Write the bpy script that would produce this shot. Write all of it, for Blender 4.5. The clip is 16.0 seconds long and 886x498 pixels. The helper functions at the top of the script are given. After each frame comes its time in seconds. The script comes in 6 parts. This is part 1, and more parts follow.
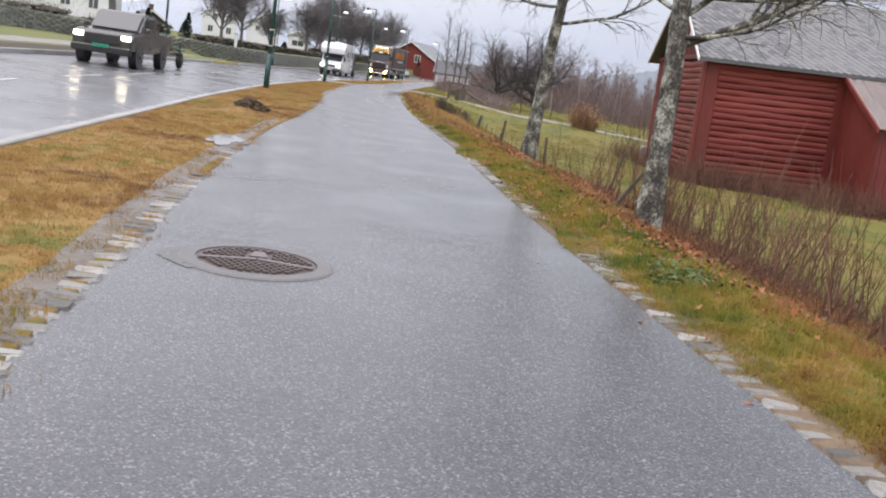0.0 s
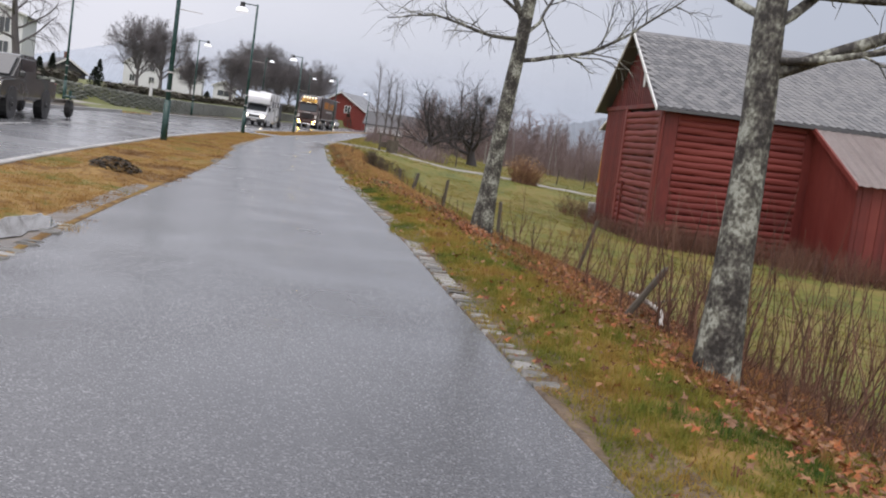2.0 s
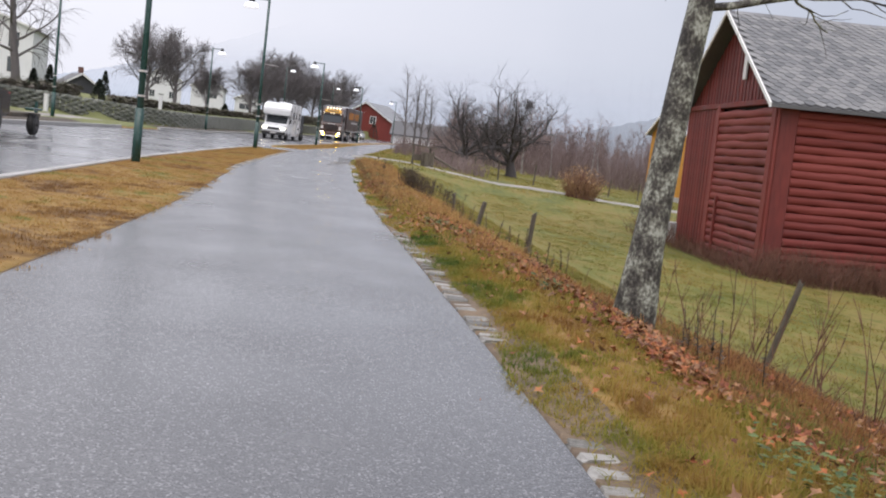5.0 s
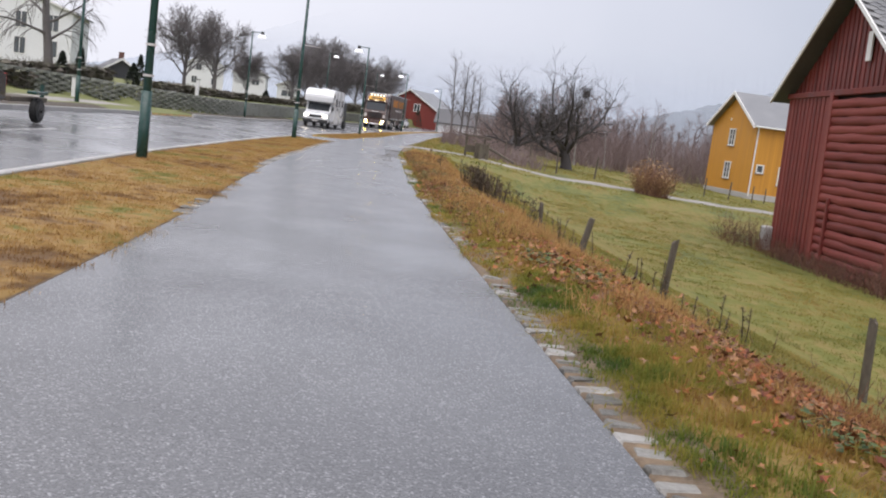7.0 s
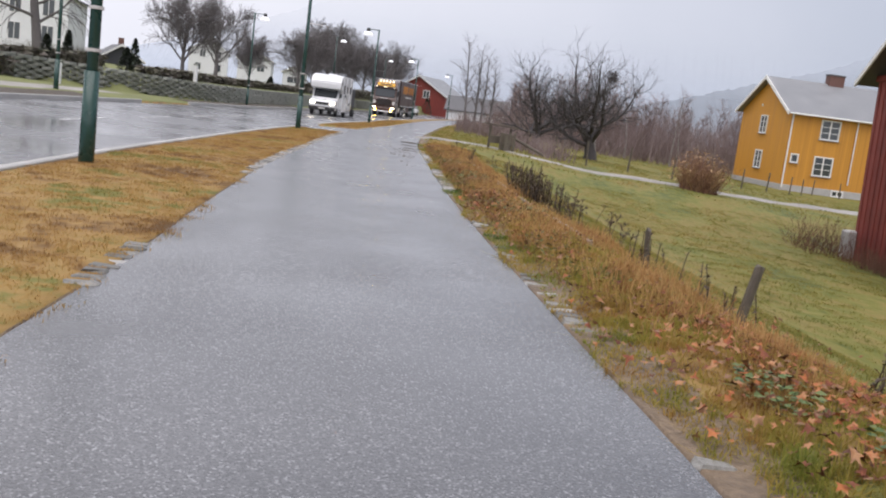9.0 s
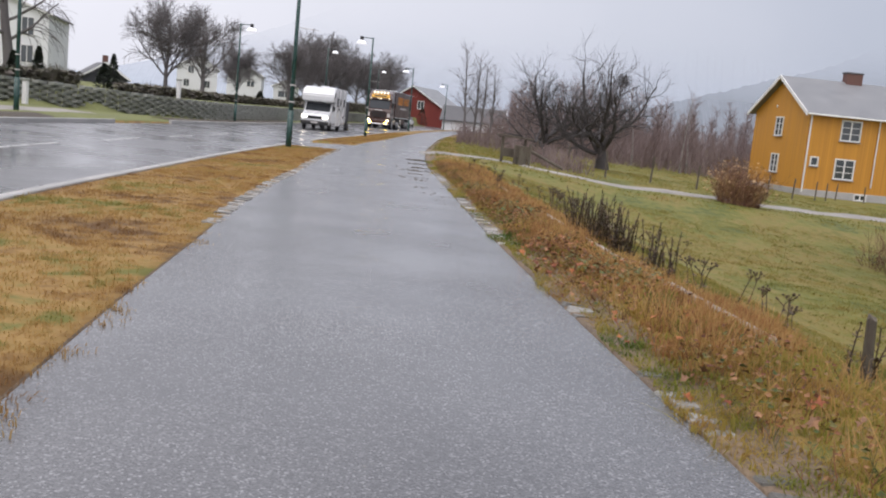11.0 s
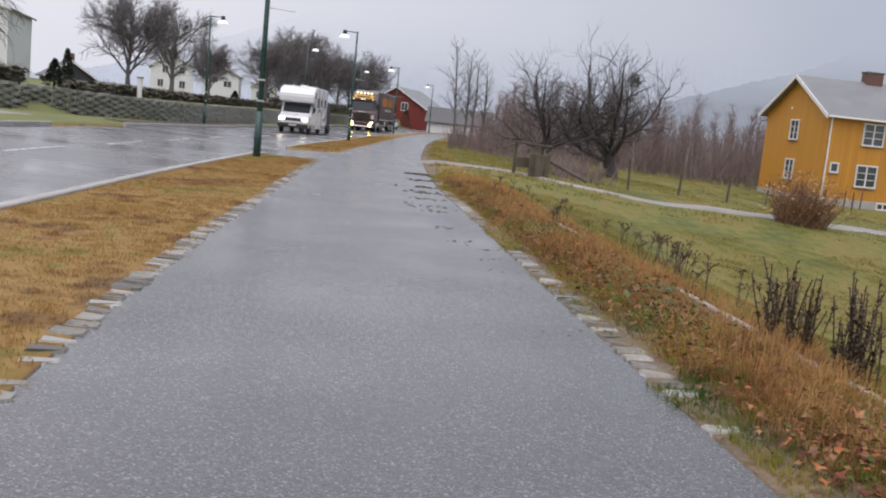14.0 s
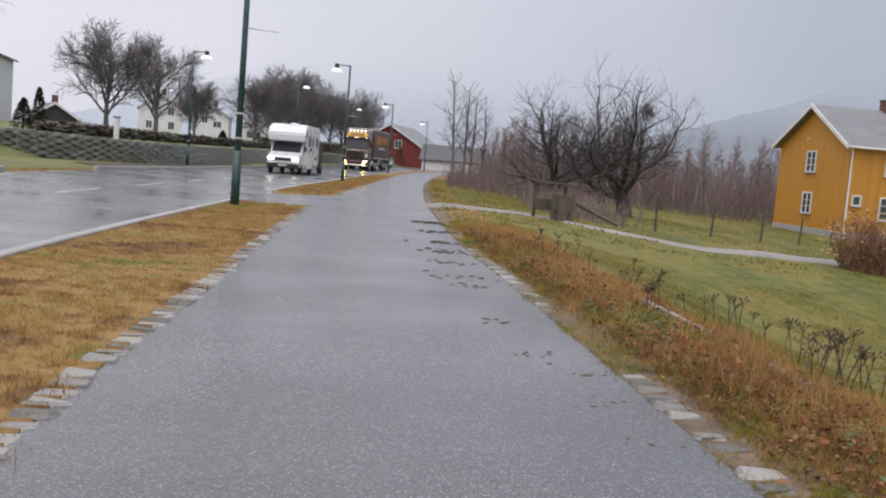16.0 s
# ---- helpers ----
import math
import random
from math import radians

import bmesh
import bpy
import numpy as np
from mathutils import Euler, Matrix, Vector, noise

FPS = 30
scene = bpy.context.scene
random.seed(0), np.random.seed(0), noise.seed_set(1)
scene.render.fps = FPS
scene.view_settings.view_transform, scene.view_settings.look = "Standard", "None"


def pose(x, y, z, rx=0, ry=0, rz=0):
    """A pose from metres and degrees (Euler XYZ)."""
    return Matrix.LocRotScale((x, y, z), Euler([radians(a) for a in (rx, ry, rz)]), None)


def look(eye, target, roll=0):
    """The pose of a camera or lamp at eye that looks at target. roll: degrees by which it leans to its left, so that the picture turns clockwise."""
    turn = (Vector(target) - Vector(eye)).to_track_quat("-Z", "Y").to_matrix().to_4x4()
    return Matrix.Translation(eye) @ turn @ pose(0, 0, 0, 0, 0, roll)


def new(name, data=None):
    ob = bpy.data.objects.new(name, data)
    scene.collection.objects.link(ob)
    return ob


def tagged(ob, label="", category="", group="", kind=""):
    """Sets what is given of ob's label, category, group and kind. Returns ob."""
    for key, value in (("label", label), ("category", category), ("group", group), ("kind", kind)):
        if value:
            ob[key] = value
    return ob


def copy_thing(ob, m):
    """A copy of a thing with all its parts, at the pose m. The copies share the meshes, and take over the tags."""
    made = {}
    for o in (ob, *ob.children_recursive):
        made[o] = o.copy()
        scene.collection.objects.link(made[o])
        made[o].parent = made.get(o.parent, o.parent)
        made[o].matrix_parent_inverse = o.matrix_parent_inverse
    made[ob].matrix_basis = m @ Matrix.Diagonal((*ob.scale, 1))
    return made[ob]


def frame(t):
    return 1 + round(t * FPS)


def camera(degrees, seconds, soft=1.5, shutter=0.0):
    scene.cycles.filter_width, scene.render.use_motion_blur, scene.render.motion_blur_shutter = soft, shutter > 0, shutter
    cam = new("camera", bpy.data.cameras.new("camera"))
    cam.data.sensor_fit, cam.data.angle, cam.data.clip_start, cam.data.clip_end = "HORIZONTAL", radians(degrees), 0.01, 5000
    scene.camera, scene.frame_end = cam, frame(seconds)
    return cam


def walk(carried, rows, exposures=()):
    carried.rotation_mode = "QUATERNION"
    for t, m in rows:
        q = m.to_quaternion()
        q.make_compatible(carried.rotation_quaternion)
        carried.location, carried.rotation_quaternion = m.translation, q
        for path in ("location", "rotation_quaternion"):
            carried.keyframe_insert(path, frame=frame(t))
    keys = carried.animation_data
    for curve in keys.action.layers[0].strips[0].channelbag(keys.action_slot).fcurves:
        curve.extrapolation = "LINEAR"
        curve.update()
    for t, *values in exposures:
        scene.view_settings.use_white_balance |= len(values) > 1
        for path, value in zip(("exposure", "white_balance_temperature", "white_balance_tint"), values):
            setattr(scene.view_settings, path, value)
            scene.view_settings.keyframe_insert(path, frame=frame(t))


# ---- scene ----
cam = camera(50.7, 16.0, soft=2.0)
# seconds, eye, a point looked at, lean
PATH = [
    (0.0, (0.001, 0.062, 1.240), (-0.025, 9.899, -0.562), 8.46),
    (0.5, (-0.051, 0.972, 1.252), (0.568, 10.790, -0.540), 9.12),
    (1.0, (-0.039, 2.109, 1.240), (0.622, 11.952, -0.402), 9.36),
    (1.5, (-0.075, 3.245, 1.238), (0.523, 13.148, -0.015), 8.87),
    (2.0, (-0.088, 4.401, 1.234), (0.527, 14.313, 0.058), 8.44),
    (2.5, (-0.103, 5.500, 1.224), (0.473, 15.433, 0.228), 7.77),
    (3.0, (-0.177, 6.688, 1.219), (0.395, 16.625, 0.257), 7.61),
    (3.5, (-0.271, 7.871, 1.213), (0.242, 17.811, 0.244), 7.26),
    (4.0, (-0.382, 9.014, 1.210), (0.071, 18.951, 0.183), 7.07),
    (4.5, (-0.495, 10.099, 1.196), (-0.107, 20.036, 0.140), 7.02),
    (5.0, (-0.618, 11.094, 1.188), (-0.303, 21.026, 0.068), 7.07),
    (5.2, (-0.683, 11.501, 1.182), (-0.409, 21.432, 0.045), 7.12),
    (7.3, (-1.271, 15.670, 1.196), (-1.402, 25.579, -0.140), 7.52),
    (7.5, (-1.343, 16.110, 1.199), (-1.472, 26.017, -0.161), 7.69),
    (8.0, (-1.522, 17.133, 1.193), (-1.667, 27.035, -0.193), 7.78),
    (8.5, (-1.678, 18.171, 1.181), (-1.813, 28.065, -0.264), 7.59),
    (9.0, (-1.853, 19.190, 1.179), (-2.013, 29.083, -0.266), 7.20),
    (9.2, (-1.932, 19.578, 1.176), (-2.087, 29.475, -0.248), 7.18),
    (11.3, (-2.593, 23.562, 1.177), (-2.722, 33.471, -0.158), 5.51),
    (11.5, (-2.652, 23.917, 1.179), (-2.731, 33.826, -0.160), 5.94),
    (12.0, (-2.783, 24.835, 1.185), (-2.841, 34.745, -0.157), 5.93),
    (12.5, (-2.925, 25.757, 1.189), (-2.956, 35.673, -0.108), 5.74),
    (13.0, (-3.046, 26.690, 1.186), (-3.040, 36.604, -0.121), 5.55),
    (13.5, (-3.165, 27.640, 1.178), (-3.123, 37.555, -0.121), 5.69),
    (14.0, (-3.272, 28.567, 1.174), (-3.201, 38.482, -0.123), 5.67),
    (14.5, (-3.387, 29.501, 1.170), (-3.289, 39.413, -0.153), 5.68),
    (15.0, (-3.495, 30.426, 1.161), (-3.411, 40.358, -0.001), 5.36),
    (15.5, (-3.618, 31.324, 1.173), (-3.517, 41.269, 0.136), 5.16),
    (16.0, (-3.722, 32.285, 1.164), (-3.621, 42.244, 0.262), 4.73),
]
walk(cam, [(t, look(eye, target, lean)) for t, eye, target, lean in PATH], [(0.0, 0.92, 6450, 16.5), (0.5, 0.98, 6450, 16.5), (1.0, 1.0, 6450, 16.5), (1.5, 0.66, 6450, 16.5), (2.2, 0.58, 6450, 16.5), (3.5, 0.64, 6450, 16.5), (5.0, 0.77, 6450, 16.5), (9.0, 0.75, 6450, 16.5), (12.5, 0.57, 6450, 16.5), (16.0, 0.48, 6450, 16.5)])

# ---- light ----
world = bpy.data.worlds.new("overcast")
scene.world = world
world.use_nodes = True
wn, wl = world.node_tree.nodes, world.node_tree.links
bg = wn["Background"]
sky = wn.new("ShaderNodeTexSky")
sky.sky_type, sky.sun_disc = "NISHITA", False
sky.sun_elevation, sky.sun_rotation = radians(24), radians(150)
sky.air_density, sky.dust_density, sky.ozone_density = 1.2, 6.0, 1.0
grey = wn.new("ShaderNodeHueSaturation")
grey.inputs["Saturation"].default_value = 0.25
wl.new(sky.outputs[0], grey.inputs["Color"])
cloud = wn.new("ShaderNodeMix")
cloud.data_type = "RGBA"
cloud.inputs["Factor"].default_value = 0.88
way = wn.new("ShaderNodeTexCoord")
# low cloud: brighter over the gardens, heavier over the hills beyond the meadow
heavy = wn.new("ShaderNodeVectorMath")
heavy.operation = "DOT_PRODUCT"
heavy.inputs[1].default_value = (0.9, 0.25, -0.35)
wl.new(way.outputs["Generated"], heavy.inputs[0])
billow = wn.new("ShaderNodeTexNoise")
billow.inputs["Scale"].default_value, billow.inputs["Detail"].default_value = 2.2, 5.0
wl.new(way.outputs["Generated"], billow.inputs["Vector"])
weight = wn.new("ShaderNodeMath")
weight.operation = "MULTIPLY_ADD"
weight.inputs[1].default_value = 0.5
wl.new(billow.outputs["Fac"], weight.inputs[0])
wl.new(heavy.outputs["Value"], weight.inputs[2])
shade = wn.new("ShaderNodeValToRGB")
shade.color_ramp.elements[0].position, shade.color_ramp.elements[0].color = 0.02, (0.72, 0.745, 0.785, 1)
shade.color_ramp.elements[1].position, shade.color_ramp.elements[1].color = 0.9, (0.355, 0.405, 0.475, 1)
wl.new(weight.outputs[0], shade.inputs[0])
lifted = wn.new("ShaderNodeVectorMath")
lifted.operation = "SCALE"
lifted.inputs["Scale"].default_value = 10.0
wl.new(shade.outputs[0], lifted.inputs[0])
wl.new(lifted.outputs[0], cloud.inputs["B"])
wl.new(grey.outputs[0], cloud.inputs["A"])
wl.new(cloud.outputs["Result"], bg.inputs[0])
bg.inputs[1].default_value = 0.085
sun_data = bpy.data.lights.new("sun", "SUN")
sun_data.energy, sun_data.angle, sun_data.color = 1.5, radians(70), (1.0, 0.97, 0.93)
sun = new("sun", sun_data)
sun.matrix_world = look((0, 0, 30), (4, 8, 0))


# ---- materials ----
def surface(name, colours, scale=3.0, fine=40.0, rough=(0.6, 0.85), bump=0.3, bump_scale=60.0, metal=0.0, per_object=0.0, per_island=0.0, stretch=(1, 1, 1), spec=0.5, coat=0.0, depth=0.01, span=(0.28, 0.72)):
    """Colour mixed by coarse and fine noise in metres, varied roughness, fine relief."""
    m = bpy.data.materials.new(name)
    m.use_nodes = True
    n, l = m.node_tree.nodes, m.node_tree.links
    b = n["Principled BSDF"]
    co = n.new("ShaderNodeTexCoord")
    mp = n.new("ShaderNodeMapping")
    mp.inputs["Scale"].default_value = stretch
    l.new(co.outputs["Object"], mp.inputs[0])

    def noise_at(s, detail=4.0):
        t = n.new("ShaderNodeTexNoise")
        t.inputs["Scale"].default_value, t.inputs["Detail"].default_value = s, detail
        l.new(mp.outputs[0], t.inputs["Vector"])
        return t.outputs["Fac"]

    coarse, grain = noise_at(scale), noise_at(fine)
    mix = n.new("ShaderNodeMath")
    mix.operation = "MULTIPLY_ADD"
    mix.inputs[1].default_value = 0.4
    l.new(grain, mix.inputs[0])
    half = n.new("ShaderNodeMath")
    half.operation = "MULTIPLY"
    half.inputs[1].default_value = 0.6
    l.new(coarse, half.inputs[0])
    l.new(half.outputs[0], mix.inputs[2])
    fac = mix.outputs[0]
    for amount, node, socket in ((per_object, "ShaderNodeObjectInfo", "Random"), (per_island, "ShaderNodeNewGeometry", "Random Per Island")):
        if amount:
            r = n.new(node)
            ma = n.new("ShaderNodeMath")
            ma.operation = "MULTIPLY_ADD"
            ma.inputs[1].default_value, ma.inputs[2].default_value = amount, -amount / 2
            l.new(r.outputs[socket], ma.inputs[0])
            ad = n.new("ShaderNodeMath")
            ad.operation = "ADD"
            l.new(fac, ad.inputs[0])
            l.new(ma.outputs[0], ad.inputs[1])
            fac = ad.outputs[0]
    ramp = n.new("ShaderNodeValToRGB")
    el = ramp.color_ramp.elements
    k = len(colours)
    while len(el) < k:
        el.new(0.5)
    for i, c in enumerate(colours):
        el[i].position = span[0] + (span[1] - span[0]) * i / max(1, k - 1)
        el[i].color = (*c, 1)
    l.new(fac, ramp.inputs[0])
    l.new(ramp.outputs[0], b.inputs["Base Color"])
    rr = n.new("ShaderNodeMapRange")
    rr.inputs["From Min"].default_value, rr.inputs["From Max"].default_value = 0.3, 0.7
    rr.inputs["To Min"].default_value, rr.inputs["To Max"].default_value = rough
    l.new(coarse, rr.inputs["Value"])
    l.new(rr.outputs[0], b.inputs["Roughness"])
    b.inputs["Metallic"].default_value = metal
    b.inputs["Specular IOR Level"].default_value = spec
    b.inputs["Coat Weight"].default_value = coat
    if bump:
        bp = n.new("ShaderNodeBump")
        bp.inputs["Strength"].default_value, bp.inputs["Distance"].default_value = bump, depth
        l.new(noise_at(bump_scale, 3.0), bp.inputs["Height"])
        l.new(bp.outputs[0], b.inputs["Normal"])
    return m


def leafy(m, share=0.55):
    """Lets light through thin blades and leaves."""
    n, l = m.node_tree.nodes, m.node_tree.links
    ramp = [k for k in n if k.type == "VALTORGB"][0]
    thin = n.new("ShaderNodeBsdfTranslucent")
    both = n.new("ShaderNodeMixShader")
    both.inputs[0].default_value = share
    l.new(ramp.outputs[0], thin.inputs["Color"])
    l.new(n["Principled BSDF"].outputs[0], both.inputs[1])
    l.new(thin.outputs[0], both.inputs[2])
    l.new(both.outputs[0], n["Material Output"].inputs["Surface"])
    return m


def glow(name, colour, strength):
    m = bpy.data.materials.new(name)
    m.use_nodes = True
    b = m.node_tree.nodes["Principled BSDF"]
    b.inputs["Base Color"].default_value = (*colour, 1)
    b.inputs["Emission Color"].default_value = (*colour, 1)
    b.inputs["Emission Strength"].default_value = strength
    return m


def glass(name, colour=(0.03, 0.035, 0.04)):
    m = bpy.data.materials.new(name)
    m.use_nodes = True
    b = m.node_tree.nodes["Principled BSDF"]
    b.inputs["Base Color"].default_value = (*colour, 1)
    b.inputs["Roughness"].default_value = 0.05
    b.inputs["Coat Weight"].default_value = 0.6
    return m


def wet_asphalt(name, dark, light, wet, dry, patch, stones=130.0, bump=0.5, spread=(0.42, 0.6)):
    """Asphalt with pale chippings; a film of water comes and goes in patches."""
    m = bpy.data.materials.new(name)
    m.use_nodes = True
    n, l = m.node_tree.nodes, m.node_tree.links
    b = n["Principled BSDF"]
    co = n.new("ShaderNodeTexCoord")

    def tex(kind, s, **kw):
        t = n.new(kind)
        t.inputs["Scale"].default_value = s
        for k, v in kw.items():
            t.inputs[k].default_value = v
        l.new(co.outputs["Object"], t.inputs["Vector"])
        return t

    chips = tex("ShaderNodeTexVoronoi", stones)
    ramp = n.new("ShaderNodeValToRGB")
    el = ramp.color_ramp.elements
    el[0].position, el[0].color = 0.25, (*dark, 1)
    el[1].position, el[1].color = 0.9, (*light, 1)
    spark = el.new(0.96)
    spark.color = (*(min(1, c * 1.9) for c in light), 1)
    sep = n.new("ShaderNodeSeparateColor")
    l.new(chips.outputs["Color"], sep.inputs[0])
    l.new(sep.outputs[0], ramp.inputs[0])
    stain = tex("ShaderNodeTexNoise", 0.7, Detail=5.0)
    tint = n.new("ShaderNodeMix")
    tint.data_type, tint.blend_type = "RGBA", "MULTIPLY"
    tint.inputs["Factor"].default_value = 0.55
    sr = n.new("ShaderNodeValToRGB")
    sr.color_ramp.elements[0].position, sr.color_ramp.elements[0].color = 0.35, (0.6, 0.6, 0.62, 1)
    sr.color_ramp.elements[1].position, sr.color_ramp.elements[1].color = 0.65, (1, 1, 1, 1)
    l.new(stain.outputs["Fac"], sr.inputs[0])
    l.new(ramp.outputs[0], tint.inputs["A"])
    l.new(sr.outputs[0], tint.inputs["B"])
    l.new(tint.outputs["Result"], b.inputs["Base Color"])
    film = tex("ShaderNodeTexNoise", patch, Detail=3.0)
    mr = n.new("ShaderNodeMapRange")
    mr.inputs["From Min"].default_value, mr.inputs["From Max"].default_value = spread
    mr.inputs["To Min"].default_value, mr.inputs["To Max"].default_value = dry, wet
    l.new(film.outputs["Fac"], mr.inputs["Value"])
    l.new(mr.outputs[0], b.inputs["Roughness"])
    bp = n.new("ShaderNodeBump")
    bp.inputs["Distance"].default_value = 0.004
    bs = n.new("ShaderNodeMapRange")
    bs.inputs["From Min"].default_value, bs.inputs["From Max"].default_value = spread
    bs.inputs["To Min"].default_value, bs.inputs["To Max"].default_value = bump, bump * 0.12
    l.new(film.outputs["Fac"], bs.inputs["Value"])
    l.new(bs.outputs[0], bp.inputs["Strength"])
    l.new(chips.outputs["Distance"], bp.inputs["Height"])
    l.new(bp.outputs[0], b.inputs["Normal"])
    b.inputs["Specular IOR Level"].default_value = 1.0
    return m


PATH_ASPHALT = wet_asphalt("path_asphalt", (0.066, 0.067, 0.071), (0.138, 0.139, 0.145), 0.18, 0.28, 0.8, 135.0, 0.22, (0.3, 0.75))
ROAD_ASPHALT = wet_asphalt("road_asphalt", (0.085, 0.086, 0.09), (0.17, 0.171, 0.177), 0.15, 0.34, 0.35, 110.0, 0.12, (0.36, 0.66))
GRAVEL = surface("gravel", [(0.14, 0.13, 0.12), (0.27, 0.255, 0.235), (0.37, 0.355, 0.335)], 0.8, 25, bump=0.6, bump_scale=40)
CONCRETE = surface("concrete", [(0.3, 0.3, 0.29), (0.42, 0.41, 0.4)], 2, 30, rough=(0.4, 0.7), per_object=0.3)
GRANITE = surface("granite", [(0.1, 0.096, 0.085), (0.22, 0.213, 0.195), (0.34, 0.33, 0.31)], 6, 60, rough=(0.35, 0.6), per_object=0.5, bump=0.5)
MEADOW_TURF = surface("meadow_turf", [(0.085, 0.1, 0.027), (0.135, 0.14, 0.036), (0.17, 0.16, 0.047), (0.21, 0.165, 0.06), (0.13, 0.13, 0.037)], 0.45, 4, stretch=(1, 0.55, 1), spec=0.12, bump=0.8, bump_scale=9, depth=0.05, span=(0.38, 0.62))
BANK_TURF = surface("bank_turf", [(0.1, 0.1, 0.055), (0.15, 0.16, 0.07), (0.19, 0.205, 0.085), (0.22, 0.2, 0.11)], 0.3, 10, spec=0.12, bump=0.6, bump_scale=15, depth=0.05)
DIRT = surface("damp_dirt", [(0.07, 0.05, 0.035), (0.16, 0.115, 0.075), (0.25, 0.18, 0.11)], 2.5, 22, bump=0.8, bump_scale=30, depth=0.02)
GROUNDCOVER = surface("withered_cover", [(0.08, 0.032, 0.022), (0.17, 0.075, 0.042), (0.25, 0.13, 0.065), (0.13, 0.12, 0.048), (0.06, 0.08, 0.03)], 1.2, 4, spec=0.12, bump=0, per_island=0.4)
MUD = surface("wet_mud", [(0.06, 0.05, 0.04), (0.14, 0.12, 0.1), (0.22, 0.19, 0.16)], 1.5, 14, rough=(0.12, 0.6), bump=0.6, bump_scale=20, depth=0.02)
TURF = surface("turf", [(0.13, 0.075, 0.033), (0.21, 0.125, 0.046), (0.29, 0.185, 0.07), (0.25, 0.17, 0.06), (0.15, 0.145, 0.045)], 0.7, 5, spec=0.12, bump=0.4, bump_scale=14, depth=0.03, span=(0.39, 0.61))
SOIL = surface("soil", [(0.035, 0.028, 0.02), (0.095, 0.074, 0.052)], 4, 30, bump=0.8, bump_scale=20, depth=0.04)
STRAW = leafy(surface("straw_blades", [(0.2, 0.11, 0.05), (0.3, 0.175, 0.065), (0.42, 0.265, 0.1), (0.36, 0.24, 0.085), (0.22, 0.21, 0.06)], 0.7, 5.0, span=(0.38, 0.62), spec=0.12, bump=0, per_island=0.06))
GREEN = leafy(surface("green_blades", [(0.075, 0.13, 0.03), (0.16, 0.195, 0.038), (0.27, 0.25, 0.052), (0.37, 0.28, 0.072), (0.34, 0.21, 0.065), (0.24, 0.125, 0.048)], 0.9, 3.5, span=(0.35, 0.67), spec=0.12, bump=0, per_island=0.08))
LAWN = leafy(surface("lawn_blades", [(0.135, 0.15, 0.04), (0.205, 0.198, 0.052), (0.27, 0.228, 0.068), (0.33, 0.235, 0.085)], 0.45, 3.0, spec=0.12, bump=0, per_island=0.06, span=(0.36, 0.64)))
PALE_STRAW = leafy(surface("pale_straw", [(0.28, 0.15, 0.06), (0.44, 0.25, 0.095), (0.55, 0.35, 0.15), (0.36, 0.26, 0.085)], 0.9, 3.0, spec=0.12, bump=0, per_island=0.3))
BRACKEN = leafy(surface("withered_blades", [(0.11, 0.05, 0.03), (0.22, 0.1, 0.05), (0.36, 0.17, 0.07), (0.42, 0.24, 0.1), (0.3, 0.2, 0.07)], 1.0, 3.0, spec=0.12, bump=0, per_island=0.3))
LEAF = surface("dead_leaves", [(0.1, 0.035, 0.02), (0.2, 0.062, 0.03), (0.36, 0.12, 0.04), (0.34, 0.18, 0.09), (0.2, 0.11, 0.065)], 3, 20, rough=(0.5, 0.7), spec=0.2, bump=0, per_island=0.6)
WEED_GREEN = surface("weed_leaves", [(0.04, 0.07, 0.022), (0.08, 0.12, 0.035), (0.13, 0.15, 0.05)], 5, 30, bump=0, per_island=0.4)
TWIG = surface("red_twigs", [(0.055, 0.024, 0.016), (0.125, 0.055, 0.034), (0.2, 0.1, 0.062)], 2, 20, bump=0, per_island=0.4)
STALK = surface("dead_stalks", [(0.04, 0.028, 0.018), (0.11, 0.07, 0.04)], 3, 20, bump=0, per_island=0.4)
BARK = surface("lichen_bark", [(0.03, 0.026, 0.022), (0.08, 0.073, 0.062), (0.18, 0.18, 0.145), (0.4, 0.41, 0.35)], 6, 38, bump=0.7, bump_scale=26, depth=0.02, stretch=(1, 1, 0.8), span=(0.42, 0.6))
BRANCH = surface("branch_bark", [(0.085, 0.078, 0.07), (0.19, 0.18, 0.16)], 4, 30, bump=0.3)
DARK_BARK = surface("dark_bark", [(0.035, 0.03, 0.031), (0.075, 0.066, 0.066)], 3, 20, bump=0.4, per_object=0.2)
# Bark of the distant trees; haze is put into its paler grey.
HAZY_BARK = surface("haze_paled_bark", [(0.085, 0.076, 0.077), (0.16, 0.145, 0.146)], 3, 20, bump=0)
# Twigs of the far wood, lightened: haze is mixed into this brown-grey.
BIRCH_TWIG = surface("birch_wood", [(0.11, 0.075, 0.072), (0.17, 0.12, 0.115), (0.25, 0.2, 0.19)], 0.2, 5, bump=0, per_island=0.3)
RED_LOG = surface("red_log", [(0.09, 0.012, 0.01), (0.17, 0.026, 0.02), (0.23, 0.045, 0.034)], 1.5, 14, rough=(0.55, 0.8), bump=0.5, bump_scale=12, per_object=0.25, stretch=(0.3, 1, 1.5), depth=0.02)
RED_BOARD = surface("red_board", [(0.1, 0.014, 0.011), (0.17, 0.026, 0.02), (0.21, 0.04, 0.03)], 1.2, 10, rough=(0.5, 0.75), bump=0.4, bump_scale=30, per_object=0.35, stretch=(1, 1, 0.2))
# Near-black core: the darkness of the log gaps is put into this colour.
BLACK_GAP = surface("log_gap_dark", [(0.012, 0.006, 0.005), (0.03, 0.012, 0.01)], 2, 20, bump=0)
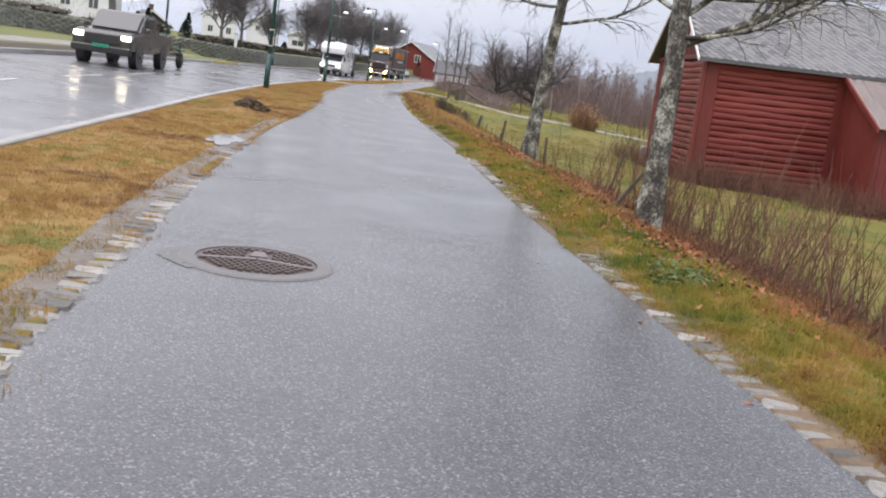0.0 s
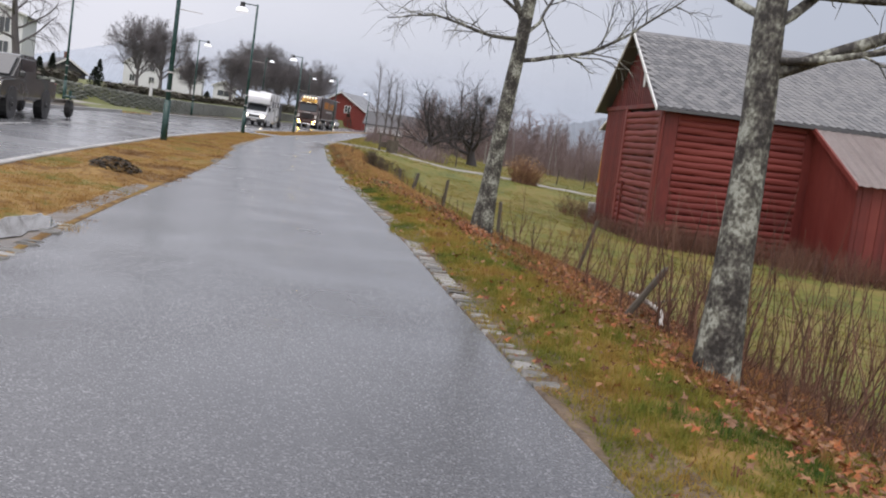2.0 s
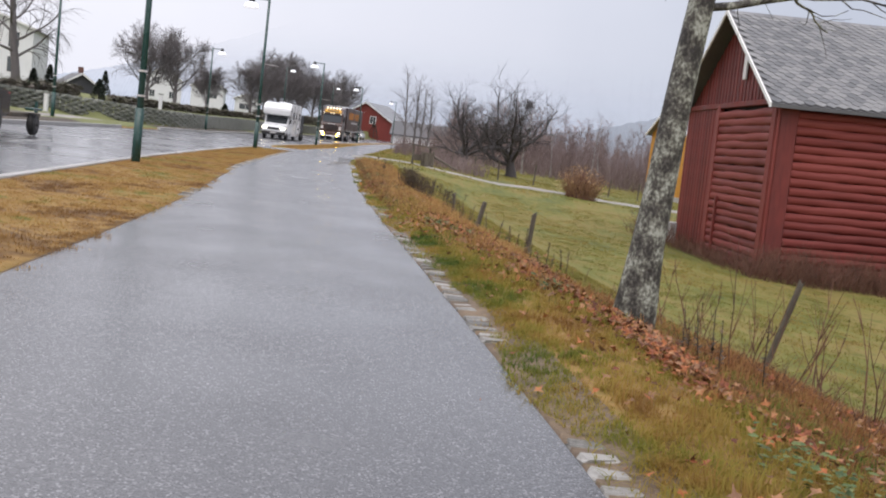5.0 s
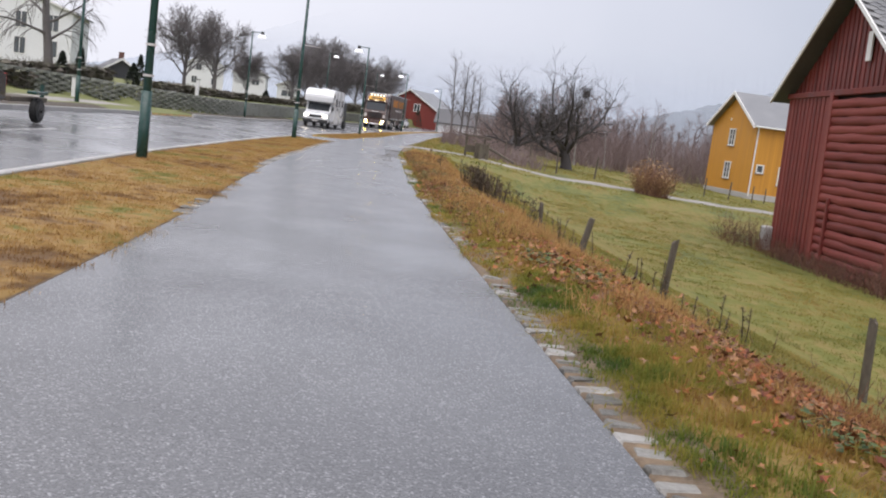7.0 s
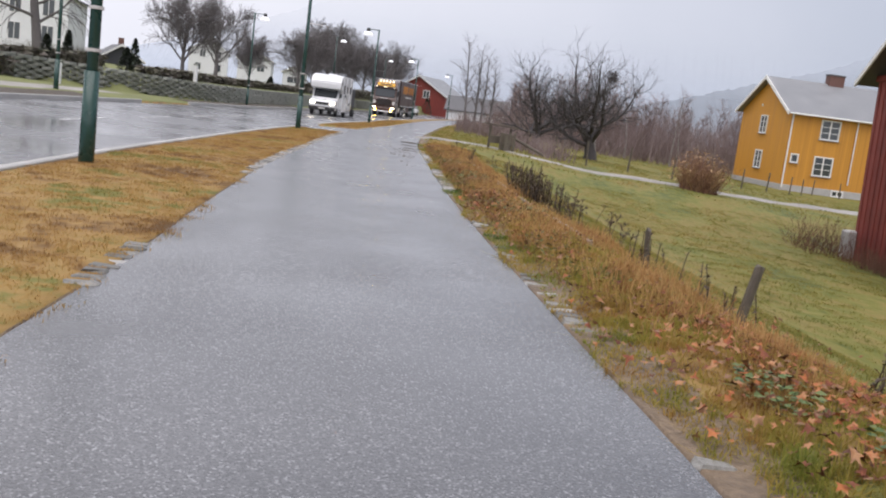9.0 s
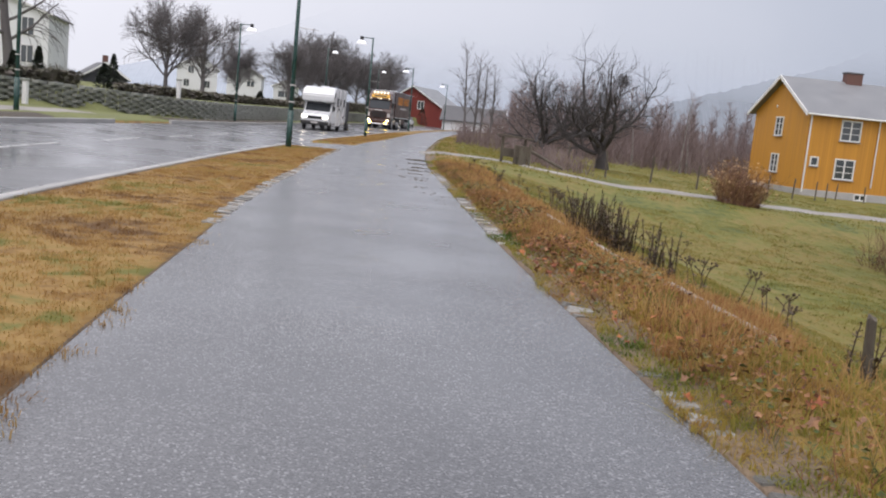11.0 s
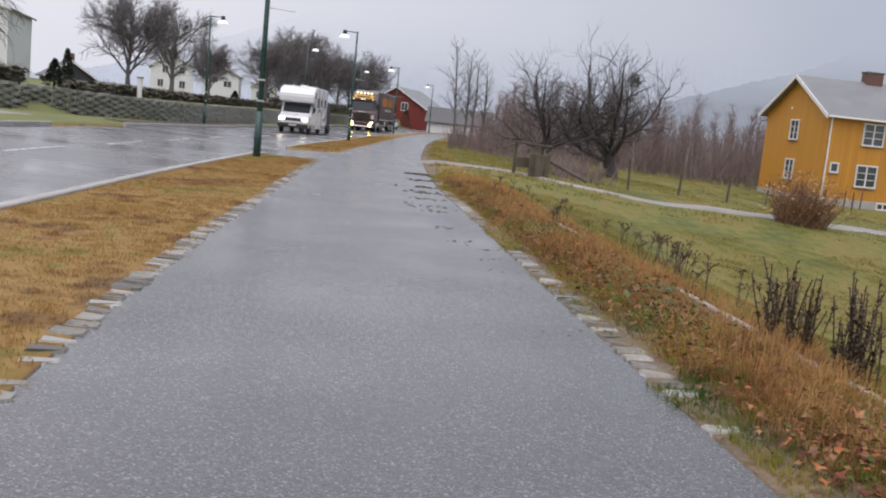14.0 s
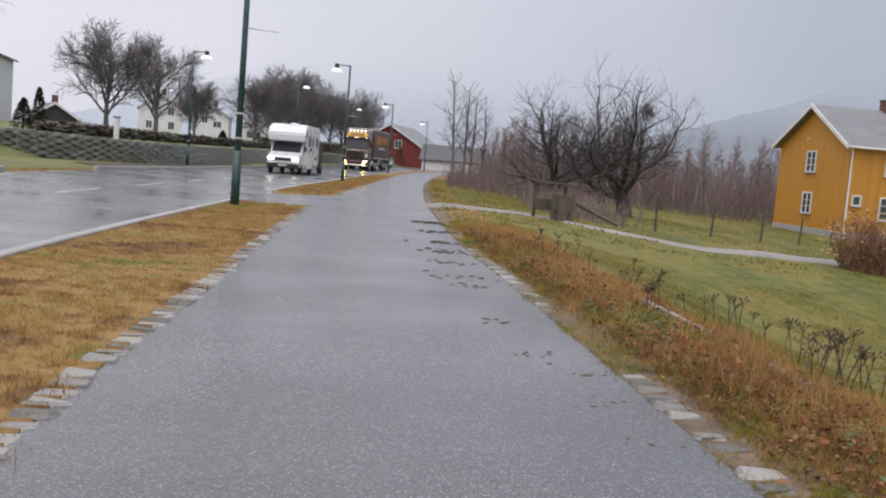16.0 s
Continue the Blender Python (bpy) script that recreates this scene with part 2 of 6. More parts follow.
SLATE = surface("slate", [(0.1, 0.103, 0.108), (0.15, 0.152, 0.157), (0.21, 0.21, 0.21)], 14, 40, rough=(0.3, 0.5), per_object=0.5, per_island=0.5, bump=0.3)
SHEET = surface("sheet_roof", [(0.34, 0.28, 0.26), (0.5, 0.44, 0.42)], 0.7, 10, rough=(0.3, 0.5), bump=0.2)
WHITE = surface("white_paint", [(0.62, 0.62, 0.61), (0.8, 0.8, 0.79)], 1, 12, rough=(0.4, 0.6), bump=0.1)
WHITE_WALL = surface("white_cladding", [(0.62, 0.63, 0.64), (0.76, 0.77, 0.78)], 0.4, 6, rough=(0.5, 0.7), bump=0.1)
OCHRE = surface("ochre_cladding", [(0.4, 0.17, 0.018), (0.53, 0.245, 0.028), (0.6, 0.29, 0.04)], 0.6, 1.3, rough=(0.5, 0.7), bump=0.5, bump_scale=1.2, depth=0.03, stretch=(8, 8, 0.12))
ROOF_GREY = surface("grey_roof", [(0.16, 0.165, 0.175), (0.25, 0.255, 0.265)], 1, 14, rough=(0.3, 0.5), bump=0.3)
ROOF_DARK = surface("dark_roof", [(0.06, 0.06, 0.065), (0.12, 0.12, 0.125)], 1, 14, rough=(0.4, 0.6), bump=0.3)
BRICK = surface("brick", [(0.09, 0.045, 0.038), (0.16, 0.08, 0.065)], 3, 20, bump=0.3, per_object=0.4)
STONE = surface("grey_stone", [(0.17, 0.18, 0.155), (0.22, 0.23, 0.2), (0.27, 0.275, 0.25)], 1.5, 12, bump=0.4, bump_scale=14, per_object=0.3)
POST = surface("weathered_post", [(0.04, 0.032, 0.025), (0.1, 0.082, 0.062), (0.15, 0.145, 0.11)], 6, 40, bump=0.6, stretch=(1, 1, 0.3))
GREEN_STEEL = surface("dark_green_steel", [(0.012, 0.045, 0.038), (0.02, 0.065, 0.055)], 3, 30, rough=(0.2, 0.35), bump=0)
BLACK_STEEL = surface("black_steel", [(0.015, 0.015, 0.016), (0.03, 0.03, 0.03)], 3, 30, rough=(0.3, 0.5), bump=0)
LAMP_WHITE = glow("lamp_shade", (0.9, 0.92, 0.95), 0.35)
RUBBER = surface("tyre_rubber", [(0.012, 0.012, 0.012), (0.03, 0.03, 0.03)], 8, 50, rough=(0.5, 0.8), bump=0.2)
CHROME = surface("polished_metal", [(0.55, 0.55, 0.56), (0.75, 0.75, 0.76)], 3, 30, rough=(0.12, 0.25), metal=1.0, bump=0)
TRUCK_BROWN = surface("brown_paint", [(0.05, 0.022, 0.016), (0.075, 0.034, 0.026)], 0.6, 8, rough=(0.2, 0.35), bump=0, coat=0.4)
TRUCK_BOX = surface("brown_tarpaulin", [(0.048, 0.02, 0.015), (0.066, 0.03, 0.023)], 0.5, 8, rough=(0.35, 0.5), bump=0.1)
ORANGE = surface("orange_lettering", [(0.5, 0.2, 0.04), (0.6, 0.26, 0.07)], 1, 10, bump=0)
PALE = surface("pale_lettering", [(0.45, 0.43, 0.42), (0.6, 0.58, 0.56)], 1, 10, bump=0)
YELLOW_SIGN = glow("lit_sign", (0.6, 0.32, 0.03), 0.2)
CAMPER_WHITE = surface("camper_white", [(0.66, 0.67, 0.68), (0.78, 0.79, 0.8)], 0.6, 8, rough=(0.2, 0.35), bump=0, coat=0.3)
DARK_DECAL = surface("dark_decal", [(0.03, 0.032, 0.04), (0.06, 0.062, 0.07)], 2, 10, bump=0)
PICKUP_GREY = surface("dark_grey_paint", [(0.03, 0.032, 0.032), (0.05, 0.052, 0.052)], 0.6, 8, rough=(0.15, 0.3), bump=0, coat=0.6)
GLASS = glass("dark_glass")
PANE = glass("window_glass", (0.05, 0.06, 0.065))
HEADLIGHT = glow("headlight", (1.0, 0.9, 0.68), 6.0)
FOGLIGHT = glow("yellow_fog_light", (1.0, 0.68, 0.04), 26.0)
ROOFLIGHT = glow("roof_lights", (1.0, 0.86, 0.55), 1.1)
TAIL = glow("tail_light", (0.4, 0.02, 0.015), 0.15)
RIM = surface("pale_rim", [(0.5, 0.5, 0.5), (0.68, 0.68, 0.68)], 4, 30, rough=(0.3, 0.45), metal=0.3, bump=0)
HEDGE = surface("hedge_twigs", [(0.07, 0.062, 0.052), (0.13, 0.11, 0.09), (0.115, 0.12, 0.075)], 1.5, 8, bump=0, per_island=0.5)
BUSH = surface("russet_twigs", [(0.12, 0.05, 0.035), (0.24, 0.12, 0.07), (0.36, 0.22, 0.1)], 2, 8, bump=0, per_island=0.5)
CONIFER = surface("conifer_needles", [(0.025, 0.034, 0.024), (0.045, 0.06, 0.038)], 2, 8, bump=0, per_island=0.5)
IRON = surface("rusty_iron", [(0.07, 0.05, 0.045), (0.16, 0.12, 0.11)], 5, 60, rough=(0.25, 0.45), metal=0.4, bump=0.4)


# ---- building blocks ----
def mesh_object(name, verts, faces, material, parent=None, smooth=False):
    me = bpy.data.meshes.new(name)
    me.from_pydata(verts, [], faces)
    me.materials.append(material)
    if smooth:
        me.polygons.foreach_set("use_smooth", [True] * len(me.polygons))
    me.update()
    ob = new(name, me)
    ob.parent = parent
    return ob


def part(name, bm, material, parent=None, label="", smooth=False):
    me = bpy.data.meshes.new(name)
    bm.to_mesh(me)
    bm.free()
    me.materials.append(material)
    if smooth:
        me.polygons.foreach_set("use_smooth", [True] * len(me.polygons))
    ob = new(name, me)
    ob.parent = parent
    return tagged(ob, label)


def thing(name, place=None, label="", category="", group="", kind=""):
    ob = new(name)
    ob.empty_display_size = 0.2
    if place is not None:
        ob.matrix_world = place
    return tagged(ob, label, category, group, kind)


def box(size, at=(0, 0, 0), bevel=0.0, turn=None, bm=None):
    """A box centred at a place; bevelled edges."""
    own = bmesh.new()
    bmesh.ops.create_cube(own, size=1, matrix=Matrix.Diagonal((*size, 1)))
    if bevel:
        bmesh.ops.bevel(own, geom=own.edges[:], offset=bevel, segments=1, affect="EDGES")
    m = Matrix.Translation(at)
    if turn is not None:
        m = m @ turn
    bmesh.ops.transform(own, matrix=m, verts=own.verts)
    if bm is None:
        return own
    return joined(bm, own)


def joined(bm, other):
    me = bpy.data.meshes.new("tmp")
    other.to_mesh(me)
    other.free()
    bm.from_mesh(me)
    bpy.data.meshes.remove(me)
    return bm


def rod(a, b, r0, r1=None, sides=8, bm=None):
    """A tapered rod from a to b."""
    a, b = Vector(a), Vector(b)
    own = bmesh.new()
    way = b - a
    m = Matrix.Translation((a + b) / 2) @ way.to_track_quat("Z", "Y").to_matrix().to_4x4()
    bmesh.ops.create_cone(own, cap_ends=True, segments=sides, radius1=r0, radius2=r0 if r1 is None else r1, depth=way.length, matrix=m)
    if bm is None:
        return own
    return joined(bm, own)


def profile(points, x0, x1, axis="x", bevel=0.0):
    """A solid with the outline given in the plane across an axis, from x0 to x1."""
    bm = bmesh.new()
    place = (lambda u, v, w: (w, u, v)) if axis == "x" else ((lambda u, v, w: (u, w, v)) if axis == "y" else (lambda u, v, w: (u, v, w)))
    a = [bm.verts.new(place(u, v, x0)) for u, v in points]
    b = [bm.verts.new(place(u, v, x1)) for u, v in points]
    k = len(points)
    bm.faces.new(a)
    bm.faces.new(b[::-1])
    for i in range(k):
        bm.faces.new((a[i], b[i], b[(i + 1) % k], a[(i + 1) % k]))
    bmesh.ops.recalc_face_normals(bm, faces=bm.faces[:])
    if bevel:
        bmesh.ops.bevel(bm, geom=bm.edges[:], offset=bevel, segments=2, affect="EDGES")
    return bm


def curve(points):
    """A smooth line x(y) through a few control points."""
    ys, xs = np.array([p[0] for p in points], float), np.array([p[1] for p in points], float)
    slope = np.gradient(xs, ys)

    def at(y):
        y = np.asarray(y, float)
        i = np.clip(np.searchsorted(ys, y) - 1, 0, len(ys) - 2)
        h = ys[i + 1] - ys[i]
        t = (y - ys[i]) / h
        tc = np.clip(t, 0, 1)
        v = (2 * tc**3 - 3 * tc**2 + 1) * xs[i] + (tc**3 - 2 * tc**2 + tc) * h * slope[i] + (3 * tc**2 - 2 * tc**3) * xs[i + 1] + (tc**3 - tc**2) * h * slope[i + 1]
        return v + np.where(t > 1, (t - 1) * h * slope[i + 1], 0) + np.where(t < 0, t * h * slope[i], 0)

    return at


# ---- plan ----
path_left = curve([(-12, 0.6), (4.3, -1.66), (7.7, -2.18), (15, -3.03), (20.4, -3.46), (25.2, -3.94), (28, -4.32), (30, -4.56), (33.4, -4.97), (36.3, -5.26), (39.9, -5.52), (42.5, -5.73), (49, -6.24), (52, -6.42), (60, -6.8), (75, -7.2), (90, -7.4), (118, -6.9), (154, -4.4), (200, 1)])
path_right = curve([(-12, 3.8), (3.4, 1.62), (6.8, 1.1), (11.4, 0.49), (14.8, 0.1), (20, -0.58), (24.4, -1.16), (30.2, -1.86), (34, -2.26), (40, -2.8), (45.5, -3.3), (52, -3.7), (60, -4.05), (75, -4.4), (90, -4.6), (118, -4.0), (154, -1.5), (200, 4)])
kerb_line = curve([(-12, -1.6), (9.2, -4.38), (14.6, -5.05), (21.6, -5.95), (26, -6.4), (30.4, -6.85), (33.1, -7.1), (38.1, -7.45), (43, -7.8), (52.5, -8.3), (64.5, -8.9), (83, -9.5), (100, -9.3), (118, -8.3), (154, -5.6), (200, -0.2)])
along = curve([(-12, 0), (50, 0), (62, -0.05), (83, -0.2), (100, -0.15), (118, -0.04), (154, 0.13), (200, 0.3)])
ROAD_W = 7.2


def ease(a, b, v):
    t = np.clip((np.asarray(v, float) - a) / (b - a), 0, 1)
    return t * t * (3 - 2 * t)


def wall_gap(y):
    """How far the garden wall stands beyond the far kerb."""
    return 1.5 + 8.0 * (1 - ease(50, 84, y))


def ground_z(x, y):
    """Height of the ground: level beside the path, falling into the meadow, rising beyond the road."""
    x, y = np.asarray(x, float), np.asarray(y, float)
    u = x - path_right(y)
    v = kerb_line(y) - x
    near = 1 - ease(42, 56, y)
    meadow = 0.045 * ease(0.1, 0.5, u) - near * (0.32 * ease(0.7, 2.3, u) + 0.85 * ease(1.9, 5.2, u) + 0.3 * ease(5, 13, u)) - (1 - near) * (0.5 * ease(1.5, 8, u) + 0.4 * ease(8, 16, u) + 0.5 * ease(14, 30, u))
    meadow = meadow - 1.2 * ease(32, 120, u)
    rise = 0.08 * ease(0, 7.2, v) + 0.14 * ease(7.2, 9, v) + 0.2 * ease(9, 14, v) + 0.9 * ease(15.2, 24, v) + 0.8 * ease(22, 60, v)
    held = ease(50, 80, y)
    wall = ROAD_W + wall_gap(y)
    rise = rise * (1 - held) + held * (0.14 * ease(7.2, 8.2, v) + 1.15 * ease(wall, wall + 0.5, v) + 0.7 * ease(14, 50, v))
    bumps = 0.02 * np.sin(x * 1.7 + y * 0.9) * np.sin(y * 1.3 - x * 0.6) * ease(0.3, 1.5, np.maximum(u, -1)) 
    mound = 0.24 * np.exp(-(((x + 4.1) / 0.42) ** 2 + ((y - 18.0) / 0.6) ** 2))
    return along(y) + np.where(u > 0, meadow, 0) + np.where(v > 0, rise, 0) + bumps + mound


def patchy(x, y, s, o=0.0):
    return 0.5 + 0.25 * (np.sin(x * s + o) * np.cos(y * s * 0.7 + o * 2) + np.sin(x * s * 2.3 - y * s * 1.1 + o) * 0.8)


# ---- ground, path, road ----
def ribbon(name, left, right, ys, z, material, across=8, crown=0.0, thick=0.12):
    """A strip between two lines, with closed edges."""
    verts, faces = [], []
    for y in ys:
        a, b = float(left(y)), float(right(y))
        zz = float(along(y)) + z
        verts.append((a, y, zz - thick))
        for i in range(across + 1):
            t = i / across
            verts.append((a + (b - a) * t, y, zz + (crown(t) if crown else 0)))
        verts.append((b, y, zz - thick))
    w = across + 3
    for j in range(len(ys) - 1):
        for i in range(w - 1):
            k = j * w + i
            faces.append((k, k + 1, k + w + 1, k + w))
    return mesh_object(name, verts, faces, material, smooth=False)


ys_near = np.concatenate([np.arange(-12, 60, 0.5), np.arange(60, 200.1, 2.0)])
cycle_path = tagged(ribbon("cycle_path", path_left, path_right, ys_near, 0.0, PATH_ASPHALT), "wet grey asphalt cycle path strewn with chippings", "path", kind="structure")
road = tagged(ribbon("road", lambda y: kerb_line(y) - ROAD_W, lambda y: kerb_line(y), ys_near, -0.09, ROAD_ASPHALT, across=6, crown=lambda t: 0.08 * (1 - t)), "wet shining dark asphalt road with puddled lanes", "road", kind="structure")
drive_strip = tagged(ribbon("driveway", lambda y: kerb_line(y) - 0.0, lambda y: path_left(y) + 0.0, np.arange(53.4, 60.1, 0.6), -0.012, PATH_ASPHALT, across=4, crown=lambda t: -0.06 * (1 - t)), "wet asphalt crossing between road and cycle path", "driveway", kind="structure")


def build_ground():
    ys = np.concatenate([[-400, -150, -60, -30], np.arange(-12, 70, 0.5), np.arange(70, 200, 2.0), [200, 230, 280, 360, 500, 800, 1400]])
    left_of = [1400, 800, 400, 200, 120, 80, 60, 45, 35, 28, 24, 20, 17, 15.5, 14, 12.5, 11, 10.2, 9.6, 9.2, 8.8, 8.4, 7.9]
    right_of = [0.15, 0.35, 0.6, 0.9, 1.3, 1.7, 2.1, 2.6, 3.2, 4, 5, 6, 7, 8.5, 10, 12, 14, 17, 20, 25, 30, 40, 60, 90, 130, 200, 400, 800, 1400]
    rows = []
    for y in ys:
        yc = min(max(y, -60), 210)
        k, a, b = float(kerb_line(yc)), float(path_left(yc)), float(path_right(yc))
        row = [(k - d, None) for d in left_of] + [(k - ROAD_W - 0.14, None), (k - ROAD_W, -0.3), (k, -0.3), (k + 0.13, None)]
        row += [(k + 0.13 + (a - k - 0.13) * i / 12, None) for i in range(1, 12)] + [(a - 0.02, None), (a, -0.1), (b, -0.1), (b + 0.02, None)]
        row += [(b + d, None) for d in right_of]
        line = []
        for x, low in row:
            z = float(ground_z(x, yc)) if low is None else float(along(yc)) + low
            if low is None and k + 0.1 < x < a and 53.3 < y < 60.2:
                z -= 0.2
            line.append((x, y, z))
        rows.append(line)
    w = len(rows[0])
    verts = [p for r in rows for p in r]
    faces = [(j * w + i, j * w + i + 1, (j + 1) * w + i + 1, (j + 1) * w + i) for j in range(len(rows) - 1) for i in range(w - 1)]
    ob = mesh_object("ground", verts, faces, TURF, smooth=True)
    ob.data.materials.append(MEADOW_TURF)
    ob.data.materials.append(BANK_TURF)
    first_right, last_left = w - len(right_of) + 4, len(left_of)
    ob.data.materials.append(DIRT)
    edge = {last_left + 4 + 11, last_left + 4 + 12, last_left + 4 + 13, last_left + 4 + 14}
    edge |= {first_right - 5, first_right - 4}
    kinds = [3 if i in edge else (1 if i >= first_right else (2 if i < last_left else 0)) for j in range(len(rows) - 1) for i in range(w - 1)]
    ob.data.polygons.foreach_set("material_index", kinds)
    return ob


tagged(build_ground(), "autumn meadow and verges with yellowed turf", "ground", kind="structure")


# ---- trees ----
def tube(verts, faces, points, radii, sides):
    """Adds a tube along points to the lists."""
    base = len(verts)
    k = len(points)
    for i, p in enumerate(points):
        way = points[min(i + 1, k - 1)] - points[max(i - 1, 0)]
        side = way.cross(Vector((0.31, 0.2, 0.93)) if abs(way.x) + abs(way.y) > 0.05 * abs(way.z) else Vector((1, 0.1, 0)))
        if side.length < 1e-6:
            side = Vector((1, 0, 0))
        side.normalize()
        other = way.cross(side).normalized()
        for j in range(sides):
            a = 2 * math.pi * j / sides
            verts.append(p + (side * math.cos(a) + other * math.sin(a)) * radii[i])
    for i in range(k - 1):
        for j in range(sides):
            a, b = base + i * sides + j, base + i * sides + (j + 1) % sides
            faces.append((a, b, b + sides, a + sides))
    faces.append(tuple(base + (k - 1) * sides + j for j in range(sides)))


def limb(rng, start, way, length, r0, r1, steps, wander, lift):
    """Points and radii of a wandering limb; lift bends it up or down."""
    pts, rad, p, d = [start.copy()], [r0], start.copy(), way.normalized()
    for i in range(steps):
        d = (d + Vector((rng.gauss(0, wander), rng.gauss(0, wander), rng.gauss(0, wander) + lift))).normalized()
        p = p + d * (length / steps)
        pts.append(p.copy())
        rad.append(r0 + (r1 - r0) * (i + 1) / steps)
    return pts, rad


def grow(rng, spec, level, start, way, length, r0, out):
    """Grows a limb and its side limbs; out holds lists of verts and faces, trunk and crown."""
    s = spec[level]
    pts, rad = limb(rng, start, way, length, r0, r0 * s["taper"], s["steps"], s["wander"], s["lift"])
    verts, faces = out[0] if level == 0 else out[1]
    tube(verts, faces, pts, rad, s["sides"])
    if level + 1 >= len(spec):
        return
    for c in range(s["kids"]):
        t = s["from"] + (1 - s["from"]) * (c + rng.random()) / s["kids"]
        f = t * s["steps"]
        i = min(int(f), s["steps"] - 1)
        p = pts[i].lerp(pts[i + 1], f - i)
        axis = (pts[i + 1] - pts[i]).normalized()
        az = c * 2.4 + rng.random() * 1.2
        side = axis.orthogonal().normalized()
        side.rotate(Matrix.Rotation(az, 3, axis))
        ang = radians(s["angle"] + rng.gauss(0, 10))
        d = axis * math.cos(ang) + side * math.sin(ang)
        grow(rng, spec, level + 1, p, d, length * s["ratio"] * (1.15 - s.get("shrink", 0.5) * t) * (0.8 + 0.4 * rng.random()), max(spec[0].get("finest", 0.003), rad[i] * s["thin"]), out)


def tree(name, seed, place, height, radius, spec, barks, label, lean=(0, 0, 1), flare=True, category="tree", group="", low=()):
    rng = random.Random(seed)
    out = (([], []), ([], []))
    grow(rng, spec, 0, Vector((0, 0, 0)), Vector(lean), height, radius, out)
    sides = spec[0]["sides"]
    rings = [sum((Vector(p) for p in out[0][0][i:i + sides]), Vector()) / sides for i in range(0, len(out[0][0]), sides)]
    for z, way, length, r in low:
        i = max(k for k in range(len(rings) - 1) if rings[k].z <= z)
        at = rings[i].lerp(rings[i + 1], (z - rings[i].z) / (rings[i + 1].z - rings[i].z))
        pts, rad = limb(rng, at, Vector(way), length, r, r * 0.22, 12, 0.09, 0.035)
        tube(*out[1], pts, rad, 8)
        for i in range(3, 12):
            for s in (-1, 1):
                d = (pts[i] - pts[i - 1]).normalized()
                side = d.cross(Vector((rng.gauss(0, 0.6), rng.gauss(0, 0.6), 1))).normalized() * s
                grow(rng, spec, 2, pts[i], d * 0.7 + side * 0.8, length * rng.uniform(0.2, 0.34), rad[i] * 0.5, out)
    top = thing(name, place, label, category, group)
    (tv, tf), (cv, cf) = out
    if flare:
        for p in tv:
            k = 1 + 0.55 * math.exp(-max(p.z, 0) / 0.3)
            p.x, p.y = p.x * k, p.y * k
    for p in tv:
        if p.z < 0.02:
            p.z = -0.35
    mesh_object("trunk", tv, tf, barks[0], top, smooth=True)
    mesh_object("crown", cv, cf, barks[1], top, smooth=True)
    return top


def spec_of(*rows):
    keys = ("steps", "sides", "taper", "wander", "lift", "kids", "from", "angle", "ratio", "thin", "shrink")
    return [dict(zip(keys, r)) for r in rows]


ROADSIDE = spec_of((16, 12, 0.22, 0.03, 0.01, 18, 0.31, 56, 0.28, 0.3, 0.45), (9, 7, 0.3, 0.12, 0.02, 11, 0.25, 42, 0.5, 0.55, 0.4), (6, 5, 0.35, 0.16, -0.02, 6, 0.2, 40, 0.55, 0.6, 0.4), (4, 3, 0.4, 0.2, -0.04, 0, 0, 0, 0, 0, 0))
ORCHARD = spec_of((6, 9, 0.7, 0.1, 0.0, 10, 0.4, 58, 2.8, 0.5, 0.2), (9, 6, 0.2, 0.14, -0.005, 13, 0.2, 46, 0.4, 0.42, 0.3), (6, 4, 0.35, 0.18, 0.05, 9, 0.15, 42, 0.5, 0.5, 0.3), (4, 3, 0.5, 0.16, 0.06, 0, 0, 0, 0, 0, 0))
SLENDER = spec_of((10, 7, 0.2, 0.04, 0.02, 26, 0.25, 42, 0.3, 0.4, 0.7), (6, 4, 0.3, 0.1, 0.03, 7, 0.2, 38, 0.42, 0.5, 0.4), (4, 3, 0.4, 0.14, 0.0, 0, 0, 0, 0, 0, 0))
FAN = spec_of((8, 8, 0.3, 0.05, 0.02, 20, 0.24, 42, 0.78, 0.5, 0.5), (7, 5, 0.3, 0.08, 0.035, 13, 0.2, 36, 0.45, 0.5, 0.4), (5, 3, 0.35, 0.12, 0.02, 11, 0.2, 36, 0.5, 0.6, 0.3), (3, 3, 0.5, 0.12, 0.0, 0, 0, 0, 0, 0, 0))
WEEPING = spec_of((10, 8, 0.3, 0.05, 0.02, 16, 0.2, 60, 0.45, 0.4, 0.45), (7, 5, 0.3, 0.1, 0.0, 9, 0.2, 45, 0.5, 0.5, 0.3), (6, 3, 0.35, 0.1, -0.16, 6, 0.2, 30, 0.6, 0.6, 0.3), (4, 3, 0.5, 0.08, -0.2, 0, 0, 0, 0, 0, 0))

for kind, least in ((FAN, 0.014), (WEEPING, 0.012), (SLENDER, 0.01), (ORCHARD, 0.008)):
    kind[0]["finest"] = least


def on_ground(x, y, dz=0.0, rz=0.0):
    return pose(x, y, float(ground_z(x, y)) + dz, 0, 0, rz)


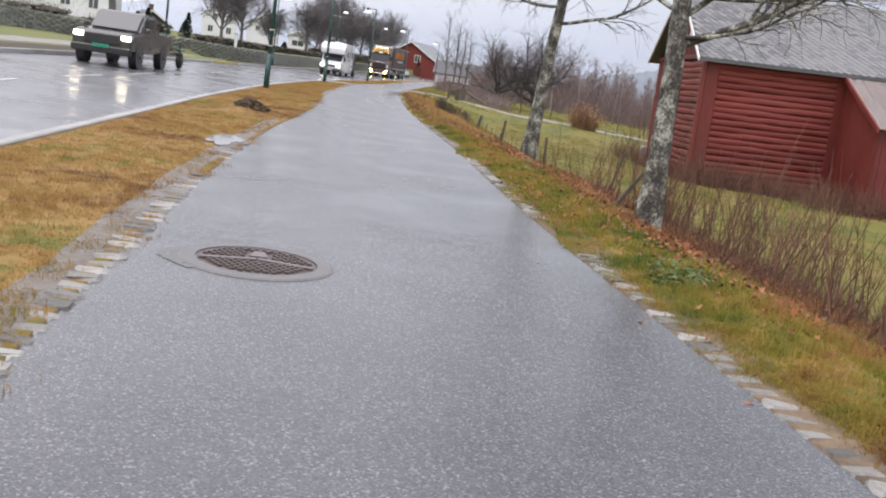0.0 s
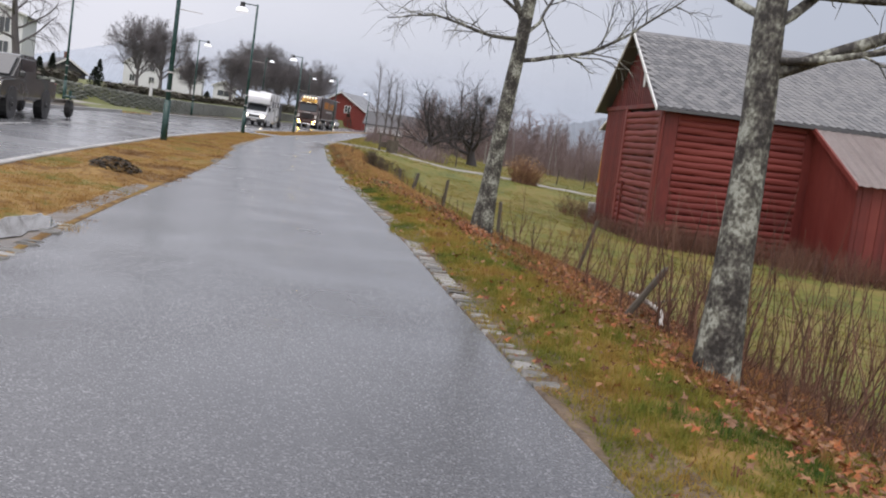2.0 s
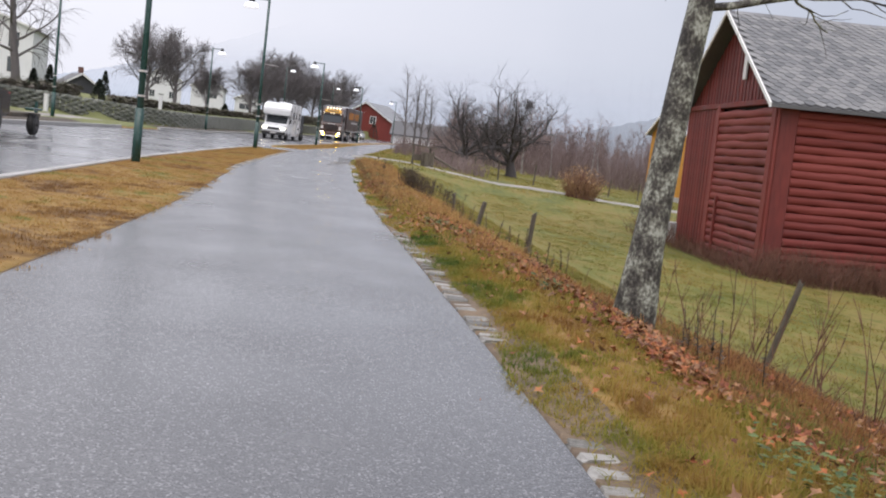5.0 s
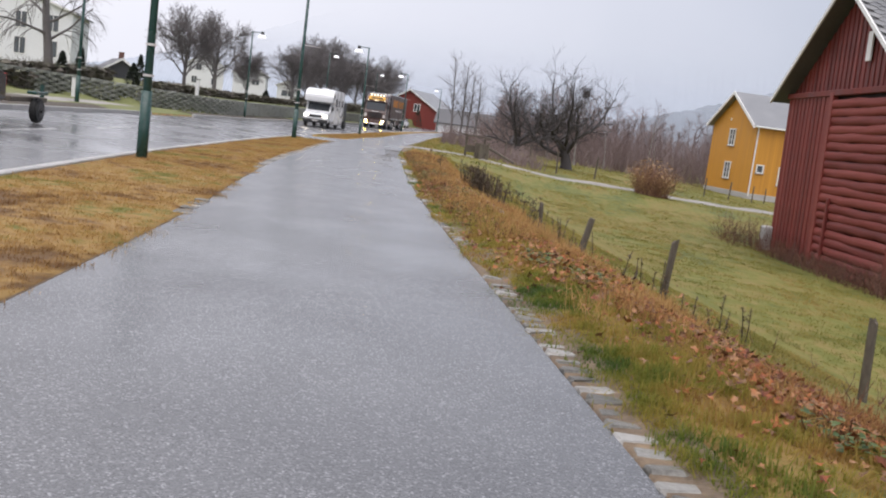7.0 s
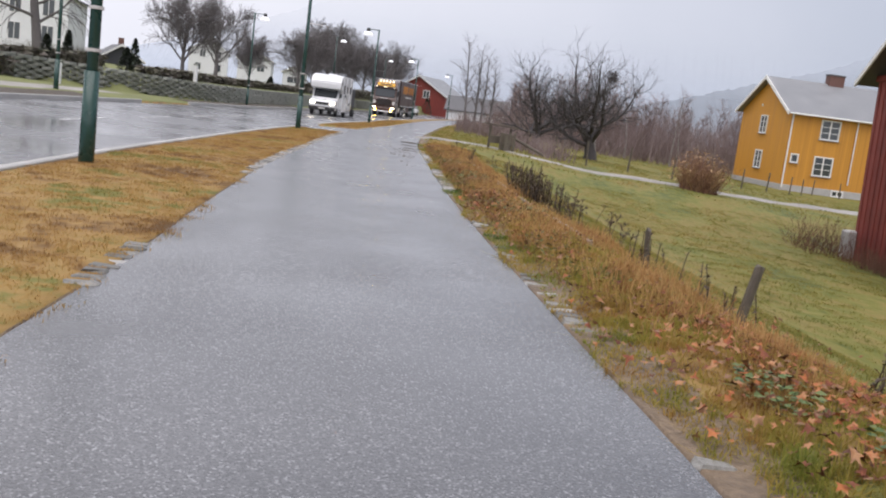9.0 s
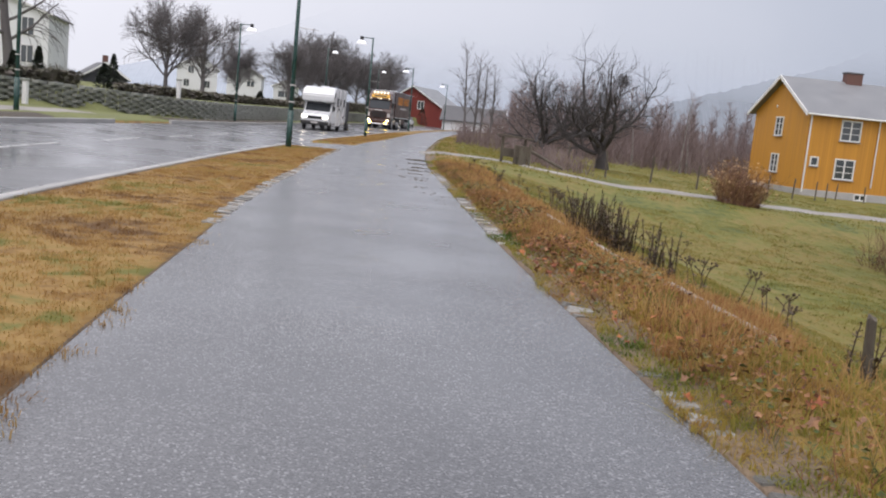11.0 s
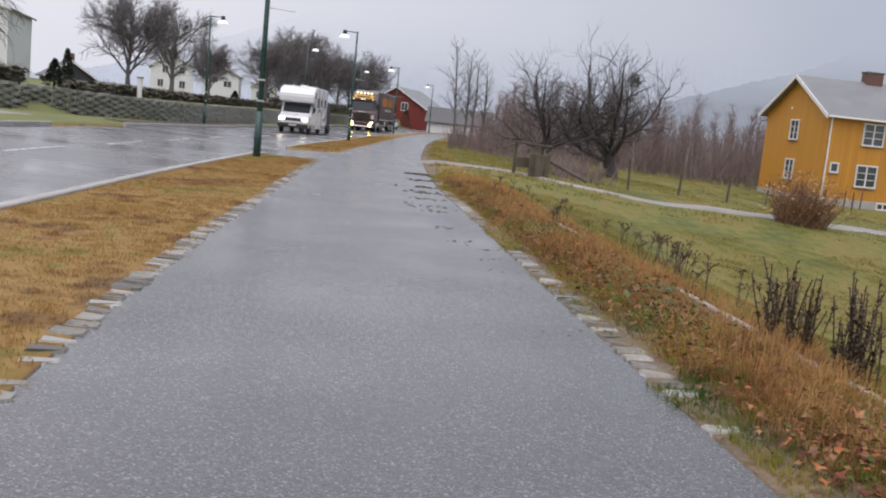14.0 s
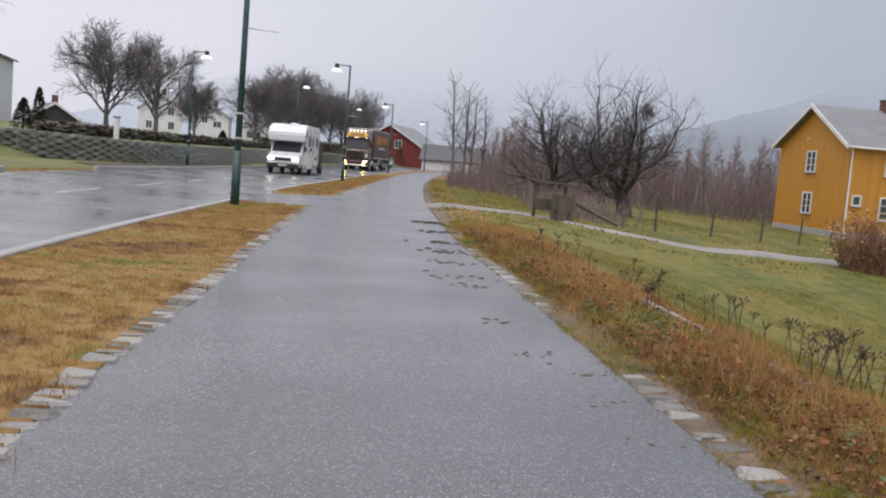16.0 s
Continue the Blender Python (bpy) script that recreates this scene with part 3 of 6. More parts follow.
tree("roadside_tree", 11, on_ground(2.15, 10.25, 0.05), 9.0, 0.122, ROADSIDE, (BARK, BARK), "bare deciduous tree with lichen-spotted trunk on the verge", (0.02, 0, 1), group="verge trees", low=((1.95, (1, -0.15, 0.42), 3.0, 0.05), (2.25, (0.9, 0.4, 0.75), 2.6, 0.04), (2.5, (1, 0.3, 0.1), 3.0, 0.034), (2.75, (1, -0.35, 0.3), 3.2, 0.034), (2.05, (0.8, -0.5, 0.1), 2.2, 0.026), (2.3, (-0.8, 0.5, 0.35), 2.0, 0.03)))
tree("roadside_tree", 23, on_ground(1.37, 19.2, 0.16), 9.0, 0.14, ROADSIDE, (BARK, BARK), "bare grey-barked deciduous tree with mottled lichen on trunk", (0.0, 0, 1), group="verge trees", low=((2.6, (1, -0.1, 0.06), 3.2, 0.038), (2.95, (-1, -0.3, -0.25), 2.4, 0.034), (3.1, (-0.5, 0.2, 0.9), 3.5, 0.055)))
tree("apple_tree", 5, on_ground(5.9, 80.5), 1.95, 0.36, ORCHARD, (DARK_BARK, DARK_BARK), "gnarled bare apple tree with low spreading crown", (0.1, 0, 1), group="orchard trees")
tree("apple_tree", 8, on_ground(2.4, 82.5), 1.8, 0.27, ORCHARD, (DARK_BARK, DARK_BARK), "gnarled bare apple tree with tangled dark twigs", (-0.1, 0, 1), group="orchard trees")
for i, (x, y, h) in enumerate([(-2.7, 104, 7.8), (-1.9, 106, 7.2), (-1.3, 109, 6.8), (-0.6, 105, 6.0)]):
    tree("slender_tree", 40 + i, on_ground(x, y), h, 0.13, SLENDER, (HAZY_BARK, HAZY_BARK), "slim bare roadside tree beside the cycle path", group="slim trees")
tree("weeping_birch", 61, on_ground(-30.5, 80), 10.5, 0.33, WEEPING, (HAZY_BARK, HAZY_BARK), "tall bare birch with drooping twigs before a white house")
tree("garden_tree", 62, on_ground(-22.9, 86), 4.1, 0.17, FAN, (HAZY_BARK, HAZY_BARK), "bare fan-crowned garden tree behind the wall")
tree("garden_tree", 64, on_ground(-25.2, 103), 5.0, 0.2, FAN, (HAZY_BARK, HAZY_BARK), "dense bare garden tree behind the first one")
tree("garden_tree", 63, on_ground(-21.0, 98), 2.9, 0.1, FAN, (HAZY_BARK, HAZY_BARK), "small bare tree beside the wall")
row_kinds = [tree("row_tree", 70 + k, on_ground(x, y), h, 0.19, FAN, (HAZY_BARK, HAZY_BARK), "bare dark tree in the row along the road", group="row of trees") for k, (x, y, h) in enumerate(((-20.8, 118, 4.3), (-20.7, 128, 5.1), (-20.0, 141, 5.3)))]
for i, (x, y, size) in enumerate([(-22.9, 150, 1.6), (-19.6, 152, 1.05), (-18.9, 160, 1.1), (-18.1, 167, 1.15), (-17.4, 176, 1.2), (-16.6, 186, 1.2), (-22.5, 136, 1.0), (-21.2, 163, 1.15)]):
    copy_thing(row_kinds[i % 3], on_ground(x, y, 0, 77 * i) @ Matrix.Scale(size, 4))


# ---- barn ----
def gable_roof(parent, material, x0, x1, y0, y1, eave, ridge, over, name="roof", thick=0.1):
    """Two roof slabs over walls from y0 to y1; ridge along x."""
    mid = (y0 + y1) / 2
    pitch = (ridge - eave) / (mid - y0)
    for s, e in ((-1, y0 - over), (1, y1 + over)):
        low = eave - pitch * over
        pts = [(e, low), (mid, ridge), (mid, ridge + thick), (e, low + thick)]
        part(name, profile(pts, x0 - over, x1 + over), material, parent)


BARN = thing("barn", pose(8.9, 36.45, -1.5, 0, -1.6, 1.5), "old red-painted log barn with slate roof and vertical-board gable", "barn")
BX, BY, BE, BR = 13.0, 8.0, 4.95, 7.75
part("wall", box((BX - 0.3, BY - 0.3, BE - 0.25), (BX / 2, BY / 2, BE / 2)), BLACK_GAP, BARN, "near-black core that darkens the gaps between logs")
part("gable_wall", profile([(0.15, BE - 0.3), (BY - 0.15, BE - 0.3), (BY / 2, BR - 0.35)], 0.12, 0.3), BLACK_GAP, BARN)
gable_roof(BARN, ROOF_DARK, 0, BX, 0, BY, BE + 0.08, BR, 0.42, thick=0.07)

# ---- ochre house ----
HOUSE = thing("house", pose(21.6, 90.6, -1.75, 0, 0, 8), "two-storey ochre wooden house with white trim and grey roof", "house")
HL, HW, HE, HR = 12.0, 8.7, 6.25, 8.75
part("foundation", box((HL + 0.1, HW + 0.1, 0.75), (HL / 2, HW / 2, 0.35), 0.02), CONCRETE, HOUSE, "grey foundation wall")
body = profile([(0, 0.7), (HW, 0.7), (HW, HE), (HW / 2, HR - 0.1), (0, HE)], 0, HL)
part("wall", body, OCHRE, HOUSE)
gable_roof(HOUSE, ROOF_GREY, 0, HL, 0, HW, HE + 0.02, HR, 0.45, thick=0.12)


# ---- street lamps ----
def street_lamp(x, y, side, lit_side=-1, lamp=True, label="", bands=True, base=None):
    z = float(ground_z(x, y)) if base is None else base
    top = thing("street_lamp", pose(x, y, z), label, "street lamp", "street lamps")
    part("pole", rod((0, 0, -0.3), (0, 0, 6.25), 0.075, 0.05, 12), GREEN_STEEL, top, smooth=True)
    part("base_sleeve", rod((0, 0, -0.25), (0, 0, 1.1), 0.095, 0.09, 12), GREEN_STEEL, top, smooth=True)
    if bands:
        for h in (1.35, 1.85):
            part("band", rod((0, 0, h - 0.02), (0, 0, h + 0.02), 0.088, 0.088, 12), PALE, top, "pale strap")
    if side < 0:
        part("banner_arm", rod((0, 0, 3.56), (0.68, 0, 3.52), 0.012, 0.008, 6), PALE, top, "thin pale banner bracket")
    part("arm", rod((0, 0, 6.2), (0.72 * side, 0, 6.22), 0.03, 0.025), GREEN_STEEL, top)
    head = part("lamp_head", rod((0.72 * side, 0, 6.02), (0.72 * side, 0, 6.28), 0.13, 0.11, 12), BLACK_STEEL, top)
    bm = bmesh.new()
    bmesh.ops.create_uvsphere(bm, u_segments=16, v_segments=8, radius=0.33)
    bmesh.ops.delete(bm, geom=[v for v in bm.verts if v.co.z < -0.01], context="VERTS")
    bmesh.ops.transform(bm, matrix=Matrix.Translation((0.72 * side, 0, 5.8)) @ Matrix.Diagonal((1, 1, 0.8, 1)), verts=bm.verts)
    bmesh.ops.solidify(bm, geom=bm.faces[:], thickness=0.012)
    part("shade", bm, LAMP_WHITE, top, "white dome shade", smooth=True)
    return top


for x, y in ((-6.5, 30.5), (-7.85, 51.4), (-9.0, 83.5), (-8.45, 118.5), (-5.8, 154)):
    street_lamp(x, y, -1, label="dark green street lamp with white dome on the verge")
for x, y in ((-17.7, 54.5), (-17.6, 84.0), (-17.4, 120), (-15.6, 156)):
    street_lamp(x, y, 1, label="dark green street lamp with white dome beside the wall")


# ---- barn details ----
def wavy_log(seed, sides=8, cuts=6, wob=0.05):
    """A log of unit length along x, about 0.23 high, not quite straight."""
    rng = random.Random(seed)
    verts, faces = [], []
    for i in range(cuts + 1):
        dz, dy, k = rng.uniform(-wob, wob) * 0.5, rng.uniform(-wob, wob) * 0.4, rng.uniform(0.97, 1.07)
        for j in range(sides):
            a = 2 * math.pi * (j + 0.5) / sides
            verts.append((i / cuts, dy + 0.075 * math.cos(a) * k, dz + 0.126 * math.sin(a) * k))
    for i in range(cuts):
        for j in range(sides):
            a, b = i * sides + j, i * sides + (j + 1) % sides
            faces.append((a, b, b + sides, a + sides))
    faces.append(tuple(range(sides)))
    faces.append(tuple(cuts * sides + j for j in range(sides))[::-1])
    me = bpy.data.meshes.new("log")
    me.from_pydata(verts, [], faces)
    me.materials.append(RED_LOG)
    me.polygons.foreach_set("use_smooth", [True] * len(me.polygons))
    return me


def placed(name, me, parent, m):
    ob = new(name, me)
    ob.parent = parent
    ob.matrix_local = m
    return ob


rng = random.Random(3)
LOGS = [wavy_log(s) for s in range(6)]
part("corner_board", box((0.5, 0.12, BE + 0.05), (0.25, -0.03, BE / 2), 0.015), RED_BOARD, BARN)
part("corner_post", box((0.14, 0.3, BE + 0.05), (-0.02, 0.19, BE / 2), 0.015), RED_BOARD, BARN)
part("wall_post", box((0.34, 0.16, BE), (5.2, -0.03, BE / 2), 0.015), RED_BOARD, BARN)
part("panel_post", box((0.16, 0.24, BE), (-0.02, 4.72, BE / 2), 0.015), RED_BOARD, BARN)
part("gable_beam", box((0.18, BY + 0.1, 0.16), (0.0, BY / 2, BE - 0.02), 0.015), RED_BOARD, BARN)
part("door_batten", box((0.08, 0.12, 1.7), (-0.1, 3.9, 1.25), 0.01, Matrix.Rotation(0.02, 4, "X")), RED_BOARD, BARN, "worn red batten nailed on the logs")
part("corner_stone", box((0.4, 0.42, 1.0), (-0.08, BY + 0.05, 0.4), 0.04), CONCRETE, BARN, "grey corner footing block")
part("white_vent", box((0.05, 0.26, 0.75), (-0.03, 2.95, BE + 1.1), 0.008), WHITE, BARN, "white-framed narrow gable hatch")
part("pipe", rod((-0.06, -0.12, 0.6), (-0.06, -0.12, BE - 0.1), 0.045, 0.045), RED_BOARD, BARN)
pitch = (BR - BE - 0.08) / (BY / 2)
for s in (-1, 1):
    e0, e1 = BY / 2 + s * (BY / 2 + 0.44), BY / 2
    low = BE + 0.08 - pitch * 0.42
    pts = [(e0, low - 0.04), (e0, low + 0.09), (e1, BR + 0.09), (e1, BR - 0.04)]
    part("bargeboard", profile(pts, -0.48, -0.43), WHITE, BARN, "white bargeboard")
part("eave_board", box((BX + 0.84, 0.04, 0.07), (BX / 2, -0.44, BE + 0.08 - pitch * 0.42 + 0.0)), ROOF_DARK, BARN)

# ---- lean-to ----
part("leanto_wall", profile([(-3.5, 0), (0, 0), (0, BE - 0.15), (-3.5, 3.0)], 5.35, 11.3), RED_BOARD, BARN, "plain red boarded lean-to")
bm = bmesh.new()
n = 60
rows_v = []
for t, (y, z) in ((0, (0.0, BE - 0.02)), (1, (-3.85, 2.98))):
    rows_v.append([bm.verts.new((5.2 + 6.4 * i / n, y, z + 0.02 * math.sin(i * 1.9))) for i in range(n + 1)])
for i in range(n):
    bm.faces.new((rows_v[0][i], rows_v[0][i + 1], rows_v[1][i + 1], rows_v[1][i]))
bmesh.ops.solidify(bm, geom=bm.faces[:], thickness=0.03)
part("leanto_roof", bm, SHEET, BARN, "pale corrugated sheet roof")
part("leanto_bargeboard", profile([(0.0, BE - 0.16), (0.0, BE + 0.02), (-3.87, 3.02), (-3.87, 2.84)], 5.12, 5.19), RED_BOARD, BARN)

# ---- house details ----
def window(parent, w, h, at, axis, cols=2, rows_n=2):
    """A white-framed window on a wall that faces -x or -y; at is its centre on the wall."""
    top = new("window")
    top.parent = parent
    top.matrix_local = Matrix.Translation(at) @ (Matrix.Rotation(radians(-90), 4, "Z") if axis == "x" else Matrix.Identity(4))
    f = 0.1
    for sx, sz, ax, az in ((w + 2 * f, f, 0, h / 2 + f / 2), (w + 2 * f, f, 0, -h / 2 - f / 2), (f, h, -w / 2 - f / 2, 0), (f, h, w / 2 + f / 2, 0)):
        part("frame", box((sx, 0.1, sz), (ax, -0.03, az), 0.008), WHITE, top)
    part("pane", box((w, 0.02, h), (0, 0.0, 0)), PANE, top)
    for i in range(1, cols):
        part("mullion", box((0.09, 0.07, h), (-w / 2 + w * i / cols, -0.025, 0)), WHITE, top)
    for i in range(cols):
        for j in range(1, rows_n + 1):
            part("glazing_bar", box((w / cols - 0.09, 0.05, 0.04), (-w / 2 + w * (i + 0.5) / cols, -0.02, -h / 2 + h * j / (rows_n + 1))), WHITE, top)
    part("sill", box((w + 0.3, 0.16, 0.05), (0, -0.06, -h / 2 - f - 0.02), 0.008), ROOF_GREY, top)
    return top


window(HOUSE, 1.0, 1.25, (-0.012, 4.4, 5.1), "x")
window(HOUSE, 1.0, 1.25, (-0.012, 4.4, 2.35), "x")
window(HOUSE, 1.35, 1.3, (3.2, -0.012, 5.1), "y")
window(HOUSE, 1.35, 1.3, (3.1, -0.012, 2.35), "y")
window(HOUSE, 0.45, 0.5, (0.75, -0.012, 2.75), "y", 1, 0)
window(HOUSE, 1.35, 1.3, (7.6, -0.012, 5.1), "y")
window(HOUSE, 1.35, 1.3, (7.6, -0.012, 2.35), "y")
window(HOUSE, 0.8, 0.3, (4.6, -0.06, 0.45), "y", 2, 0)
part("downpipe", rod((0.1, -0.1, 0.5), (0.1, -0.1, HE - 0.2), 0.06, 0.06), WHITE, HOUSE, "white downpipe")
part("downpipe", rod((5.3, -0.1, 1.2), (5.3, -0.1, HE - 0.2), 0.05, 0.05), WHITE, HOUSE, "white downpipe")
part("gutter", rod((-0.4, -0.5, HE - 0.22), (HL + 0.4, -0.5, HE - 0.22), 0.07, 0.07), WHITE, HOUSE, "white gutter")
hp = (HR - HE - 0.02) / (HW / 2)
for s in (-1, 1):
    e0, low = HW / 2 + s * (HW / 2 + 0.47), HE - hp * 0.45
    part("bargeboard", profile([(e0, low - 0.1), (e0, low + 0.16), (HW / 2, HR + 0.16), (HW / 2, HR - 0.12)], -0.53, -0.46), WHITE, HOUSE, "white bargeboard")
for x in (5.2,):
    ch = part("chimney", box((1.25, 0.7, 1.1), (x, HW / 2, HR + 0.2), 0.02), BRICK, HOUSE, "brick chimney")
    part("chimney_cap", box((1.35, 0.8, 0.12), (x, HW / 2, HR + 0.8), 0.02), ROOF_DARK, ch)
part("wall_lamp", box((0.1, 0.14, 0.2), (-0.06, 5.1, 6.6), 0.03), WHITE, HOUSE)


def plain_house(name, place, w, l, eave, ridge, wall, roof, label, windows=(), over=0.4, chimney=True):
    """A gabled house; its gable faces -y, w wide, l deep. windows: side, along, height, width, tall."""
    top = thing(name, place, label, "house")
    part("wall", profile([(-w / 2, -1.2), (w / 2, -1.2), (w / 2, eave), (0, ridge), (-w / 2, eave)], 0, l, "y"), wall, top)
    p = (ridge - eave) / (w / 2)
    for s in (-1, 1):
        e = s * (w / 2 + over)
        part("roof", profile([(e, eave - p * over), (0, ridge + 0.02), (0, ridge + 0.2), (e, eave - p * over + 0.18)], -over, l + over, "y"), roof, top)
        part("bargeboard", profile([(e, eave - p * over - 0.05), (e, eave - p * over + 0.2), (0, ridge + 0.22), (0, ridge - 0.05)], -over - 0.06, -over - 0.01, "y"), WHITE, top, "white bargeboard")
    if chimney:
        part("chimney", box((0.6, 0.6, 1.4), (0.4, l * 0.45, ridge + 0.35)), BRICK, top, "brick chimney")
    for side, u, z, ww, hh in windows:
        win = new("window")
        win.parent = top
        if side == "gable":
            win.matrix_local = Matrix.Translation((u, -0.02, z))
        else:
            win.matrix_local = Matrix.Translation((w / 2 + 0.02, u, z)) @ Matrix.Rotation(radians(90), 4, "Z")
        part("frame", box((ww + 0.2, 0.06, hh + 0.2), (0, 0, 0)), WHITE, win)
        part("pane", box((ww, 0.04, hh), (0, -0.03, 0)), PANE, win)
        part("mullion", box((0.07, 0.03, hh), (0, -0.055, 0)), WHITE, win)
    return top


W2 = [("gable", -1.1, 4.0, 0.9, 1.2), ("gable", 1.7, 4.0, 0.9, 1.2), ("gable", -1.8, 1.6, 0.9, 1.2), ("gable", 1.8, 1.6, 0.9, 1.2), ("side", 2.5, 1.9, 1.0, 1.2), ("side", 6.5, 1.9, 1.0, 1.2)]
plain_house("white_house", pose(-51.6, 192, 2.2, 0, 0, 16), 7.0, 10, 4.4, 6.8, WHITE_WALL, ROOF_DARK, "white wooden house with steep gable behind the hedge", W2)
plain_house("white_house", pose(-41.4, 185, 1.9, 0, 0, 10), 5.8, 11, 4.1, 5.5, WHITE_WALL, ROOF_DARK, "white wooden house with low gable behind the hedge", [("gable", -0.9, 3.2, 0.8, 0.9), ("gable", 1.1, 2.6, 1.2, 0.9), ("side", 3, 1.4, 1.2, 1.0), ("side", 7, 1.4, 1.2, 1.0)])
plain_house("white_garage", pose(-34.3, 185, 1.9, 0, 0, 8), 3.9, 8, 2.7, 3.6, WHITE_WALL, ROOF_DARK, "small white garage with open dark gable", [("gable", 0, 1.4, 2.2, 1.0)], chimney=False)
plain_house("manor", pose(-54.5, 118, 1.6, 0, 0, 14), 17, 12, 6.6, 9.4, WHITE_WALL, ROOF_DARK, "large white rendered house behind a dark hedge", [("gable", x, z, 1.1, 1.7) for x in (-6.5, -3.2, 0, 3.2, 6.5) for z in (2.4, 5.2)], chimney=False)
plain_house("red_barn", pose(-12.2, 184, -0.1, 0, 0, -14), 11.4, 14, 3.4, 6.8, RED_BOARD, ROOF_GREY, "large red wooden barn beyond the bend", [("side", 5, 1.6, 1.2, 1.2), ("gable", 1.5, 3.8, 1.0, 1.2), ("gable", -2, 1.6, 1.4, 1.6)], chimney=False)
plain_house("white_shed", pose(3.0, 170, -0.3, 0, 0, 86), 7, 9.2, 2.0, 4.0, WHITE_WALL, ROOF_DARK, "low white shed with dark roof beyond the bend", [("side", 2, 1.2, 1.0, 0.8), ("side", 7, 1.2, 1.0, 0.8)], chimney=False)
plain_house("dark_cottage", pose(-46, 135, 1.0, 0, 0, 30), 5, 7, 1.6, 3.2, DARK_DECAL, ROOF_DARK, "small dark wooden cottage behind the hedge")


# ---- vehicles ----
def wheel(parent, x, y, r, w, hub=RIM):
    tyre = bmesh.new()
    bmesh.ops.create_cone(tyre, cap_ends=True, segments=20, radius1=r, radius2=r, depth=w, matrix=Matrix.Translation((x, y, r)) @ Matrix.Rotation(radians(90), 4, "Y"))
    bmesh.ops.bevel(tyre, geom=[e for e in tyre.edges if abs(e.verts[0].co.x - e.verts[1].co.x) < 1e-4], offset=0.04, segments=2, affect="EDGES")
    top = part("wheel", tyre, RUBBER, parent)
    s = 1 if x > 0 else -1
    part("rim", rod((x + s * w * 0.3, y, r), (x + s * (w / 2 + 0.02), y, r), r * 0.62, r * 0.5, 16), hub, top, "bright wheel rim")
    part("hub", rod((x + s * w * 0.4, y, r), (x + s * (w / 2 + 0.06), y, r), r * 0.2, r * 0.16, 10), BLACK_STEEL, top)
    return top


def road_pose(y, off):
    """A pose on the road facing the camera's way in, off metres left of the near kerb."""
    d = (float(kerb_line(y + 6)) - float(kerb_line(y))) / 6
    t = off / ROAD_W
    return pose(float(kerb_line(y)) - off, y, float(along(y)) - 0.085 + 0.08 * t, 0, 0, -math.degrees(math.atan(d)))


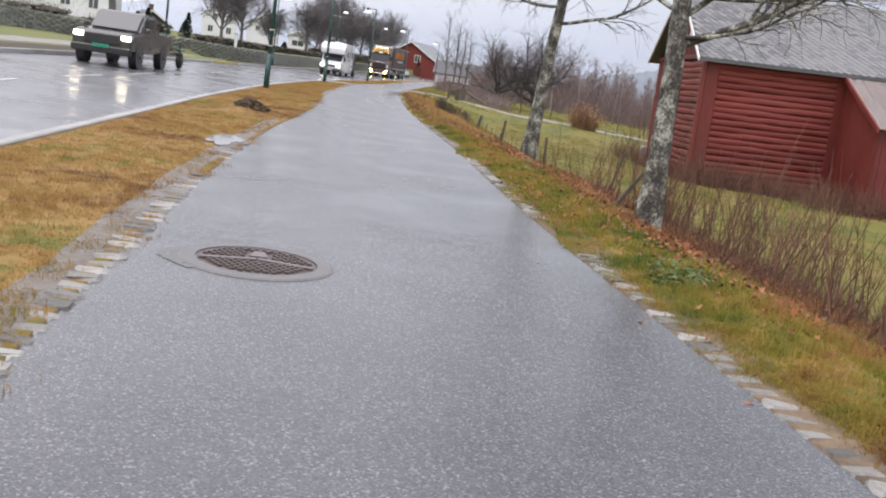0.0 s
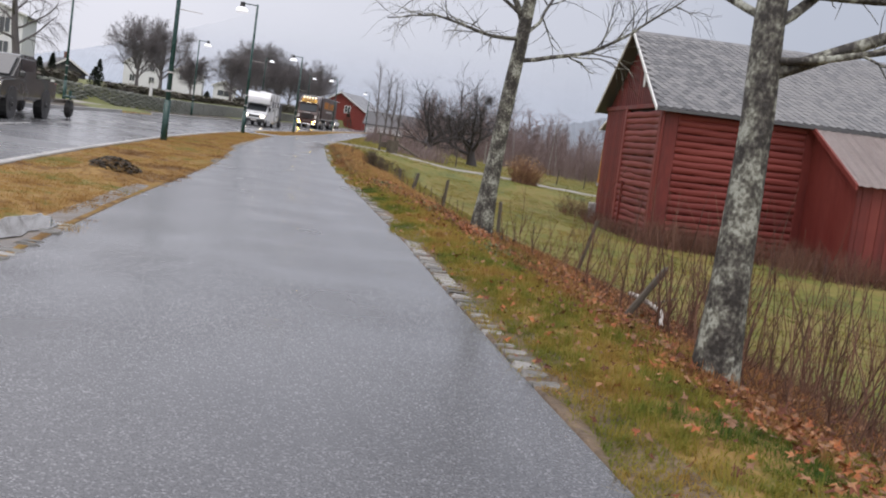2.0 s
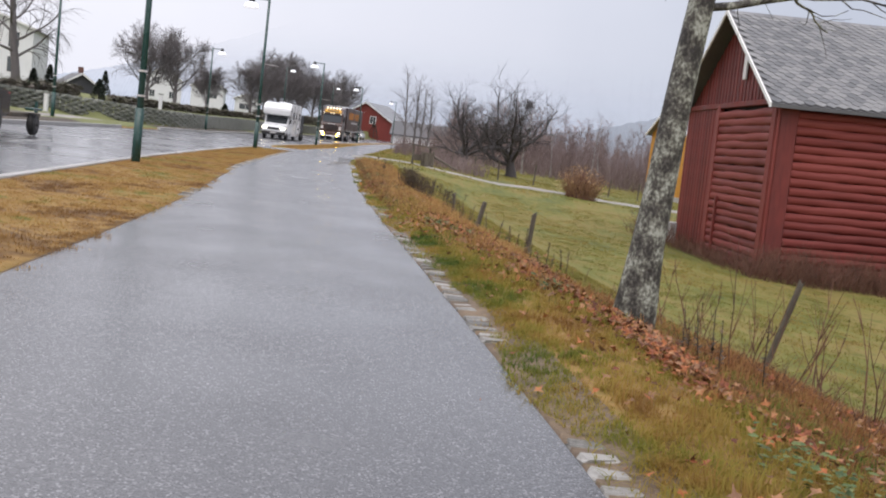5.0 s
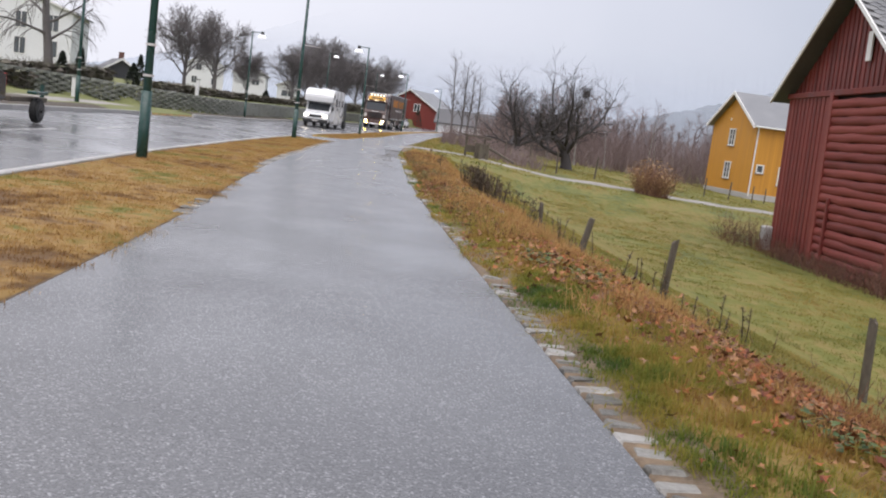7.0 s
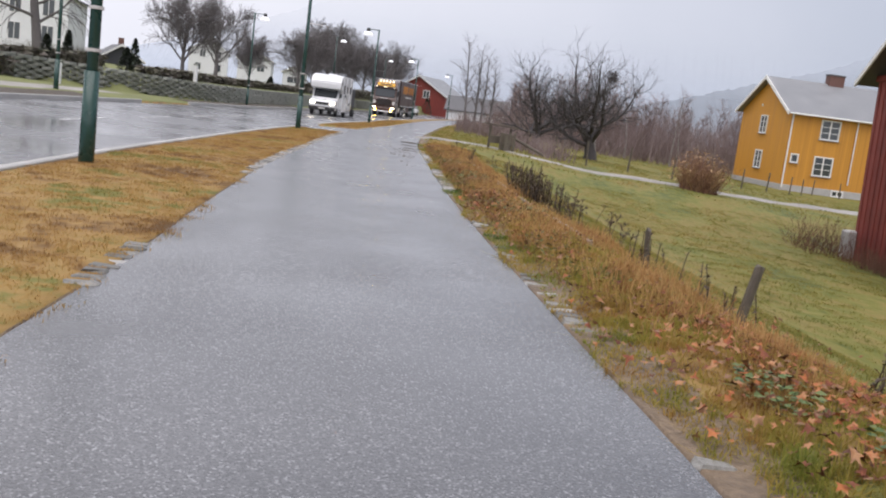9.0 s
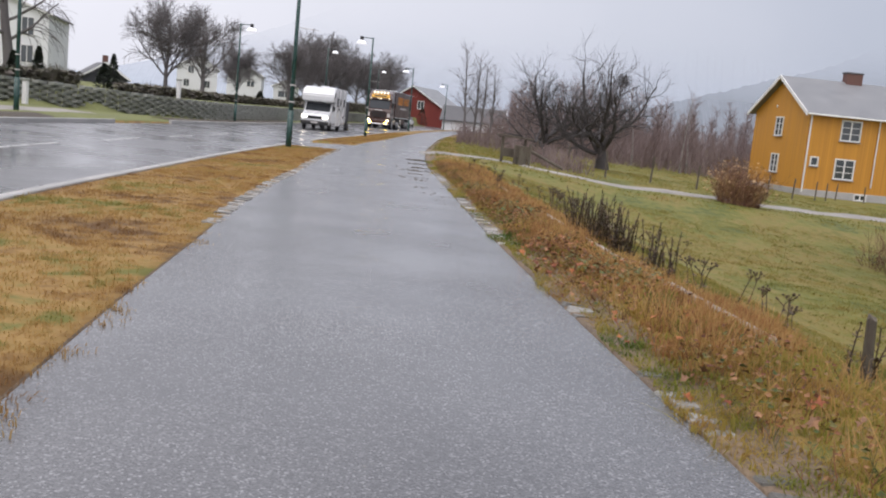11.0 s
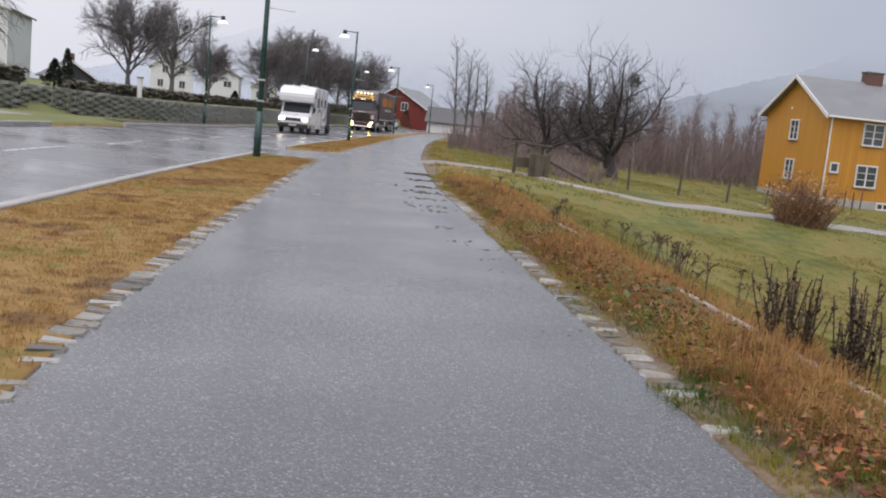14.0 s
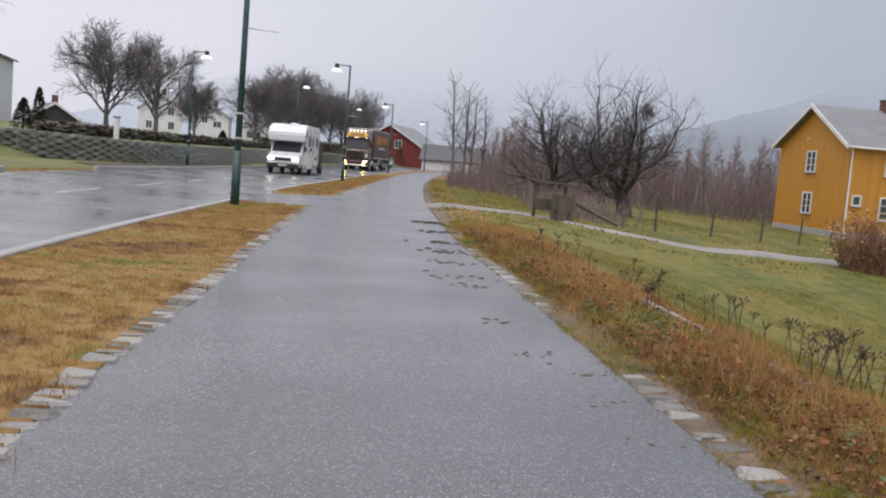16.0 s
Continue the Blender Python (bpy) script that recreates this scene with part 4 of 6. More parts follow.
def truck():
    t = thing("lorry", road_pose(121.0, 3.7), "dark brown articulated lorry with lit roof lamps on wet road", "lorry")
    cab = part("cab", profile([(0.05, 0.75), (0.0, 1.75), (0.18, 2.05), (0.42, 2.95), (0.75, 3.5), (1.3, 3.75), (2.25, 3.9), (2.3, 1.0), (2.0, 0.75)], -1.23, 1.23, "x", 0.07), TRUCK_BROWN, t)
    part("windscreen", box((2.1, 0.03, 0.98), (0, 0.235, 2.5), 0.01, Matrix.Rotation(radians(-15), 4, "X")), GLASS, cab)
    part("sun_visor", box((2.3, 0.3, 0.16), (0, 0.3, 3.02), 0.03), TRUCK_BROWN, cab)
    part("roof_sign", box((1.9, 0.12, 0.36), (0, 0.48, 3.33), 0.02, Matrix.Rotation(radians(-25), 4, "X")), YELLOW_SIGN, cab, "lit yellow roof sign")
    part("sign_lettering", box((1.3, 0.02, 0.14), (0, 0.41, 3.34), 0, Matrix.Rotation(radians(-25), 4, "X")), DARK_DECAL, cab)
    for x in (-0.7, -0.35, 0, 0.35, 0.7):
        part("roof_lamp", rod((x, 0.62, 3.68), (x, 0.78, 3.7), 0.1, 0.1, 12), ROOFLIGHT, cab)
    for x in (-0.95, -0.16, 0.0, 0.16, 0.95):
        part("marker_lamp", box((0.13, 0.05, 0.06), (x, 0.14, 3.08), 0.01), ROOFLIGHT, cab)
    part("grille", box((1.5, 0.1, 0.62), (0, -0.02, 1.45), 0.03), BLACK_STEEL, cab)
    for z in (1.25, 1.4, 1.55, 1.7):
        part("grille_bar", box((1.5, 0.05, 0.03), (0, -0.075, z)), TRUCK_BROWN, cab)
    part("badge_strip", box((0.8, 0.04, 0.07), (0, -0.06, 1.86), 0.01), PALE, cab)
    part("bumper", box((2.46, 0.4, 0.5), (0, 0.02, 0.62), 0.06), TRUCK_BROWN, t)
    part("light_bar", box((2.4, 0.12, 0.12), (0, -0.24, 0.46), 0.04), CHROME, t, "chrome light bar")
    for s in (-1, 1):
        part("headlight", box((0.3, 0.08, 0.09), (s * 1.0, -0.17, 0.86), 0.02), HEADLIGHT, t)
        part("fog_light", rod((s * 0.85, -0.2, 0.62), (s * 0.85, -0.25, 0.62), 0.11, 0.11, 12), FOGLIGHT, t, "yellow fog light")
        part("pale_panel", box((0.28, 0.04, 0.4), (s * 1.05, -0.02, 1.4), 0.02), PALE, cab)
        part("mirror", box((0.2, 0.16, 0.5), (s * 1.4, 0.15, 2.45), 0.05), BLACK_STEEL, cab)
        part("mirror_arm", rod((s * 1.2, 0.3, 2.75), (s * 1.4, 0.15, 2.72), 0.025), BLACK_STEEL, cab)
        part("side_window", box((0.03, 0.85, 0.75), (s * 1.235, 0.95, 2.5), 0.01), GLASS, cab)
        part("window_trim", box((0.02, 0.07, 0.9), (s * 1.25, 1.45, 2.55)), CHROME, cab)
        part("side_skirt", box((0.08, 2.0, 0.55), (s * 1.18, 3.1, 0.72), 0.03), TRUCK_BROWN, t)
        part("wheel_arch", rod((s * 0.95, 1.35, 0.55), (s * 1.27, 1.35, 0.55), 0.64, 0.64, 20), BLACK_STEEL, t)
        for y in (1.35, 4.7, 6.0, 11.4, 12.7, 14.0):
            wheel(t, s * 1.08, y, 0.51, 0.36)
        for y in (2.6, 3.0, 3.4):
            part("skirt_lamp", box((0.02, 0.06, 0.04), (s * 1.235, y, 0.8)), ROOFLIGHT, t)
        part("side_marker", box((0.02, 0.12, 0.05), (s * 1.28, 7.0, 1.0)), ROOFLIGHT, t)
    part("chassis", box((0.9, 12.6, 0.3), (0, 8.5, 0.85), 0.02), BLACK_STEEL, t)
    body = part("trailer_box", box((2.55, 13.4, 2.75), (0, 9.7, 2.62), 0.03), TRUCK_BOX, t, "brown trailer body")
    part("lower_rail", box((2.6, 13.42, 0.1), (0, 9.7, 1.22), 0.01), CHROME, t)
    part("upper_rail", box((2.6, 13.42, 0.07), (0, 9.7, 3.98), 0.01), CHROME, t)
    part("corner_rail", box((0.06, 0.06, 2.75), (1.27, 2.99, 2.62)), CHROME, t)
    part("fairing", profile([(1.2, 3.6), (2.3, 3.85), (2.85, 3.95), (2.85, 1.3), (2.3, 1.3)], -1.1, 1.1, "x", 0.04), TRUCK_BROWN, t)
    part("toolbox", box((0.3, 1.0, 0.55), (1.05, 8.3, 0.8), 0.03), CHROME, t)
    part("underrun_panel", box((0.06, 2.2, 0.6), (1.2, 9.9, 0.85), 0.02), TRUCK_BOX, t)
    part("rear_panel", box((2.45, 0.15, 0.5), (0, 16.3, 0.9), 0.02), BLACK_STEEL, t)
    for s in (-1, 1):
        part("tail_light", box((0.4, 0.05, 0.12), (s * 0.95, 16.4, 0.95), 0.01), TAIL, t)
    y = 4.75
    for k in range(7):
        part("orange_bar", box((0.02, 0.33, 0.86), (1.285, y + 0.2, 3.05), 0.004), ORANGE, body, "orange bar of the fleet name")
        y += 0.53
    text = bpy.data.curves.new("word", "FONT")
    text.body, text.size, text.extrude, text.space_character = "TRANSPORT", 1.2, 0.008, 1.02
    shape = new("word_shape", text)
    bpy.context.view_layer.update()
    me = bpy.data.meshes.new_from_object(shape.evaluated_get(bpy.context.evaluated_depsgraph_get()))
    bpy.data.objects.remove(shape)
    span = max(v.co.x for v in me.vertices)
    me.transform(pose(1.285, y + 0.35, 2.62, 90, 0, 90) @ Matrix.Diagonal((4.9 / span, 1, 1, 1)))
    me.materials.clear()
    me.materials.append(ORANGE)
    word = new("lettering", me)
    word.parent = body
    tagged(word, "orange capital letters")
    y = 6.9
    for word in (7, 7, 4, 3, 2, 5):
        part("pale_bar", box((0.02, word * 0.16, 0.2), (1.285, y + word * 0.08, 2.25)), PALE, body, "pale bar of the slogan")
        y += word * 0.16 + 0.09
    return t


def camper():
    t = thing("motorhome", road_pose(89.5, 3.8), "white alcove motorhome with dark side graphics and headlights on", "motorhome")
    nose = part("nose", profile([(0.0, 0.5), (0.0, 0.95), (0.12, 1.12), (0.95, 1.32), (1.55, 1.95), (2.3, 2.0), (2.3, 0.4), (0.3, 0.38)], -0.98, 0.98, "x", 0.06), CAMPER_WHITE, t)
    body = part("body", profile([(1.9, 0.55), (1.9, 1.95), (0.85, 2.05), (0.78, 2.5), (1.15, 2.95), (1.9, 3.1), (6.9, 3.1), (6.95, 0.55)], -1.15, 1.15, "x", 0.07), CAMPER_WHITE, t)
    part("windscreen", box((1.75, 0.03, 0.78), (0, 1.2, 1.65), 0.01, Matrix.Rotation(radians(-43), 4, "X")), GLASS, nose)
    part("grille", box((1.0, 0.05, 0.18), (0, -0.01, 0.9), 0.01), BLACK_STEEL, nose)
    part("bumper", box((1.96, 0.25, 0.3), (0, 0.04, 0.52), 0.05), BLACK_STEEL, nose)
    part("plate_bar", box((0.5, 0.02, 0.11), (0, -0.095, 0.55)), PALE, nose)
    for s in (-1, 1):
        part("headlight", box((0.34, 0.06, 0.17), (s * 0.75, 0.01, 0.92), 0.02), HEADLIGHT, nose)
        part("cab_window", box((0.03, 0.62, 0.55), (s * 0.99, 1.75, 1.62), 0.01), GLASS, nose)
        part("mirror", box((0.14, 0.1, 0.32), (s * 1.15, 1.2, 1.6), 0.03), BLACK_STEEL, nose)
        wheel(t, s * 0.9, 1.0, 0.34, 0.22, BLACK_STEEL)
        wheel(t, s * 0.9, 4.9, 0.34, 0.22, BLACK_STEEL)
        part("skirt", box((0.04, 2.2, 0.28), (s * 1.13, 3.2, 0.5), 0.01), CAMPER_WHITE, t)
        for y, z, w, h in ((1.35, 2.55, 0.3, 0.3), (2.75, 2.1, 0.85, 0.55), (4.1, 2.1, 0.42, 0.42), (5.9, 2.1, 0.62, 0.5)):
            win = part("side_window", box((0.03, w, h), (s * 1.155, y, z), 0.03), GLASS, body)
            part("window_rim", box((0.02, w + 0.08, h + 0.08), (s * 1.15, y, z), 0.03), BLACK_STEEL, win)
        part("vent", rod((s * 1.14, 5.1, 2.05), (s * 1.165, 5.1, 2.05), 0.12, 0.12, 12), PALE, body)
        for y0, z0, l0, r0 in ((2.5, 1.3, 1.9, 0.32), (4.9, 1.1, 1.7, 0.4)):
            bm = bmesh.new()
            up, lo = [], []
            for i in range(13):
                a = i / 12
                zz = z0 + r0 * math.sin(a * math.pi) * (1 if y0 < 3 else -0.6) + (0.25 * a if y0 > 3 else 0)
                up.append(bm.verts.new((s * 1.158, y0 + l0 * a, zz + 0.1 * math.sin(a * math.pi))))
                lo.append(bm.verts.new((s * 1.158, y0 + l0 * a, zz - 0.05 * math.sin(a * math.pi) - 0.005)))
            for i in range(12):
                bm.faces.new((up[i], up[i + 1], lo[i + 1], lo[i]))
            part("graphic", bm, DARK_DECAL, body, "dark swoosh graphic")
    for y in (3.0, 5.2):
        part("roof_hatch", box((0.5, 0.6, 0.12), (0.1, y, 3.14), 0.03), CAMPER_WHITE, body)
    part("drawbar", box((0.1, 1.0, 0.08), (0, 7.4, 0.5)), BLACK_STEEL, t)
    box_t = part("luggage_trailer", box((1.9, 2.4, 1.7), (0, 9.0, 1.45), 0.12), DARK_DECAL, t, "dark box trailer")
    part("trailer_front", box((1.7, 0.05, 1.3), (0, 7.78, 1.45), 0.02), BLACK_STEEL, box_t)
    for s in (-1, 1):
        for y in (8.8, 9.5):
            wheel(t, s * 0.95, y, 0.32, 0.2, BLACK_STEEL)
    return t


def pickup():
    t = thing("pickup", road_pose(30.0, 4.9), "dark grey pickup with headlights on towing a small trailer", "pickup")
    body = part("body", profile([(0.0, 0.5), (0.0, 0.95), (0.15, 1.08), (1.25, 1.15), (5.3, 1.15), (5.3, 0.5)], -0.93, 0.93, "x", 0.06), PICKUP_GREY, t)
    cab = part("cab", profile([(1.2, 1.1), (1.95, 1.75), (2.2, 1.8), (3.4, 1.8), (3.65, 1.1)], -0.8, 0.8, "x", 0.06), PICKUP_GREY, t)
    part("windscreen", box((1.45, 0.03, 0.82), (0, 1.56, 1.46), 0.01, Matrix.Rotation(radians(-49), 4, "X")), GLASS, cab)
    part("rear_window", box((1.35, 0.03, 0.5), (0, 3.55, 1.5), 0.01, Matrix.Rotation(radians(20), 4, "X")), GLASS, cab)
    part("load_bed", box((1.5, 1.5, 0.1), (0, 4.45, 1.13)), BLACK_STEEL, body)
    part("grille", box((1.1, 0.06, 0.3), (0, -0.02, 0.83), 0.02), BLACK_STEEL, body)
    part("bumper", box((1.86, 0.2, 0.24), (0, -0.02, 0.5), 0.04), BLACK_STEEL, body)
    part("plate_bar", box((0.52, 0.02, 0.12), (0, -0.14, 0.62)), surface("green_plate", [(0.02, 0.2, 0.12), (0.03, 0.28, 0.17)], 2, 10, bump=0), body, "green plate bar")
    for s in (-1, 1):
        part("headlight", box((0.3, 0.06, 0.15), (s * 0.74, -0.01, 0.92), 0.02), HEADLIGHT, body)
        part("mirror", box((0.16, 0.1, 0.16), (s * 1.0, 1.5, 1.25), 0.03), PICKUP_GREY, cab)
        part("side_window", box((0.02, 1.2, 0.38), (s * 0.805, 2.6, 1.5), 0.01), GLASS, cab)
        part("tail_light", box((0.1, 0.05, 0.3), (s * 0.85, 5.31, 0.95), 0.01), TAIL, body)
        for y in (0.95, 4.2):
            part("wheel_arch", rod((s * 0.7, y, 0.42), (s * 0.96, y, 0.42), 0.46, 0.46, 18), BLACK_STEEL, t)
            wheel(t, s * 0.82, y, 0.39, 0.26, BLACK_STEEL)
    tr = thing("cargo_trailer", road_pose(36.6, 4.9), "small low trailer with wooden bolster behind the pickup", "trailer")
    part("deck", box((1.4, 2.2, 0.12), (0, 0.6, 0.55), 0.02), POST, tr)
    part("drawbar", rod((0, -1.2, 0.5), (0, -0.5, 0.52), 0.04), BLACK_STEEL, tr)
    for s in (-1, 1):
        part("mudguard", box((0.22, 0.8, 0.08), (s * 0.8, 0.8, 0.72), 0.02), GREEN_STEEL, tr)
        wheel(tr, s * 0.8, 0.8, 0.3, 0.18, BLACK_STEEL)
        part("post", box((0.08, 0.08, 0.35), (s * 0.6, 1.6, 0.75)), GREEN_STEEL, tr)
    return t


truck()
camper()
pickup()


def small_car():
    t = thing("car", road_pose(150, 5.2), "small pale car with headlights on far along the road", "car")
    part("body", profile([(0, 0.35), (0, 0.8), (0.9, 0.95), (4.1, 0.95), (4.2, 0.35)], -0.85, 0.85, "x", 0.08), CAMPER_WHITE, t)
    part("cabin", profile([(0.9, 0.9), (1.6, 1.45), (3.0, 1.48), (3.8, 0.9)], -0.72, 0.72, "x", 0.05), GLASS, t)
    for s in (-1, 1):
        part("headlight", box((0.3, 0.06, 0.16), (s * 0.62, -0.02, 0.68), 0.02), HEADLIGHT, t)
        for y in (0.8, 3.3):
            wheel(t, s * 0.78, y, 0.3, 0.2, BLACK_STEEL)


small_car()


# ---- far side of the road ----
def strip_on_ground(name, pts, widths, lift, material, label, category):
    """A strip that follows the ground along a line of points."""
    verts, faces = [], []
    fine = []
    for (a, wa), (b, wb) in zip(zip(pts, widths), zip(pts[1:], widths[1:])):
        k = max(2, int(math.dist(a, b) / 0.6))
        fine += [(a[0] + (b[0] - a[0]) * i / k, a[1] + (b[1] - a[1]) * i / k, wa + (wb - wa) * i / k) for i in range(k)]
    fine.append((*pts[-1], widths[-1]))
    across = 5
    for i, (x, y, w) in enumerate(fine):
        x0, y0, _ = fine[max(0, i - 1)]
        x1, y1, _ = fine[min(len(fine) - 1, i + 1)]
        l = math.hypot(x1 - x0, y1 - y0)
        nx, ny = (y1 - y0) / l, -(x1 - x0) / l
        w *= 1 + 0.12 * math.sin(i * 0.9) + 0.08 * math.sin(i * 2.3)
        for j in range(across):
            s = (j / (across - 1) - 0.5) * w
            px, py = x + nx * s, y + ny * s
            verts.append((px, py, float(ground_z(px, py)) + (lift if 0 < j < across - 1 else -0.03)))
    for i in range(len(fine) - 1):
        for j in range(across - 1):
            a = i * across + j
            faces.append((a, a + 1, a + across + 1, a + across))
    return tagged(mesh_object(name, verts, faces, material, smooth=True), label, category, kind="structure")


far = lambda d: (lambda y: float(kerb_line(y)) - ROAD_W - d)
strip_on_ground("muddy_edge", [(float(path_left(y)) - 0.2, y) for y in np.arange(3.0, 17.5, 0.7)], [0.38] * len(np.arange(3.0, 17.5, 0.7)), 0.006, MUD, "wet muddy strip between path and verge", "mud")
strip_on_ground("pavement", [(far(2.9)(y), y) for y in range(14, 63, 4)], [2.2] * 13, 0.03, GRAVEL, "pale wet gravel footway beyond the road", "pavement")
for y0, y1 in ((18, 58), (68, 102)):
    strip_on_ground("traffic_island", [(far(0.95)(y), y) for y in range(y0, y1, 4)], [1.3] * len(range(y0, y1, 4)), 0.03, SOIL, "bare brown planting strip along the far kerb", "verge")
GRAVEL_LINE = [(-3.9, 58.6), (-3.2, 58.1), (-2.2, 57.6), (-1.0, 57.2), (0.4, 56.3), (2.6, 55.8), (5.3, 56.0), (8.0, 57.2), (13.5, 60.2), (20, 64), (28, 68)]
strip_on_ground("gravel_path", GRAVEL_LINE, [1.5, 1.1, 1.0, 1.0, 1.0, 1.1, 1.5, 2.2, 2.8, 3.2, 3.4], 0.07, GRAVEL, "pale gravel track crossing the meadow", "path")

wall_top = thing("garden_wall", None, "low grey stone retaining wall along the gardens", "wall", kind="structure")


def ragged_twigs(name, count, place, size, seed, material, r=0.006, lean=0.35, parent=None, forks=2, tall=(0.6, 1.0), wide=0.7):
    """A thicket of thin stems with side shoots; place gives the foot of each stem."""
    rng = random.Random(seed)
    verts, faces = [], []
    for _ in range(count):
        x, y, z = place(rng)
        h = size * rng.uniform(*tall)
        d = Vector((rng.gauss(0, lean), rng.gauss(0, lean), 1))
        pts, rad = limb(rng, Vector((x, y, z - 0.05)), d, h, r * rng.uniform(0.7, 1.3), r * 0.35, 4, 0.12, 0.03)
        tube(verts, faces, pts, rad, 3)
        for _ in range(forks):
            i = rng.randint(1, 3)
            a = rng.uniform(0, 6.28)
            q, s = limb(rng, pts[i], Vector((math.cos(a) * wide, math.sin(a) * wide, 0.9)), h * rng.uniform(0.25, 0.5), rad[i] * 0.7, r * 0.25, 2, 0.12, 0.03)
            tube(verts, faces, q, s, 3)
    return tagged(mesh_object(name, verts, faces, material, parent), kind="stuff")


LOBES = [(1.0, 0), (0.42, 30), (0.86, 62), (0.4, 95), (0.62, 128), (0.3, 165), (0.3, 195), (0.62, 232), (0.4, 265), (0.86, 298), (0.42, 330)]


def leaf_clump(name, count, place, size, seed, material, parent=None, lobed=False, tilt_by=0.45):
    """Many small folded leaves; lobed ones have five points and curl."""
    rng = np.random.RandomState(seed)
    verts, faces = [], []
    prng = random.Random(seed)
    for i in range(count):
        x, y, z = place(prng)
        s = size * rng.uniform(0.6, 1.3)
        a, tilt = rng.uniform(0, 6.28), rng.normal(0, tilt_by)
        ca, sa = math.cos(a), math.sin(a)
        base = len(verts)
        if lobed:
            curl, turn = rng.uniform(0.3, 1.3), rng.uniform(0, 6.28)
            verts.append((x, y, z))
            for r, deg in LOBES:
                b = radians(deg)
                u, v = r * math.cos(b), r * math.sin(b) * 0.95
                w = curl * r * r * math.cos(2 * b + turn) * 0.5 + u * math.sin(tilt)
                verts.append((x + s * (u * ca - v * sa), y + s * (u * sa + v * ca), z + s * w))
            k = len(LOBES)
            faces += [(base, base + 1 + q, base + 1 + (q + 1) % k) for q in range(k)]
            continue
        for u, v, w in ((-1, 0, 0), (0, 0.55, 0.18), (1, 0, 0.05), (0, -0.55, 0.18)):
            zz = w + v * math.sin(tilt) + abs(u) * 0.1 * math.cos(tilt * 3)
            verts.append((x + s * (u * ca - v * sa), y + s * (u * sa + v * ca), z + s * zz))
        faces.append((base, base + 1, base + 2))
        faces.append((base, base + 2, base + 3))
    return tagged(mesh_object(name, verts, faces, material, parent), kind="stuff")


def hedge_place(y0, y1, d0, d1, h):
    def at(r):
        y = r.uniform(y0, y1)
        x = far(r.uniform(d0, d1))(y)
        return x, y, float(ground_z(x, y))
    return at


for i, (y0, y1, d0, d1, h, n) in enumerate([(28, 46, 10.2, 12, 1.3, 800), (46, 60, 9.6, 11, 1.5, 800), (60, 74, 7.0, 9, 1.2, 800), (74, 92, 3.4, 5.6, 0.7, 600), (92, 116, 2.8, 4.6, 0.7, 600), (116, 140, 2.8, 4.8, 1.3, 800), (140, 172, 2.8, 4.8, 1.5, 800)]):
    top = thing("hedge", None, "dark leafless garden hedge above the wall", "hedge", "garden hedges")
    tagged(ragged_twigs("twig_mass", n, hedge_place(y0, y1, d0, d1, h), h, 200 + i, HEDGE, 0.018, 0.3, top, 3, (0.5, 1.1)))
    leaf_clump("leaf_mass", n * 6, (lambda f, hh: (lambda r: (lambda p: (p[0], p[1], p[2] + r.uniform(0.05, 0.75) * hh))(f(r))))(hedge_place(y0, y1, d0, d1, h), h), 0.2, 300 + i, HEDGE, top)


def conifer(x, y, h, r, seed):
    top = thing("conifer", on_ground(x, y), "dark clipped conifer in the gardens", "shrub", "conifers")
    part("trunk", rod((0, 0, -0.2), (0, 0, h * 0.8), 0.06, 0.03), DARK_BARK, top)

    def at(rg):
        z = rg.uniform(0.03, 1) ** 0.8
        k = r * (1 - z) ** 0.7 * rg.uniform(0.6, 1.05)
        a = rg.uniform(0, 6.28)
        return k * math.cos(a), k * math.sin(a), z * h
    leaf_clump("foliage", 900, at, 0.11, seed, CONIFER, top)


for i, (y, d, h, r) in enumerate([(66, 7.3, 1.7, 0.5), (70, 7.8, 2.0, 0.45), (76, 6.6, 1.5, 0.6), (80, 7.5, 2.2, 0.5), (112, 6.4, 1.2, 0.6)]):
    conifer(far(d)(y), y, h, r, 400 + i)
conifer(-10.1, 178, 3.0, 1.1, 420)
for y, d in ((63, 5.4), (78, 2.9)):
    x = far(d)(y)
    p = thing("gate_post", on_ground(x, y), "pale stone gate post in the garden wall", "post", "gate posts")
    part("shaft", box((0.22, 0.22, 1.2), (0, 0, 0.4), 0.03), WHITE, p)
    part("cap", box((0.3, 0.3, 0.08), (0, 0, 1.03), 0.02), STONE, p)


# ---- fence posts and meadow things ----
def fence_post(x, y, h, r, lean_x, lean_y, group, label):
    rg = random.Random(int(x * 100 + y * 10))
    bm = rod((0, 0, -0.35), (0, 0, h), r * 1.08, r * 0.92, 7)
    for v in bm.verts:
        v.co.x += rg.uniform(-0.12, 0.12) * r
        v.co.y += rg.uniform(-0.12, 0.12) * r
        if v.co.z > h * 0.9:
            v.co.z += rg.uniform(-0.03, 0.03)
    ob = part("fence_post", bm, POST, None, label)
    ob.matrix_world = on_ground(x, y) @ Matrix.Rotation(radians(lean_x), 4, "Y") @ Matrix.Rotation(radians(lean_y), 4, "X")
    return tagged(ob, label, "fence post", group)


